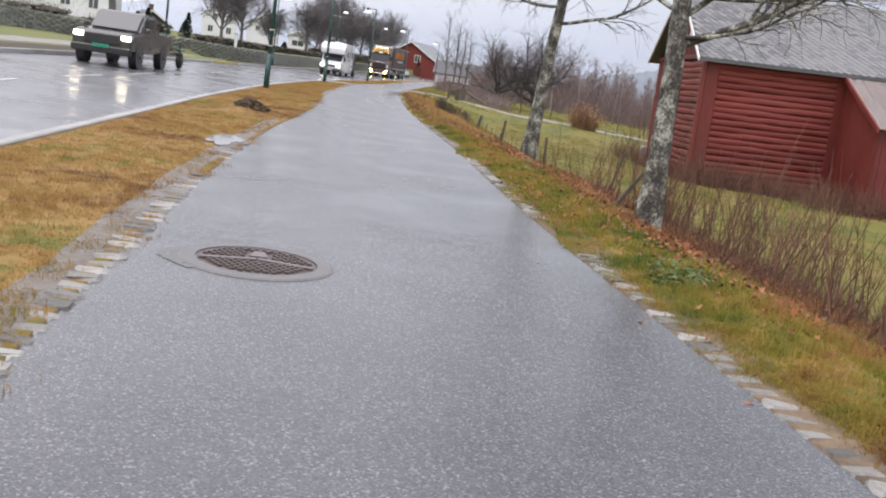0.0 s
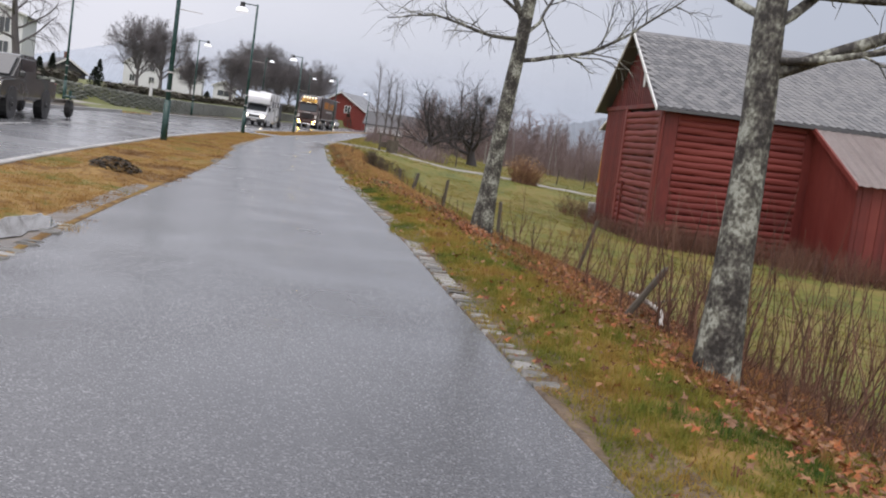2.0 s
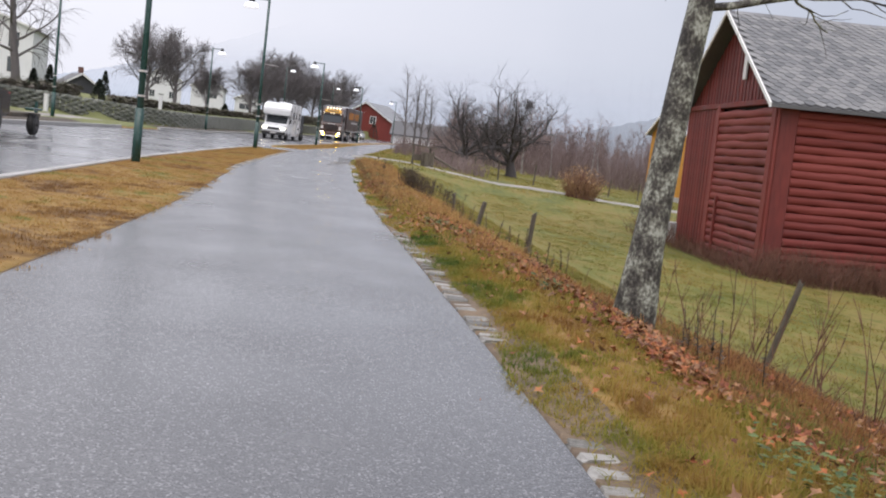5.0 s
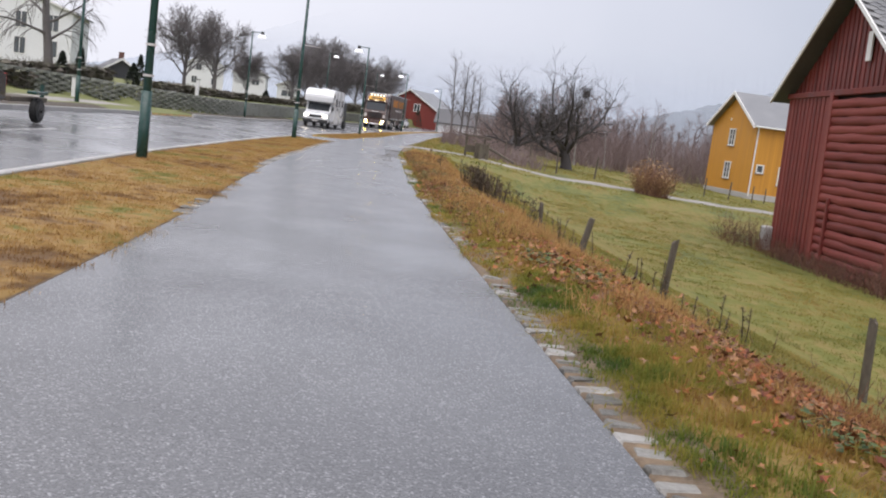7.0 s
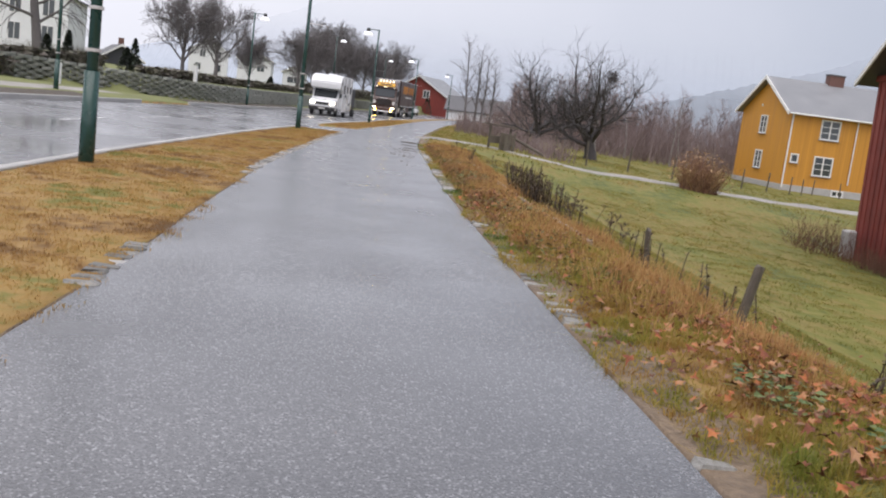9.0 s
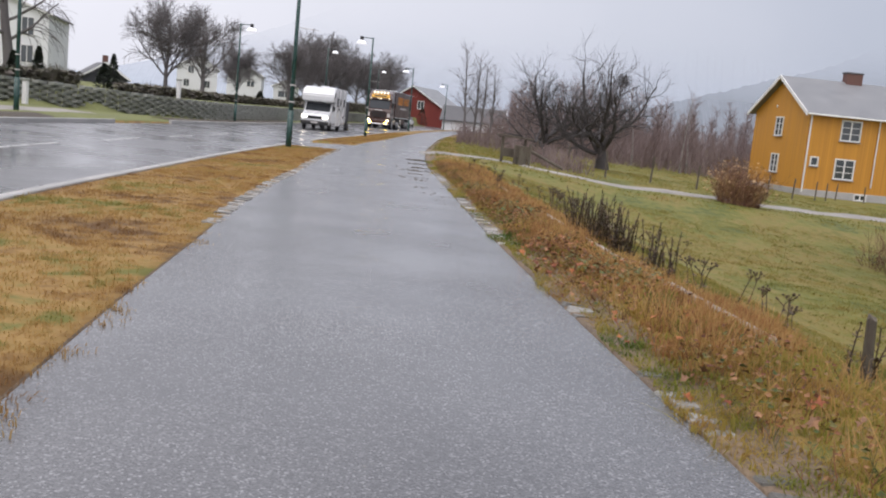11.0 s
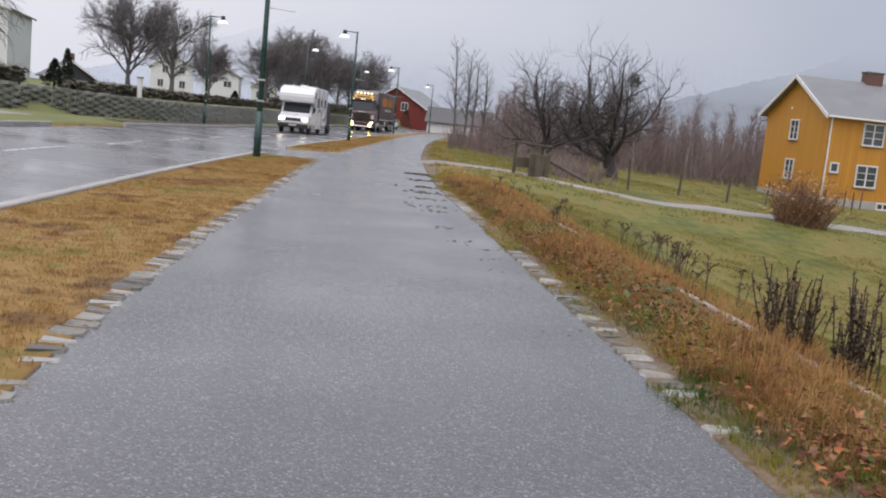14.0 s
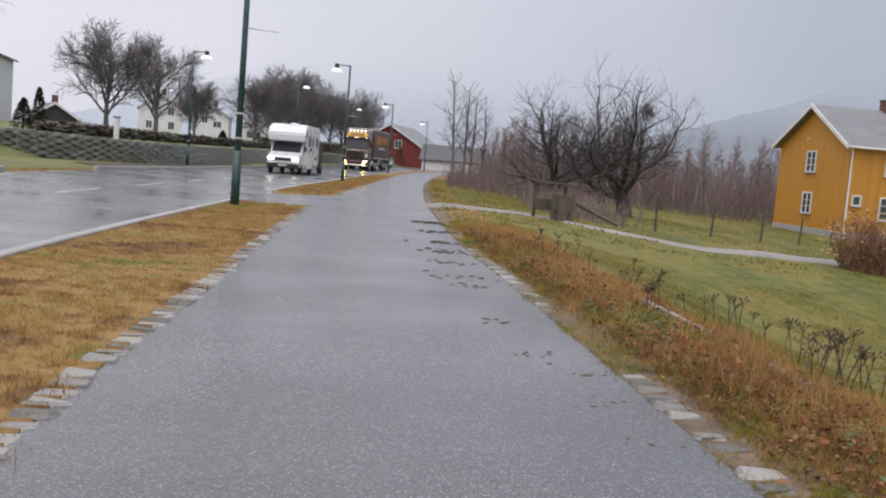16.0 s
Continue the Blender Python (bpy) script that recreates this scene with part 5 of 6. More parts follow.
for x, y, h, r, lx, ly in ((2.2, 12.9, 0.62, 0.032, 30, 5), (3.45, 21.3, 1.1, 0.036, 12, 4), (1.02, 24.5, 0.6, 0.036, 3, 3), (0.36, 26.3, 0.48, 0.042, 10, 0), (1.96, 21.8, 0.6, 0.034, -2, 0), (0.05, 28.6, 0.42, 0.036, -4, 3)):
    fence_post(x, y, h, r, lx, ly, "old fence posts", "weathered leaning wooden fence post in dead grass")
for x, y in ((1.2, 72), (2.5, 68.4), (3.6, 63.4), (5.7, 64.2), (8.5, 67.3), (11.4, 71), (14, 74), (16.4, 77), (19, 80.5), (21.0, 84), (22.8, 87), (25, 87.6), (27.5, 88)):
    fence_post(x, y, 1.15, 0.045, (x * 7) % 5 - 2, 0, "meadow fence posts", "dark slim wooden fence post along the orchard")

stick = thing("birch_branch", None, "white birch branch lying in the brown thicket", "branch")
rg = random.Random(9)
pts, rad = limb(rg, Vector((3.05, 15.9, float(ground_z(3.05, 15.9)) + 0.14)), Vector((-0.1, -1, 0.02)), 3.0, 0.035, 0.022, 9, 0.06, 0.0)
sv, sf = [], []
tube(sv, sf, pts, rad, 7)
mesh_object("wood", sv, sf, surface("birch_bark", [(0.08, 0.07, 0.06), (0.5, 0.47, 0.43), (0.6, 0.57, 0.52)], 6, 20, bump=0.2), stick, True)
part("twig_stub", rod(pts[4], pts[4] + Vector((0.25, -0.1, 0.12)), 0.015, 0.008, 5), BRANCH, stick)

stand = thing("milk_stand", on_ground(-0.7, 56.8, 0, 12), "grey weathered wooden stand with a plank on posts", "stand")
for x, y, h in ((-0.45, 0.2, 0.95), (0.4, 0.25, 0.9), (-0.1, -0.35, 0.7), (0.45, -0.3, 0.75)):
    part("leg", box((0.09, 0.09, h + 0.3), (x, y, h / 2 - 0.15), 0.01), POST, stand)
part("top_plank", box((1.35, 0.3, 0.06), (0, 0.2, 0.97), 0.01, Matrix.Rotation(0.06, 4, "Y")), POST, stand, "grey weathered top plank")
part("side_board", box((0.5, 0.05, 0.45), (0.2, -0.3, 0.45), 0.01, Matrix.Rotation(0.1, 4, "Y")), POST, stand)
part("side_board", box((0.5, 0.05, 0.3), (-0.2, 0.1, 0.4), 0.01), POST, stand)
part("brace", rod((0.5, 0.1, 0.55), (1.7, -0.4, 0.0), 0.06, 0.05, 6), POST, stand)
part("barrel", rod((0.18, -0.15, 0.0), (0.18, -0.15, 0.62), 0.24, 0.21, 12), POST, stand, "grey battered barrel")


def disc(rg, cx, cy, rx, ry):
    a, k = rg.uniform(0, 6.28), math.sqrt(rg.random())
    x, y = cx + rx * k * math.cos(a), cy + ry * k * math.sin(a)
    return x, y, float(ground_z(x, y))


bush = thing("hydrangea_bush", None, "russet leafless bush with tan seed heads in the meadow", "bush")
ragged_twigs("stem_mass", 300, lambda r: disc(r, 6.85, 54.8, 0.75, 0.6), 1.35, 510, BUSH, 0.011, 0.5, bush, 4, (0.4, 1.1))
leaf_clump("seed_mass", 750, lambda r: (lambda p: (p[0], p[1], p[2] + r.uniform(0.35, 1.45) * (1.1 - 0.28 * ((p[0] - 6.85) ** 2 + (p[1] - 54.8) ** 2))))(disc(r, 6.85, 54.8, 1.25, 0.9)), 0.055, 511, surface("tan_seed_heads", [(0.28, 0.15, 0.07), (0.5, 0.34, 0.17)], 3, 9, bump=0, per_island=0.5), bush)

for k, (y0, y1, u0, u1, n, h) in enumerate([(4.5, 8, 1.9, 4.5, 330, 1.15), (8, 11.5, 1.8, 5, 330, 1.2), (11.5, 15, 1.9, 5, 300, 1.2), (15, 19, 2.2, 4.8, 110, 1.0), (19, 23, 2.4, 4.2, 40, 0.8)]):
    top = thing("thicket", None, "reddish-brown leafless saplings and brambles beside the fence", "shrub", "thickets")

    def foot(r, y0=y0, y1=y1, u0=u0, u1=u1):
        y = r.uniform(y0, y1)
        x = float(path_right(y)) + r.uniform(u0, u1)
        return x, y, float(ground_z(x, y))
    ragged_twigs("sapling_mass", n // 3, foot, h, 520 + k, TWIG, 0.0075, 0.13, top, 4, (0.55, 1.2), 0.32)
    ragged_twigs("bramble_mass", n * 3, foot, h * 0.34, 530 + k, TWIG, 0.004, 1.1, top, 3, (0.4, 1.2))
for k, (x0, x1, y0, y1, n) in enumerate([(8.2, 12, 35.0, 36.3, 900), (12, 17, 31.6, 33.0, 700), (11.5, 14.5, 34.0, 36.0, 500), (7.9, 8.8, 36.6, 43.5, 600), (7.2, 8.6, 43.5, 45.5, 160)]):
    top = thing("wall_shrub", None, "brown leafless shrubs at the foot of the barn", "shrub", "wall shrubs")

    def foot(r, b=(x0, x1, y0, y1)):
        x, y = r.uniform(b[0], b[1]), r.uniform(b[2], b[3])
        return x, y, float(ground_z(x, y))
    ragged_twigs("twig_mass", n, foot, 0.95 if k != 3 else 0.6, 540 + k, TWIG, 0.006, 0.4, top, 4, (0.4, 1.2))


def stalk_clump(x, y, n, h, spread, seed):
    """Upright dead stalks set close with withered leaves along them."""
    top = thing("dead_weeds", None, "dark dead flower stalks standing in the verge", "weeds", "dead weeds")
    rg = random.Random(seed)
    sv, sf, lv, lf = [], [], [], []
    for _ in range(n):
        px, py, pz = disc(rg, x, y, spread, spread * 1.3)
        tall = h * rg.uniform(0.55, 1.1)
        pts, rad = limb(rg, Vector((px, py, pz - 0.05)), Vector((rg.gauss(0, 0.1), rg.gauss(0, 0.1), 1)), tall, 0.007, 0.004, 5, 0.05, 0.02)
        tube(sv, sf, pts, rad, 3)
        for k in range(int(tall * 75)):
            t = rg.uniform(0.25, 1.0) * 5
            p = pts[min(int(t), 4)].lerp(pts[min(int(t), 4) + 1], t - min(int(t), 4))
            a, l = rg.uniform(0, 6.28), rg.uniform(0.025, 0.055) * (1.2 - t / 9)
            out, side = Vector((math.cos(a), math.sin(a), rg.uniform(-0.7, 1.0))) * l, Vector((-math.sin(a), math.cos(a), 0)) * l * 0.28
            b = len(lv)
            lv += [p, p + out * 0.5 + side, p + out, p + out * 0.5 - side]
            lf += [(b, b + 1, b + 2), (b, b + 2, b + 3)]
    tagged(mesh_object("stalk_mass", sv, sf, STALK, top), kind="stuff")
    tagged(mesh_object("leaf_mass", lv, lf, STALK, top), kind="stuff")


def umbel_plant(x, y, n, h, spread, seed):
    """Stalks that fork near the top into flat heads of small dark buttons."""
    top = thing("umbel_weeds", None, "dead flower stalks with flat dark seed heads", "weeds", "umbel weeds")
    rg = random.Random(seed)
    sv, sf, hv, hf = [], [], [], []
    for _ in range(n):
        px, py, pz = disc(rg, x, y, spread, spread)
        tall = h * rg.uniform(0.6, 1.1)
        pts, rad = limb(rg, Vector((px, py, pz - 0.05)), Vector((rg.gauss(0, 0.2), rg.gauss(0, 0.2), 1)), tall, 0.006, 0.004, 4, 0.08, 0.02)
        tube(sv, sf, pts, rad, 3)
        for k in range(rg.randint(5, 9)):
            a, out = rg.uniform(0, 6.28), rg.uniform(0.02, 0.075)
            tip = pts[-1] + Vector((math.cos(a) * out, math.sin(a) * out, rg.uniform(0.015, 0.045)))
            tube(sv, sf, [pts[-2].lerp(pts[-1], rg.uniform(0.4, 1.0)), tip], [0.003, 0.002], 3)
            b, r = len(hv), rg.uniform(0.008, 0.014)
            hv += [tip + Vector((r, 0, 0)), tip + Vector((0, r, 0)), tip + Vector((-r, 0, 0)), tip + Vector((0, -r, 0)), tip + Vector((0, 0, r * 0.8)), tip - Vector((0, 0, r))]
            hf += [(b + q, b + (q + 1) % 4, b + e) if e == 4 else (b + (q + 1) % 4, b + q, b + e) for q in range(4) for e in (4, 5)]
        for k in range(5):
            p, a, l = pts[rg.randint(1, 3)], rg.uniform(0, 6.28), rg.uniform(0.04, 0.08)
            out, side = Vector((math.cos(a), math.sin(a), -0.3)) * l, Vector((-math.sin(a), math.cos(a), 0)) * l * 0.2
            b = len(hv)
            hv += [p, p + out * 0.5 + side, p + out, p + out * 0.5 - side]
            hf += [(b, b + 1, b + 2), (b, b + 2, b + 3)]
    tagged(mesh_object("stalk_mass", sv, sf, STALK, top), kind="stuff")
    tagged(mesh_object("head_mass", hv, hf, STALK, top), kind="stuff")


k = 600
for x, y, n, h, s in ((-1.0, 34.4, 24, 0.62, 0.16), (-0.86, 33.75, 24, 0.64, 0.15), (-0.72, 33.0, 26, 0.6, 0.16), (-0.5, 32.1, 20, 0.52, 0.16), (-0.5, 35.6, 14, 0.5, 0.2), (0.3, 26.4, 9, 0.4, 0.35), (0.75, 24.4, 9, 0.42, 0.3), (1.0, 22.6, 7, 0.45, 0.3), (0.1, 28.4, 9, 0.4, 0.3), (1.6, 18.0, 6, 0.6, 0.5)):
    stalk_clump(x, y, n, h, s, k)
    k += 1
for x, y, n, h, s in ((-0.95, 37.2, 7, 0.42, 0.3), (-0.7, 38.6, 9, 0.4, 0.4), (-0.5, 39.7, 10, 0.42, 0.45), (-0.2, 37.4, 8, 0.4, 0.35), (-0.9, 41.4, 7, 0.4, 0.35), (-0.3, 41.0, 6, 0.36, 0.4), (-1.5, 43.6, 7, 0.42, 0.3), (-2.1, 44.9, 7, 0.4, 0.35), (-0.2, 30.9, 7, 0.4, 0.3), (0.05, 30.0, 6, 0.38, 0.3), (0.15, 35.4, 6, 0.36, 0.4), (-1.75, 40.2, 5, 0.36, 0.2)):
    umbel_plant(x, y, n, h, s, k)
    k += 1

def cover_foot(r):
    y = 25 + 23 * r.random() ** 0.8
    x = float(path_right(y)) + 0.22 + abs(r.gauss(0, 0.45))
    return x, y, float(ground_z(x, y))


tagged(ragged_twigs("withered_weeds", 3200, cover_foot, 0.16, 650, GROUNDCOVER, 0.004, 0.9, None, 3, (0.3, 1.2)), "low tangle of withered brown weeds along the path", "weeds", kind="stuff")
def cover_leaf(r):
    while True:
        x, y, z = cover_foot(r)
        d = float(patchy(np.float64(x), np.float64(y), 2.1, 0.7))
        if r.random() < (d - 0.2) * 1.6:
            return x, y, z + r.uniform(0.01, 0.05 + 0.16 * d)


tagged(leaf_clump("withered_leaves", 6000, cover_leaf, 0.016, 651, GROUNDCOVER, tilt_by=0.8), "curled brown leaves in the withered weeds", "leaves", kind="stuff")
nest = thing("bird_nest", pose(6.6, 80.2, 4.6), "dark round twig nest high in an apple tree", "nest")
nest_at = lambda r: (r.gauss(0, 0.2), r.gauss(0, 0.2), r.gauss(0, 0.2))
ragged_twigs("nest_mass", 160, nest_at, 0.45, 652, DARK_BARK, 0.014, 0.9, nest, 2, (0.4, 1.0))

# ---- far woods and hills ----
def far_woods():
    rg = random.Random(77)
    verts, faces = [], []
    for i in range(480):
        y = 108 + 95 * rg.random() ** 1.4
        x = (y - 108) * 0.03 + rg.uniform(1.5, 66)
        if 19 < x < 36 and y < 112:
            continue
        z = float(ground_z(x, y))
        h = rg.uniform(4.6, 7.4) * (0.75 if rg.random() < 0.3 else 1)
        r = 0.035 + h * 0.006
        pts, rad = limb(rg, Vector((x, y, z)), Vector((rg.gauss(0, 0.04), 0, 1)), h, r, 0.012, 5, 0.03, 0.02)
        tube(verts, faces, pts, rad, 4)
        for _ in range(34):
            t = rg.uniform(0.12, 0.98)
            j = min(int(t * 5), 4)
            p = pts[j].lerp(pts[j + 1], t * 5 - j)
            a = rg.uniform(0, 6.28)
            d = Vector((math.cos(a) * 0.6, math.sin(a) * 0.6, 0.9))
            q, s = limb(rg, p, d, h * 0.26 * (1.15 - t * 0.7), 0.022, 0.008, 2, 0.16, 0.02)
            tube(verts, faces, q, s, 3)
            for _ in range(2):
                a = rg.uniform(0, 6.28)
                q2, s2 = limb(rg, q[1], Vector((math.cos(a), math.sin(a), 0.7)), h * 0.11, 0.014, 0.006, 1, 0.1, 0)
                tube(verts, faces, q2, s2, 3)
    ob = mesh_object("birch_wood", verts, faces, BIRCH_TWIG)
    return tagged(ob, "brown misty birch wood behind the orchard", "wood", kind="stuff")


far_woods()


def brush(name, count, x0, x1, y0, y1, h, seed, label):
    def at(r):
        x, y = r.uniform(x0, x1), r.uniform(y0, y1)
        return x, y, float(ground_z(x, y))
    ob = ragged_twigs(name, count, at, h, seed, BIRCH_TWIG, 0.02, 0.35, None, 3, (0.5, 1.1))
    return tagged(ob, label, "undergrowth", kind="stuff")


brush("undergrowth", 4600, 4, 75, 101, 124, 4.3, 700, "brown leafless undergrowth at the wood edge")
brush("undergrowth", 1900, 0, 24, 112, 150, 3.8, 703, "brown leafless undergrowth below the wood")
brush("undergrowth", 420, -3.2, 2.0, 86, 100, 1.5, 701, "brown brushwood beside the cycle path")
brush("undergrowth", 260, -0.2, 3.0, 62, 76, 1.1, 702, "grey brushwood in front of the orchard")
for i, (x, y, h) in enumerate([(9, 103, 6.4), (12.5, 108, 7.0), (16, 104, 6.6), (17, 106, 5.8), (7, 110, 6.2)]):
    tree("birch", 720 + i, on_ground(x, y), h, 0.1, SLENDER, (surface("white_birch_bark", [(0.12, 0.11, 0.1), (0.4, 0.37, 0.35)], 2, 10, bump=0), BIRCH_TWIG), "slim white-stemmed birch at the wood edge", group="birches")


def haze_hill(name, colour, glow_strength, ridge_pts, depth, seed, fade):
    """A wooded ridge far off; painted haze and alpha dissolve it between two heights."""
    # Mist is put into the colour: a blue-grey base that also glows.
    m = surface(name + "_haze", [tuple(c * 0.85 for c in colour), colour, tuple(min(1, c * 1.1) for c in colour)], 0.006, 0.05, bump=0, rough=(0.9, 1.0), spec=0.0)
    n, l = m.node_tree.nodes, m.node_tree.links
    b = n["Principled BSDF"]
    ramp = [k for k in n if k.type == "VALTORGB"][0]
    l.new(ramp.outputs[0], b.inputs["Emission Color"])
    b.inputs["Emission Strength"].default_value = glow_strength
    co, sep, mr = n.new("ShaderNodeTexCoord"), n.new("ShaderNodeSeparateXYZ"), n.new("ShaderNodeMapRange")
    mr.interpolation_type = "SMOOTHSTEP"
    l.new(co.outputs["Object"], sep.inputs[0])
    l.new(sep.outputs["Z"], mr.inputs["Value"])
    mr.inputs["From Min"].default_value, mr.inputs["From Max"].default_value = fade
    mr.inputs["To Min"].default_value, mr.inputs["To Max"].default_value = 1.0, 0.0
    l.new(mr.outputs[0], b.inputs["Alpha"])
    crest = curve(ridge_pts)
    rg = random.Random(seed)
    xs = np.linspace(ridge_pts[0][0], ridge_pts[-1][0], 420)
    verts, faces = [], []
    for x in xs:
        top = max(-30.0, float(crest(x)) + rg.uniform(-1.5, 2.5))
        verts += [(x, depth, -60), (x, depth + 200, top)]
    for i in range(len(xs) - 1):
        faces.append((i * 2, i * 2 + 2, i * 2 + 3, i * 2 + 1))
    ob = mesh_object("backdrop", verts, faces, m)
    return tagged(ob, "far wooded hillside with painted mist", "hill", kind="structure")


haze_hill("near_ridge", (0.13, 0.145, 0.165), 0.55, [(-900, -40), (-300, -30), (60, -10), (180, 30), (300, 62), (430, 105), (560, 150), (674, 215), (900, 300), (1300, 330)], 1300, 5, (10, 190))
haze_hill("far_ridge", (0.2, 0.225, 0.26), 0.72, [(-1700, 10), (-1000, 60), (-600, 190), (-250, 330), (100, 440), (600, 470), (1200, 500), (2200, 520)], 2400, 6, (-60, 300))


# ---- small things on the path ----
cover = thing("manhole_cover", pose(-1.09, 5.45, float(along(5.5)) + 0.006, 0, 0, 8) @ Matrix.Diagonal((1.02, 1.02, 1, 1)), "round cast iron manhole cover with waffle pattern in the asphalt", "manhole cover")
bm = bmesh.new()
prof = [(0.45, -0.05), (0.445, -0.004), (0.43, 0.004), (0.35, 0.006), (0.345, -0.05)]
ring = []
for i in range(48):
    a = 2 * math.pi * i / 48
    ring.append([bm.verts.new((r * math.cos(a), r * math.sin(a), z)) for r, z in prof])
for i in range(48):
    for j in range(len(prof) - 1):
        bm.faces.new((ring[i][j], ring[(i + 1) % 48][j], ring[(i + 1) % 48][j + 1], ring[i][j + 1]))
part("frame", bm, surface("frame_iron", [(0.1, 0.098, 0.1), (0.2, 0.19, 0.19)], 3, 40, rough=(0.3, 0.5), bump=0.3), cover, "pale worn frame ring")
lid = part("lid", rod((0, 0, -0.05), (0, 0, 0.0), 0.34, 0.34, 48), IRON, cover)
stud_me = bpy.data.meshes.new("waffle_stud")
bm = box((0.03, 0.022, 0.012), (0, 0, 0))
bm.to_mesh(stud_me)
bm.free()
stud_me.materials.append(IRON)
WORN_IRON = surface("worn_iron", [(0.13, 0.11, 0.11), (0.21, 0.18, 0.18)], 6, 50, rough=(0.3, 0.5), bump=0.3)
for i in range(-7, 8):
    for j in range(-8, 9):
        x, y = i * 0.046 + (0.023 if j % 2 else 0), j * 0.04
        if x * x + y * y < 0.1 and not (abs(x) < 0.07 and -0.02 < y < 0.21) and not (abs(y + 0.02) < 0.03):
            placed("waffle_stud", stud_me, lid, Matrix.Translation((x, y, 0.006)))
part("centre_plate", profile([(-0.055, 0.06), (0.055, 0.06), (0.03, 0.2), (-0.03, 0.2)], 0.004, 0.014, "z"), WORN_IRON, lid, "worn smooth centre plate")
for a in (195, -15):
    part("spoke", box((0.33, 0.03, 0.012), (0.17 * math.cos(radians(a)), 0.17 * math.sin(radians(a)) + 0.01, 0.008), 0.003, Matrix.Rotation(radians(a), 4, "Z")), WORN_IRON, lid)

WATER = surface("rain_water", [(0.07, 0.065, 0.055), (0.11, 0.1, 0.09)], 2, 10, rough=(0.02, 0.05), bump=0)
rg = random.Random(15)
silt_v = [(-1.42, 5.36, 0.017)] + [(-1.42 + 0.2 * rg.uniform(0.8, 1.15) * math.cos(a * 0.349), 5.36 + 0.28 * rg.uniform(0.8, 1.15) * math.sin(a * 0.349), 0.015) for a in range(18)]
tagged(mesh_object("silt_patch", silt_v, [(0, i + 1, (i + 1) % 18 + 1) for i in range(18)], surface("grey_silt", [(0.09, 0.088, 0.087), (0.15, 0.147, 0.145)], 5, 60, rough=(0.2, 0.35), bump=0.4, bump_scale=90)), "thin grey silt washed over the manhole rim", "silt")
PUDDLES = [(-3.05, 12.2, 0.22, 0.75)]
for n_, (x, y, rx, ry) in enumerate(PUDDLES):
    rg = random.Random(n_)
    vs = [(x, y, float(ground_z(x, y)) + 0.014)]
    for i in range(22):
        a = 2 * math.pi * i / 22
        k = rg.uniform(0.65, 1.15)
        px, py = x + rx * k * math.cos(a) + 0.1 * rx * math.sin(3 * a) - (ry * k * math.sin(a)) * 0.13, y + ry * k * math.sin(a)
        vs.append((px, py, float(ground_z(x, y)) + 0.014))
    ob = mesh_object("puddle", vs, [(0, i + 1, (i + 1) % 22 + 1) for i in range(22)], WATER)
    tagged(ob, "shallow muddy rain puddle at the verge edge", "puddle", "puddles")

heap = thing("soil_heap", None, "small heap of dark bare soil in the verge", "soil")
leaf_clump("clod_mass", 520, lambda r: disc(r, -4.02, 17.85, 0.36, 0.4), 0.035, 801, SOIL, heap)


def clods(name, spots, seed, material, label, size=0.02, per=26):
    rg = random.Random(seed)
    bm = bmesh.new()
    for x, y, s in spots:
        for _ in range(per):
            px, py = x + rg.gauss(0, s), y + rg.gauss(0, s * 0.8)
            k = size * rg.uniform(0.4, 1.3)
            own = bmesh.new()
            bmesh.ops.create_icosphere(own, subdivisions=1, radius=k, matrix=pose(px, py, k * 0.2 + 0.002, 0, 0, rg.uniform(0, 360)) @ Matrix.Diagonal((1.5, 1, 0.5, 1)))
            joined(bm, own)
    ob = part(name, bm, material)
    return tagged(ob, label, "dirt", kind="stuff")


clods("mud_clods", [(-2.76, 36.95, 0.09), (-2.68, 36.3, 0.08), (-2.75, 37.6, 0.06), (-3.3, 41.2, 0.12), (-3.45, 43.2, 0.14), (-3.2, 39.2, 0.07), (-3.55, 46.0, 0.15), (-3.7, 48.2, 0.16), (-3.9, 50.5, 0.16), (-3.3, 42.0, 0.25), (-3.6, 44.6, 0.2), (-3.0, 38.0, 0.1), (-2.45, 34.0, 0.1)], 31, SOIL, "scattered dark mud clods on the asphalt", 0.036, 34)
rgp = random.Random(44)
specks = [(rgp.uniform(float(path_left(y)) + 0.2, float(path_right(y)) - 0.2), y, 0.01) for y in np.arange(1.5, 44, 0.9)]
clods("loose_grit", specks, 32, GRAVEL, "loose pale grit on the wet asphalt", 0.008, 3)
sv, sf = [], []
for x, y, a in ((-3.3, 15.2, 0.4), (-1.2, 17.4, 1.2), (-1.7, 13.6, 0.2), (-1.15, 8.7, 0.9), (-2.4, 21.5, 0.1), (-3.6, 18.9, 1.0), (-0.3, 16.9, 2.2)):
    q, s = limb(rgp, Vector((x, y, 0.012)), Vector((math.cos(a), math.sin(a), 0)), 0.16, 0.006, 0.003, 3, 0.1, 0)
    for p in q:
        p.z = 0.01
    tube(sv, sf, q, s, 4)
tagged(mesh_object("fallen_twigs", sv, sf, STALK), "small dark twigs fallen on the asphalt", "twigs", kind="stuff")


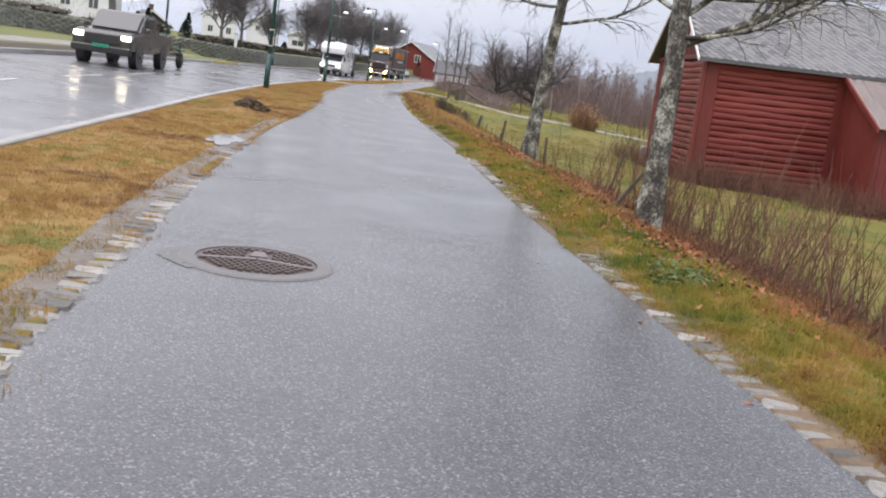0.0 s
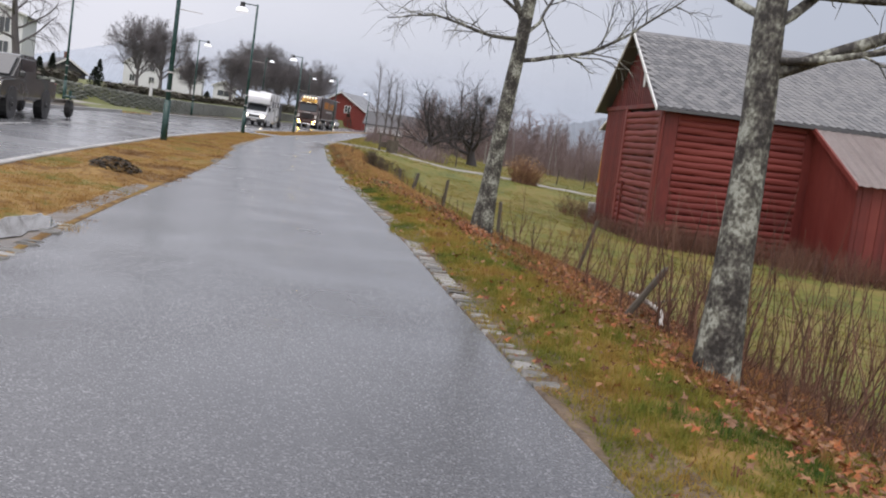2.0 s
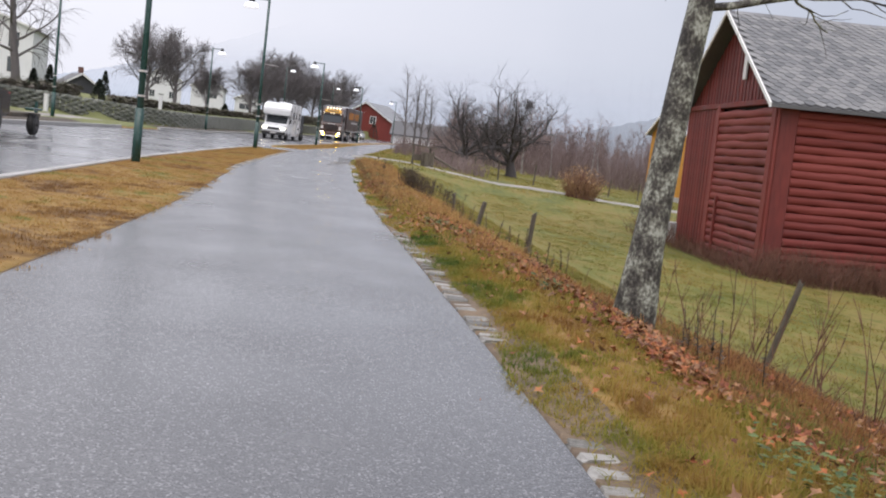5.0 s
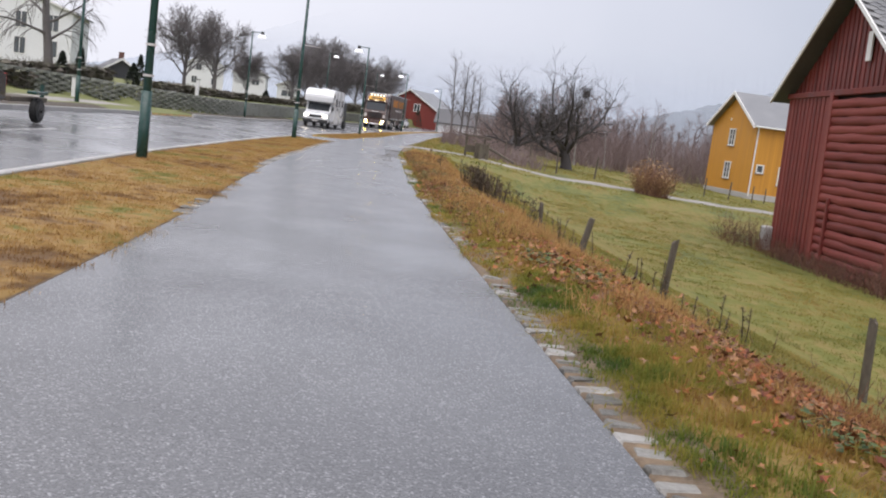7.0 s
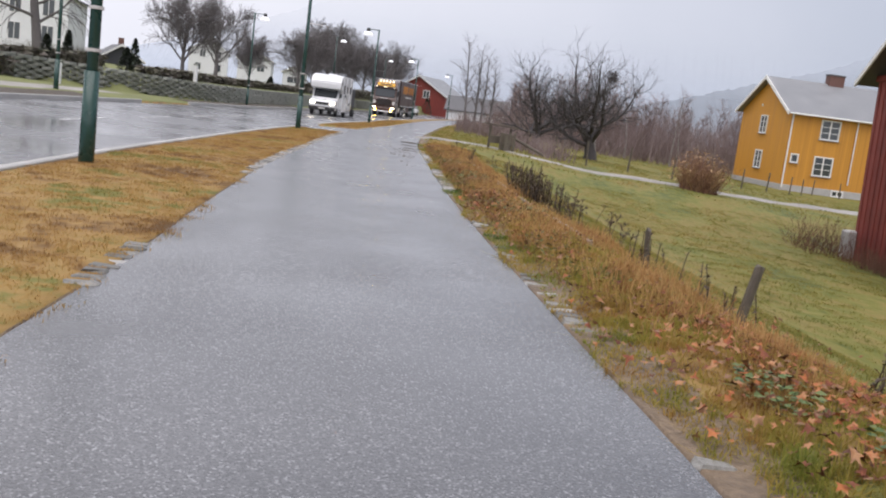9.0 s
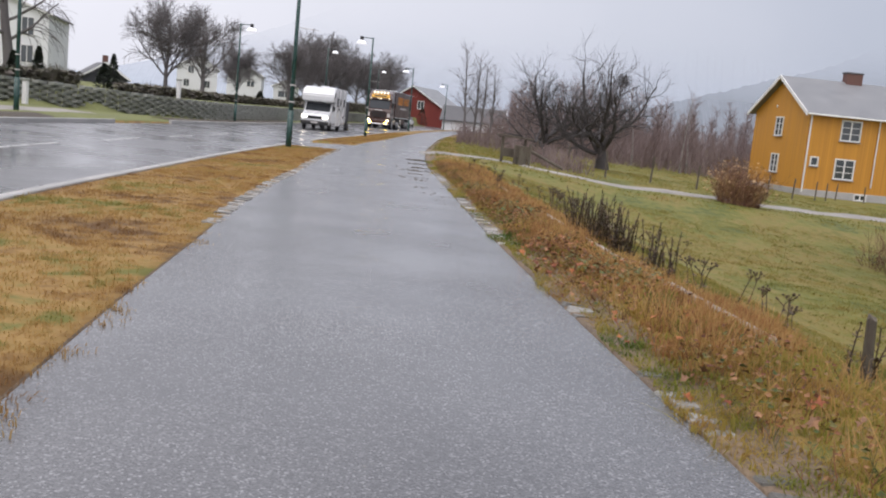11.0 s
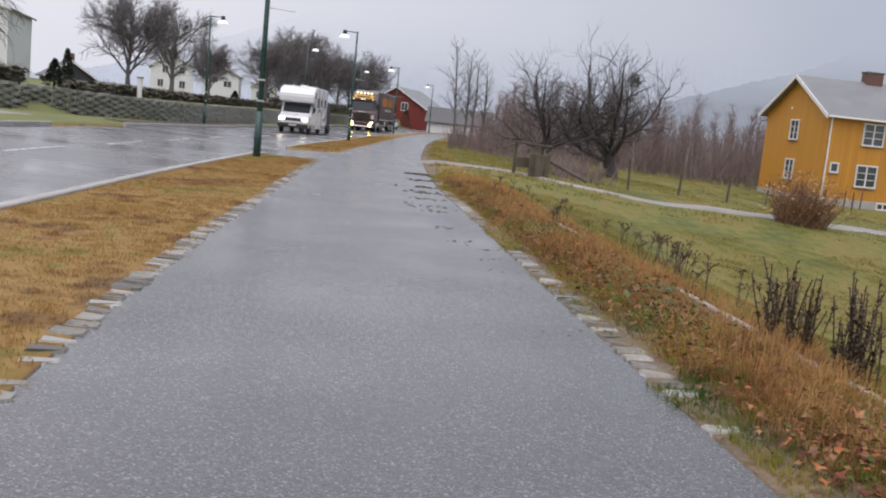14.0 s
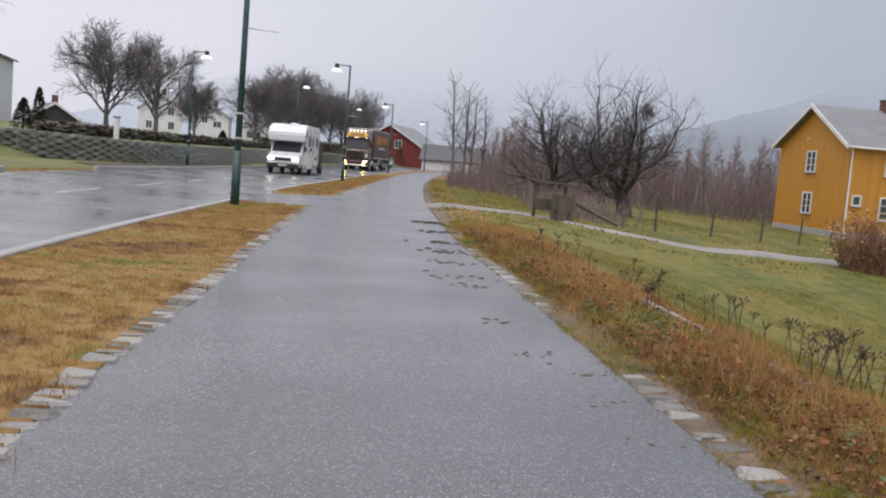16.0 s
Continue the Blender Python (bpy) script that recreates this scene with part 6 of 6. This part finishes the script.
# ---- grass, leaves ----
def blade_sheet(name, v, material):
    """One mesh of many five-cornered blades."""
    k = len(v)
    me = bpy.data.meshes.new(name)
    me.vertices.add(k * 5)
    me.vertices.foreach_set("co", v.ravel())
    loops = (np.arange(k)[:, None] * 5 + np.array([0, 1, 2, 3, 3, 2, 4])[None]).ravel()
    me.loops.add(k * 7)
    me.loops.foreach_set("vertex_index", loops)
    me.polygons.add(k * 2)
    starts = (np.arange(k)[:, None] * 7 + np.array([0, 4])[None]).ravel()
    me.polygons.foreach_set("loop_start", starts)
    me.update(calc_edges=True)
    me.validate()
    me.materials.append(material)
    return new(name, me)


def blades(name, material, count, place, height, width, seed, label, bend=0.5):
    """Single grass blades, bent, as one sheet of stuff."""
    rs = np.random.RandomState(seed)
    x, y, hk = place(rs, count)
    z = ground_z(x, y)
    k = len(x)
    h = height * hk * rs.uniform(0.5, 1.3, k)
    lean = rs.normal(0, bend, k) * h
    la = rs.uniform(0, 2 * np.pi, k)
    a = la + np.pi / 2 + rs.normal(0, 0.35, k)
    w = width * rs.uniform(0.6, 1.4, k) / 2
    dx, dy = np.cos(a) * w, np.sin(a) * w
    v = np.zeros((k, 5, 3))
    v[:, 0] = np.stack([x - dx, y - dy, z - 0.006], 1)
    v[:, 1] = np.stack([x + dx, y + dy, z - 0.006], 1)
    mx, my = x + np.cos(la) * lean * 0.4, y + np.sin(la) * lean * 0.4
    v[:, 2] = np.stack([mx + dx * 0.8, my + dy * 0.8, z + h * 0.6], 1)
    v[:, 3] = np.stack([mx - dx * 0.8, my - dy * 0.8, z + h * 0.6], 1)
    v[:, 4] = np.stack([x + np.cos(la) * lean, y + np.sin(la) * lean, z + h], 1)
    return tagged(blade_sheet(name, v, material), label, "grass", kind="stuff")


def tufts(name, material, count, place, height, seed, label, per=22, width=0.006, foot=0.035, sweep=0.5):
    """Grass in tufts: blades that leave one foot, arch out and lean one way together."""
    rs = np.random.RandomState(seed)
    cx, cy, hk = place(rs, count)
    k0 = len(cx)
    way, force = rs.uniform(0, 2 * np.pi, k0), sweep * rs.random_sample(k0)
    grown = rs.uniform(0.55, 1.35, k0) * hk
    own = np.repeat(np.arange(k0), per)
    k = len(own)
    x, y = cx[own] + rs.normal(0, foot, k), cy[own] + rs.normal(0, foot, k)
    z = ground_z(x, y)
    h = height * grown[own] * rs.uniform(0.5, 1.25, k)
    la = rs.uniform(0, 2 * np.pi, k)
    out = rs.uniform(0.2, 1.0, k)
    ox, oy = np.cos(la) * out + np.cos(way[own]) * force[own] * 1.6, np.sin(la) * out + np.sin(way[own]) * force[own] * 1.6
    reach = np.hypot(ox, oy)
    a = np.arctan2(oy, ox) + np.pi / 2
    w = width * rs.uniform(0.6, 1.4, k) / 2
    dx, dy = np.cos(a) * w, np.sin(a) * w
    rise = np.clip(1.0 - 0.42 * reach, 0.12, 1.0)
    v = np.zeros((k, 5, 3))
    v[:, 0] = np.stack([x - dx, y - dy, z - 0.006], 1)
    v[:, 1] = np.stack([x + dx, y + dy, z - 0.006], 1)
    mx, my = x + ox * h * 0.35, y + oy * h * 0.35
    v[:, 2] = np.stack([mx + dx * 0.8, my + dy * 0.8, z + h * (0.35 + 0.35 * rise)], 1)
    v[:, 3] = np.stack([mx - dx * 0.8, my - dy * 0.8, z + h * (0.35 + 0.35 * rise)], 1)
    v[:, 4] = np.stack([x + ox * h, y + oy * h, z + h * rise * 0.9], 1)
    return tagged(blade_sheet(name, v, material), label, "grass", kind="stuff")


def verge_left(rs, n):
    y = 2 + 58 * rs.random_sample(n) ** 1.25
    t = rs.random_sample(n)
    k, a = kerb_line(y) + 0.16, path_left(y) - np.where(y > 31, 0.12, 0.03) + 0.08 * np.sin(y * 2.1) * np.sin(y * 0.7) + 0.05 * np.sin(y * 7.3) + 0.06 * rs.random_sample(n)
    x = k + (a - k) * t
    keep = ~((y > 53.2) & (y < 60.3)) & (np.hypot((x + 4.1) / 0.5, (y - 18) / 0.6) > 0.8) & ~((a - x < 0.18) & (y < 17) & (np.sin(y * 1.9) > -0.4))
    for px, py, rx, ry in PUDDLES:
        keep &= np.hypot((x - px + (y - py) * 0.13) / (rx * 1.25), (y - py) / (ry * 1.25)) > 1
    hk = 0.6 + 0.9 * patchy(x, y, 1.3)
    return x[keep], y[keep], hk[keep]


def island(rs, n):
    y = 60.3 + 45 * rs.random_sample(n)
    k, a = kerb_line(y) + 0.2, path_left(y) - 0.15
    return k + (a - k) * rs.random_sample(n), y, np.ones(n)


def verge_right(rs, n):
    y = 1.5 + 50 * rs.random_sample(n) ** 1.2
    u = 0.03 + 1.95 * rs.random_sample(n) ** 1.25
    u = np.where(u < 0.4, u + 0.07 * np.sin(y * 3.1) * np.sin(y * 0.9), u)
    u = np.where((u < 0.22) & (np.sin(y * 0.83 + 1) < 0.75) & ((y < 26) | (y > 33)) & (rs.random_sample(n) < 0.75 - 0.35 * np.sin(y * 1.3)), u + 0.2, u)
    x = path_right(y) + u
    return x, y, 0.6 + 0.9 * patchy(x, y, 1.7, 1.0)


def tall_right(rs, n):
    y = 21 + 29 * rs.random_sample(n)
    u = 0.4 + 1.3 * rs.random_sample(n)
    x = path_right(y) + u
    d = patchy(x, y, 1.1, 2.0)
    keep = rs.random_sample(n) < (d - 0.3) * 2
    return x[keep], y[keep], (0.4 + d)[keep]


def tuft_right(rs, n):
    x, y, hk = verge_right(rs, n)
    u = x - path_right(y)
    keep = (u > 0.12) & (rs.random_sample(len(x)) < 1 - 0.6 * ease(25, 31, y))
    return x[keep], y[keep], (hk * np.where(u < 0.4, 0.6, 1.0))[keep]


def tuft_dry(rs, n):
    y = 17 + 33 * rs.random_sample(n)
    u = 0.25 + 1.5 * rs.random_sample(n)
    x = path_right(y) + u
    d = patchy(x, y, 1.9, 2.0)
    keep = rs.random_sample(n) < (d - 0.25) * 2 * np.where(u > 0.85, ease(17, 23, y), ease(24, 30, y))
    return x[keep], y[keep], ((0.45 + d) * np.where(u < 0.45, 0.6, 1.0))[keep]


def withered(rs, n):
    y = 2.5 + 18 * rs.random_sample(n)
    u = 1.15 + 3.4 * rs.random_sample(n) ** 1.2
    x = path_right(y) + u
    d = patchy(x, y, 1.4, 4.0) + 0.25
    keep = rs.random_sample(n) < d
    return x[keep], y[keep], (0.5 + d)[keep]


def meadow(rs, n):
    y = 4 + 46 * rs.random_sample(n) ** 1.1
    u = 1.8 + 12 * rs.random_sample(n) ** 1.5
    x = path_right(y) + u
    keep = ~((x > 8.9) & (x < 22) & (y > 36.4) & (y < 44.5)) & (patchy(x, y, 0.9, 3.0) > 0.2)
    for (ax, ay), (bx, by) in zip(GRAVEL_LINE, GRAVEL_LINE[1:]):
        t = np.clip(((x - ax) * (bx - ax) + (y - ay) * (by - ay)) / ((bx - ax) ** 2 + (by - ay) ** 2), 0, 1)
        keep &= np.hypot(x - ax - t * (bx - ax), y - ay - t * (by - ay)) > (0.6 if bx < 4 else 1.2)
    return x[keep], y[keep], (0.7 + 0.6 * patchy(x, y, 0.8, 0.5))[keep]


def orchard_grass(rs, n):
    y = 52 + 55 * rs.random_sample(n)
    x = path_right(y) + 0.3 + 28 * rs.random_sample(n) ** 1.3
    keep = np.ones(n, bool)
    for (ax, ay), (bx, by) in zip(GRAVEL_LINE, GRAVEL_LINE[1:]):
        t = np.clip(((x - ax) * (bx - ax) + (y - ay) * (by - ay)) / ((bx - ax) ** 2 + (by - ay) ** 2), 0, 1)
        keep &= np.hypot(x - ax - t * (bx - ax), y - ay - t * (by - ay)) > (0.6 if bx < 4 else 1.2)
    return x[keep], y[keep], (0.6 + 0.8 * patchy(x, y, 0.5, 0.5))[keep]


tufts("verge_grass", STRAW, 13000, verge_left, 0.03, 900, "short yellowed autumn grass on the roadside verge", 18, 0.005, 0.05, 1.2)
blades("verge_grass", STRAW, 12000, island, 0.03, 0.03, 901, "short yellowed grass on the verge island", 1.6)
blades("verge_grass", GREEN, 150000, verge_right, 0.028, 0.006, 902, "green and straw coloured grass beside the path", 2.2)
tufts("grass_tufts", GREEN, 5600, tuft_right, 0.085, 907, "tousled green and yellow grass tufts beside the path", 26, 0.005, 0.04, 0.7)
tufts("dry_tufts", PALE_STRAW, 2600, tuft_dry, 0.15, 909, "pale straw coloured grass tufts along the path", 24, 0.0045, 0.04, 0.9)
tufts("dry_tufts", BRACKEN, 4200, tuft_dry, 0.11, 908, "orange-brown withered grass tufts along the path", 24, 0.0045, 0.04, 0.8)
tufts("withered_grass", BRACKEN, 5200, withered, 0.085, 906, "brown matted withered grass under the thicket", 20, 0.006, 0.07, 1.0)
blades("tall_grass", PALE_STRAW, 14000, tall_right, 0.17, 0.005, 903, "tall withered straw grass along the path", 0.9)
tufts("meadow_grass", LAWN, 14000, meadow, 0.045, 904, "wet green and yellow meadow grass", 18, 0.009, 0.09, 1.2)
tufts("orchard_grass", LAWN, 7000, orchard_grass, 0.07, 905, "rough green grass in the orchard", 9, 0.025, 0.16, 1.2)


def leaf_place(spots):
    total = sum(s[4] for s in spots)

    def at(r):
        k = r.uniform(0, total)
        for x, y, rx, ry, w in spots:
            k -= w
            if k <= 0:
                break
        px, py = x + r.gauss(0, rx), y + r.gauss(0, ry)
        while px < float(path_right(py)) + 0.05:
            px, py = x + r.gauss(0, rx), y + r.gauss(0, ry)
        return px, py, float(ground_z(px, py)) + r.uniform(0.02, 0.1)
    return at


litter = leaf_clump("leaf_litter", 7500, leaf_place([(2.55, 13.6, 0.5, 1.5, 1.6), (2.8, 16.2, 0.5, 1.0, 0.9), (0.15, 22.2, 0.4, 0.6, 0.7), (0.9, 10.5, 0.4, 1.5, 0.35), (2.1, 9.2, 0.28, 0.9, 1.0), (2.2, 6.5, 0.3, 1.4, 0.15), (1.12, 17.2, 0.15, 0.9, 2.0), (0.8, 19.6, 0.15, 1.1, 1.7), (2.3, 8.4, 0.45, 1.6, 1.0), (2.7, 11.2, 0.6, 1.4, 1.3), (0.35, 20.8, 0.25, 1.3, 1.1), (0.75, 15.2, 0.45, 1.8, 0.35), (1.75, 13.5, 0.3, 1.5, 0.8), (-0.15, 23.9, 0.45, 1.0, 1.6), (0.3, 25.4, 0.5, 1.2, 0.5), (-1.0, 29.5, 0.3, 3.0, 0.35), (-1.6, 33.5, 0.2, 2.5, 0.4), (-1.9, 36.5, 0.2, 2.0, 0.3), (-1.6, 31.2, 0.25, 0.9, 0.5)]), 0.036, 950, LEAF, None, True, 0.5)
tagged(litter, "wet orange-brown fallen leaves along the verge", "leaves", kind="stuff")
path_leaves = leaf_clump("stray_leaves", 26, lambda r: (lambda y: (float(path_right(y)) - abs(r.gauss(0, 0.25)), y, 0.012))(r.uniform(4, 40)), 0.04, 951, LEAF, None, True, 0.1)
tagged(path_leaves, "stray wet leaves on the asphalt edge", "leaves", kind="stuff")
for i, (x, y, rx, ry, n_) in enumerate([(-0.35, 23.3, 0.22, 0.3, 170), (-0.05, 22.6, 0.16, 0.25, 110), (0.6, 18.9, 0.2, 0.3, 120), (-1.2, 30.6, 0.4, 0.6, 260), (1.68, 6.6, 0.25, 0.35, 220), (1.05, 14.6, 0.25, 0.4, 150), (-1.75, 35.2, 0.3, 1.2, 300), (-2.2, 39.5, 0.3, 1.2, 240)]):
    top = tagged(leaf_clump("weed_patch", n_, lambda r, b=(x, y, rx, ry): (lambda p: (p[0], p[1], p[2] + r.uniform(0.02, 0.12)))(disc(r, *b)), 0.022, 960 + i, WEED_GREEN), "low green weeds among fallen leaves", "weeds", "weed patches")

# ---- pieces: logs, boards, slates, kerbs, setts, wall stones ----
rows_of_logs = 20
for i in range(rows_of_logs):
    z = 0.2 + i * (BE - 0.3) / rows_of_logs
    placed("log", LOGS[i % 6], BARN, Matrix.Translation((0.5, -0.03, z)) @ Matrix.Diagonal((4.55, 1, 1, 1)))
    tilt = Matrix.Rotation(radians(rng.uniform(-0.5, 0.5)), 4, "X")
    placed("log", LOGS[(i + 3) % 6], BARN, Matrix.Translation((-0.01, 4.62, z + 0.02)) @ tilt @ Matrix.Rotation(radians(-90), 4, "Z") @ Matrix.Diagonal((4.3, 1, 1.02, 1)))


def board_mesh(z0, z1a, z1b, w):
    me = bpy.data.meshes.new("board")
    bm = profile([(0, z0), (w, z0), (w, z1b), (0, z1a)], -0.035, 0.0, "x")
    bm.to_mesh(me)
    bm.free()
    me.materials.append(RED_BOARD)
    return me


plain_board = board_mesh(0.05, BE - 0.1, BE - 0.1, 0.135)
for i in range(22):
    placed("board", plain_board, BARN, Matrix.Translation((0.02 - (0.02 if i % 2 else 0), 4.85 + i * 0.142, 0)))
w = 0.14
for i in range(int(BY / w)):
    ya, yb = i * w, (i + 1) * w - 0.008
    za, zb = (BE + (BR - BE - 0.15) * (1 - abs(v - BY / 2) / (BY / 2)) for v in (ya, yb))
    placed("board", board_mesh(BE - 0.02, za, zb, w - 0.008), BARN, Matrix.Translation((0.1 - (0.022 if i % 2 else 0), ya, 0)))
side_board = board_mesh(0.02, 3.0, 3.0, 0.16)
for i in range(36):
    placed("board", side_board, BARN, Matrix.Translation((5.38 + i * 0.165, -3.5 - (0.015 if i % 2 else 0), 0)) @ Matrix.Rotation(radians(-90), 4, "Z") @ Matrix.Diagonal((-1, 1, 1, 1)))

slate_pts = [(-0.15, 0.32), (0.15, 0.32), (0.15, 0.12), (0.0, 0.0), (-0.15, 0.12)]


def slate_verts(x, s, tilt):
    """One slate: x along the roof, s up the slope, a little proud at its foot."""
    ang = math.atan(pitch)
    c, sn = math.cos(ang), math.sin(ang)
    y0, z0 = -0.44, BE + 0.08 - pitch * 0.44 + 0.08
    out = []
    for lift in (0.0, 0.012):
        for u, v in slate_pts:
            d = s + v
            h = lift + 0.02 * (1 - v / 0.32) + tilt * u
            out.append((x + u, y0 + d * c - h * sn, z0 + d * sn + h * c))
    return out


slate_faces = [(5, 6, 7, 8, 9), (0, 5, 9, 4), (4, 9, 8, 3), (3, 8, 7, 2), (2, 7, 6, 1)]
sv, sf, near_slates = [], [], 0
length_up = math.hypot(BY / 2 + 0.44, (BY / 2 + 0.44) * pitch)
r_ = 0
s = 0.0
while s < length_up - 0.2:
    cols = int((BX + 0.84) / 0.305)
    for c in range(cols):
        x = -0.27 + c * 0.305 + (0.15 if r_ % 2 else 0)
        if x > BX + 0.3:
            continue
        vs = slate_verts(x, s, rng.uniform(-0.02, 0.02))
        if near_slates < 290 and c < 12:
            mesh_object("slate", vs, slate_faces, SLATE, BARN)
            near_slates += 1
        else:
            b0 = len(sv)
            sv += vs
            sf += [tuple(b0 + i for i in f) for f in slate_faces]
    s += 0.2
    r_ += 1
tagged(mesh_object("slate_rest", sv, sf, SLATE, BARN), kind="stuff")

tones = []
for k in range(5):
    bm = box((0.17, 0.1, 0.1), (0, 0, 0), 0.02)
    rg = random.Random(k)
    for v in bm.verts:
        v.co += Vector((rg.uniform(-0.012, 0.012), rg.uniform(-0.012, 0.012), rg.uniform(-0.006, 0.006)))
    me = bpy.data.meshes.new("sett")
    bm.to_mesh(me)
    bm.free()
    me.materials.append(GRANITE)
    tones.append(me)


def sett_row(line, offset, side, y0, y1, step, label, hidden):
    top = thing("sett_edging", None, label, "edging", "sett edgings", "structure")
    rg = random.Random(side + 5)
    y, n_ = y0, 0
    while y < y1 and n_ < 299:
        if not hidden(y, rg):
            d = float(line(y + 0.5)) - float(line(y - 0.5))
            x = float(line(y)) + offset + rg.uniform(-0.012, 0.012)
            placed("sett", tones[rg.randrange(5)], top, pose(x, y, float(along(y)) - 0.038 + rg.uniform(-0.008, 0.006), rg.uniform(-2, 2), rg.uniform(-2, 2), -math.degrees(math.atan(d)) + rg.uniform(-2.5, 2.5)) @ Matrix.Diagonal((rg.uniform(0.9, 1.25), step / 0.118 * rg.uniform(0.7, 1.0), 1, 1)))
            n_ += 1
        y += step
    return top


sett_row(path_left, -0.05, 0, 3.0, 53, 0.17, "pale granite setts edging the path against the verge", lambda y, r: (8.5 < y < 13 and r.random() < 0.7) or (13 <= y < 31.6 and not 24.0 < y < 25.5) or (32 <= y < 53 and r.random() < 0.05))
sett_row(path_right, 0.09, 1, 2.6, 47, 0.17, "worn granite setts edging the path below the fence", lambda y, r: (math.sin(y * 0.83 + 1) > 0.75) or (26 < y < 33 and r.random() < 0.6) or r.random() < 0.06)

kerb_me = bpy.data.meshes.new("kerb_stone")
bm = box((0.13, 0.97, 0.3), (0, 0, 0), 0.015)
bm.to_mesh(kerb_me)
bm.free()
kerb_me.materials.append(CONCRETE)
for line_name, off, y0, y1, lift, skip in (("kerb", 0.065, 2, 140, 0.035, lambda y: 53.2 < y < 60.2), ("far_kerb", -ROAD_W - 0.07, 8, 140, 0.14, lambda y: 58 < y < 67)):
    top = thing("kerb", None, "pale wet concrete kerb along the road", "kerb", "kerbs", "structure")
    for y in np.arange(y0, y1, 1.0):
        if skip(y):
            continue
        d = float(kerb_line(y + 0.5)) - float(kerb_line(y - 0.5))
        placed("kerb_stone", kerb_me, top, pose(float(kerb_line(y)) + off, y, float(along(y)) + lift - 0.15, 0, 0, -math.degrees(math.atan(d))) @ Matrix.Diagonal((1, 1.02, 1, 1)))

plank_me = bpy.data.meshes.new("plank")
bm = box((0.055, 1.95, 0.16), (0, 0, 0), 0.01)
bm.to_mesh(plank_me)
bm.free()
plank_me.materials.append(surface("grey_plank", [(0.16, 0.13, 0.1), (0.32, 0.28, 0.24), (0.42, 0.38, 0.34)], 2, 20, bump=0.4, per_object=0.3))
edging = thing("timber_edging", None, "weathered timber edging board along the verge", "edging", kind="structure")
for y in (29.6, 31.55, 33.5, 35.45, 38.3, 40.25):
    d = float(path_right(y + 1)) - float(path_right(y - 1))
    x = float(path_right(y)) + 1.16
    placed("plank", plank_me, edging, pose(x, y, float(ground_z(x, y)) - 0.03 + 0.015 * math.sin(y * 1.3), 0, 0, -math.degrees(math.atan(d / 2))))

stones = []
for k in range(5):
    bm = box((0.3, 0.975, 0.142), (0, 0, 0), 0.014)
    rg = random.Random(50 + k)
    for v in bm.verts:
        v.co += Vector((rg.uniform(-0.025, 0.025), rg.uniform(-0.03, 0.03), rg.uniform(-0.006, 0.006)))
    me = bpy.data.meshes.new("wall_stone")
    bm.to_mesh(me)
    bm.free()
    me.materials.append(STONE)
    stones.append(me)
n_ = 0
rest_v, rest_f = [], []
rg = random.Random(8)
for c in range(8):
    y = 30.0 + 0.45 * (c % 2)
    while y < 172:
        x = far(float(wall_gap(y)))(y)
        d = float(kerb_line(y + 0.5)) - float(kerb_line(y - 0.5))
        m = pose(x + rg.uniform(-0.03, 0.03), y, float(along(y)) + 0.2 + 0.3 * (1 - float(ease(50, 80, y))) + c * 0.138, 0, 0, -math.degrees(math.atan(d))) @ Matrix.Diagonal((1, 1.02, 1, 1))
        if 50 < y < 86 and n_ < 290:
            placed("wall_stone", stones[rg.randrange(5)], wall_top, m)
            n_ += 1
        else:
            b0 = len(rest_v)
            src = stones[rg.randrange(5)]
            rest_v += [m @ v.co for v in src.vertices]
            rest_f += [tuple(b0 + i for i in p.vertices) for p in src.polygons]
        y += 0.98
tagged(mesh_object("wall_rest", rest_v, rest_f, STONE, wall_top), kind="stuff")

dash_me = bpy.data.meshes.new("lane_dash")
bm = box((0.11, 3.0, 0.006))
bm.to_mesh(dash_me)
bm.free()
dash_me.materials.append(surface("road_paint", [(0.42, 0.42, 0.41), (0.66, 0.66, 0.65)], 3, 30, rough=(0.2, 0.4), bump=0.2))
for i, y in enumerate(np.arange(5, 140, 6.0)):
    d = (float(kerb_line(y + 1)) - float(kerb_line(y - 1))) / 2
    ob = new("lane_dash", dash_me)
    ob.matrix_world = pose(float(kerb_line(y)) - 3.25, y, float(along(y)) - 0.09 + 0.08 * 3.25 / ROAD_W + 0.006, 0, 0, -math.degrees(math.atan(d)))
    tagged(ob, "worn white centre line dash on the wet road", "road marking", "centre line dashes")
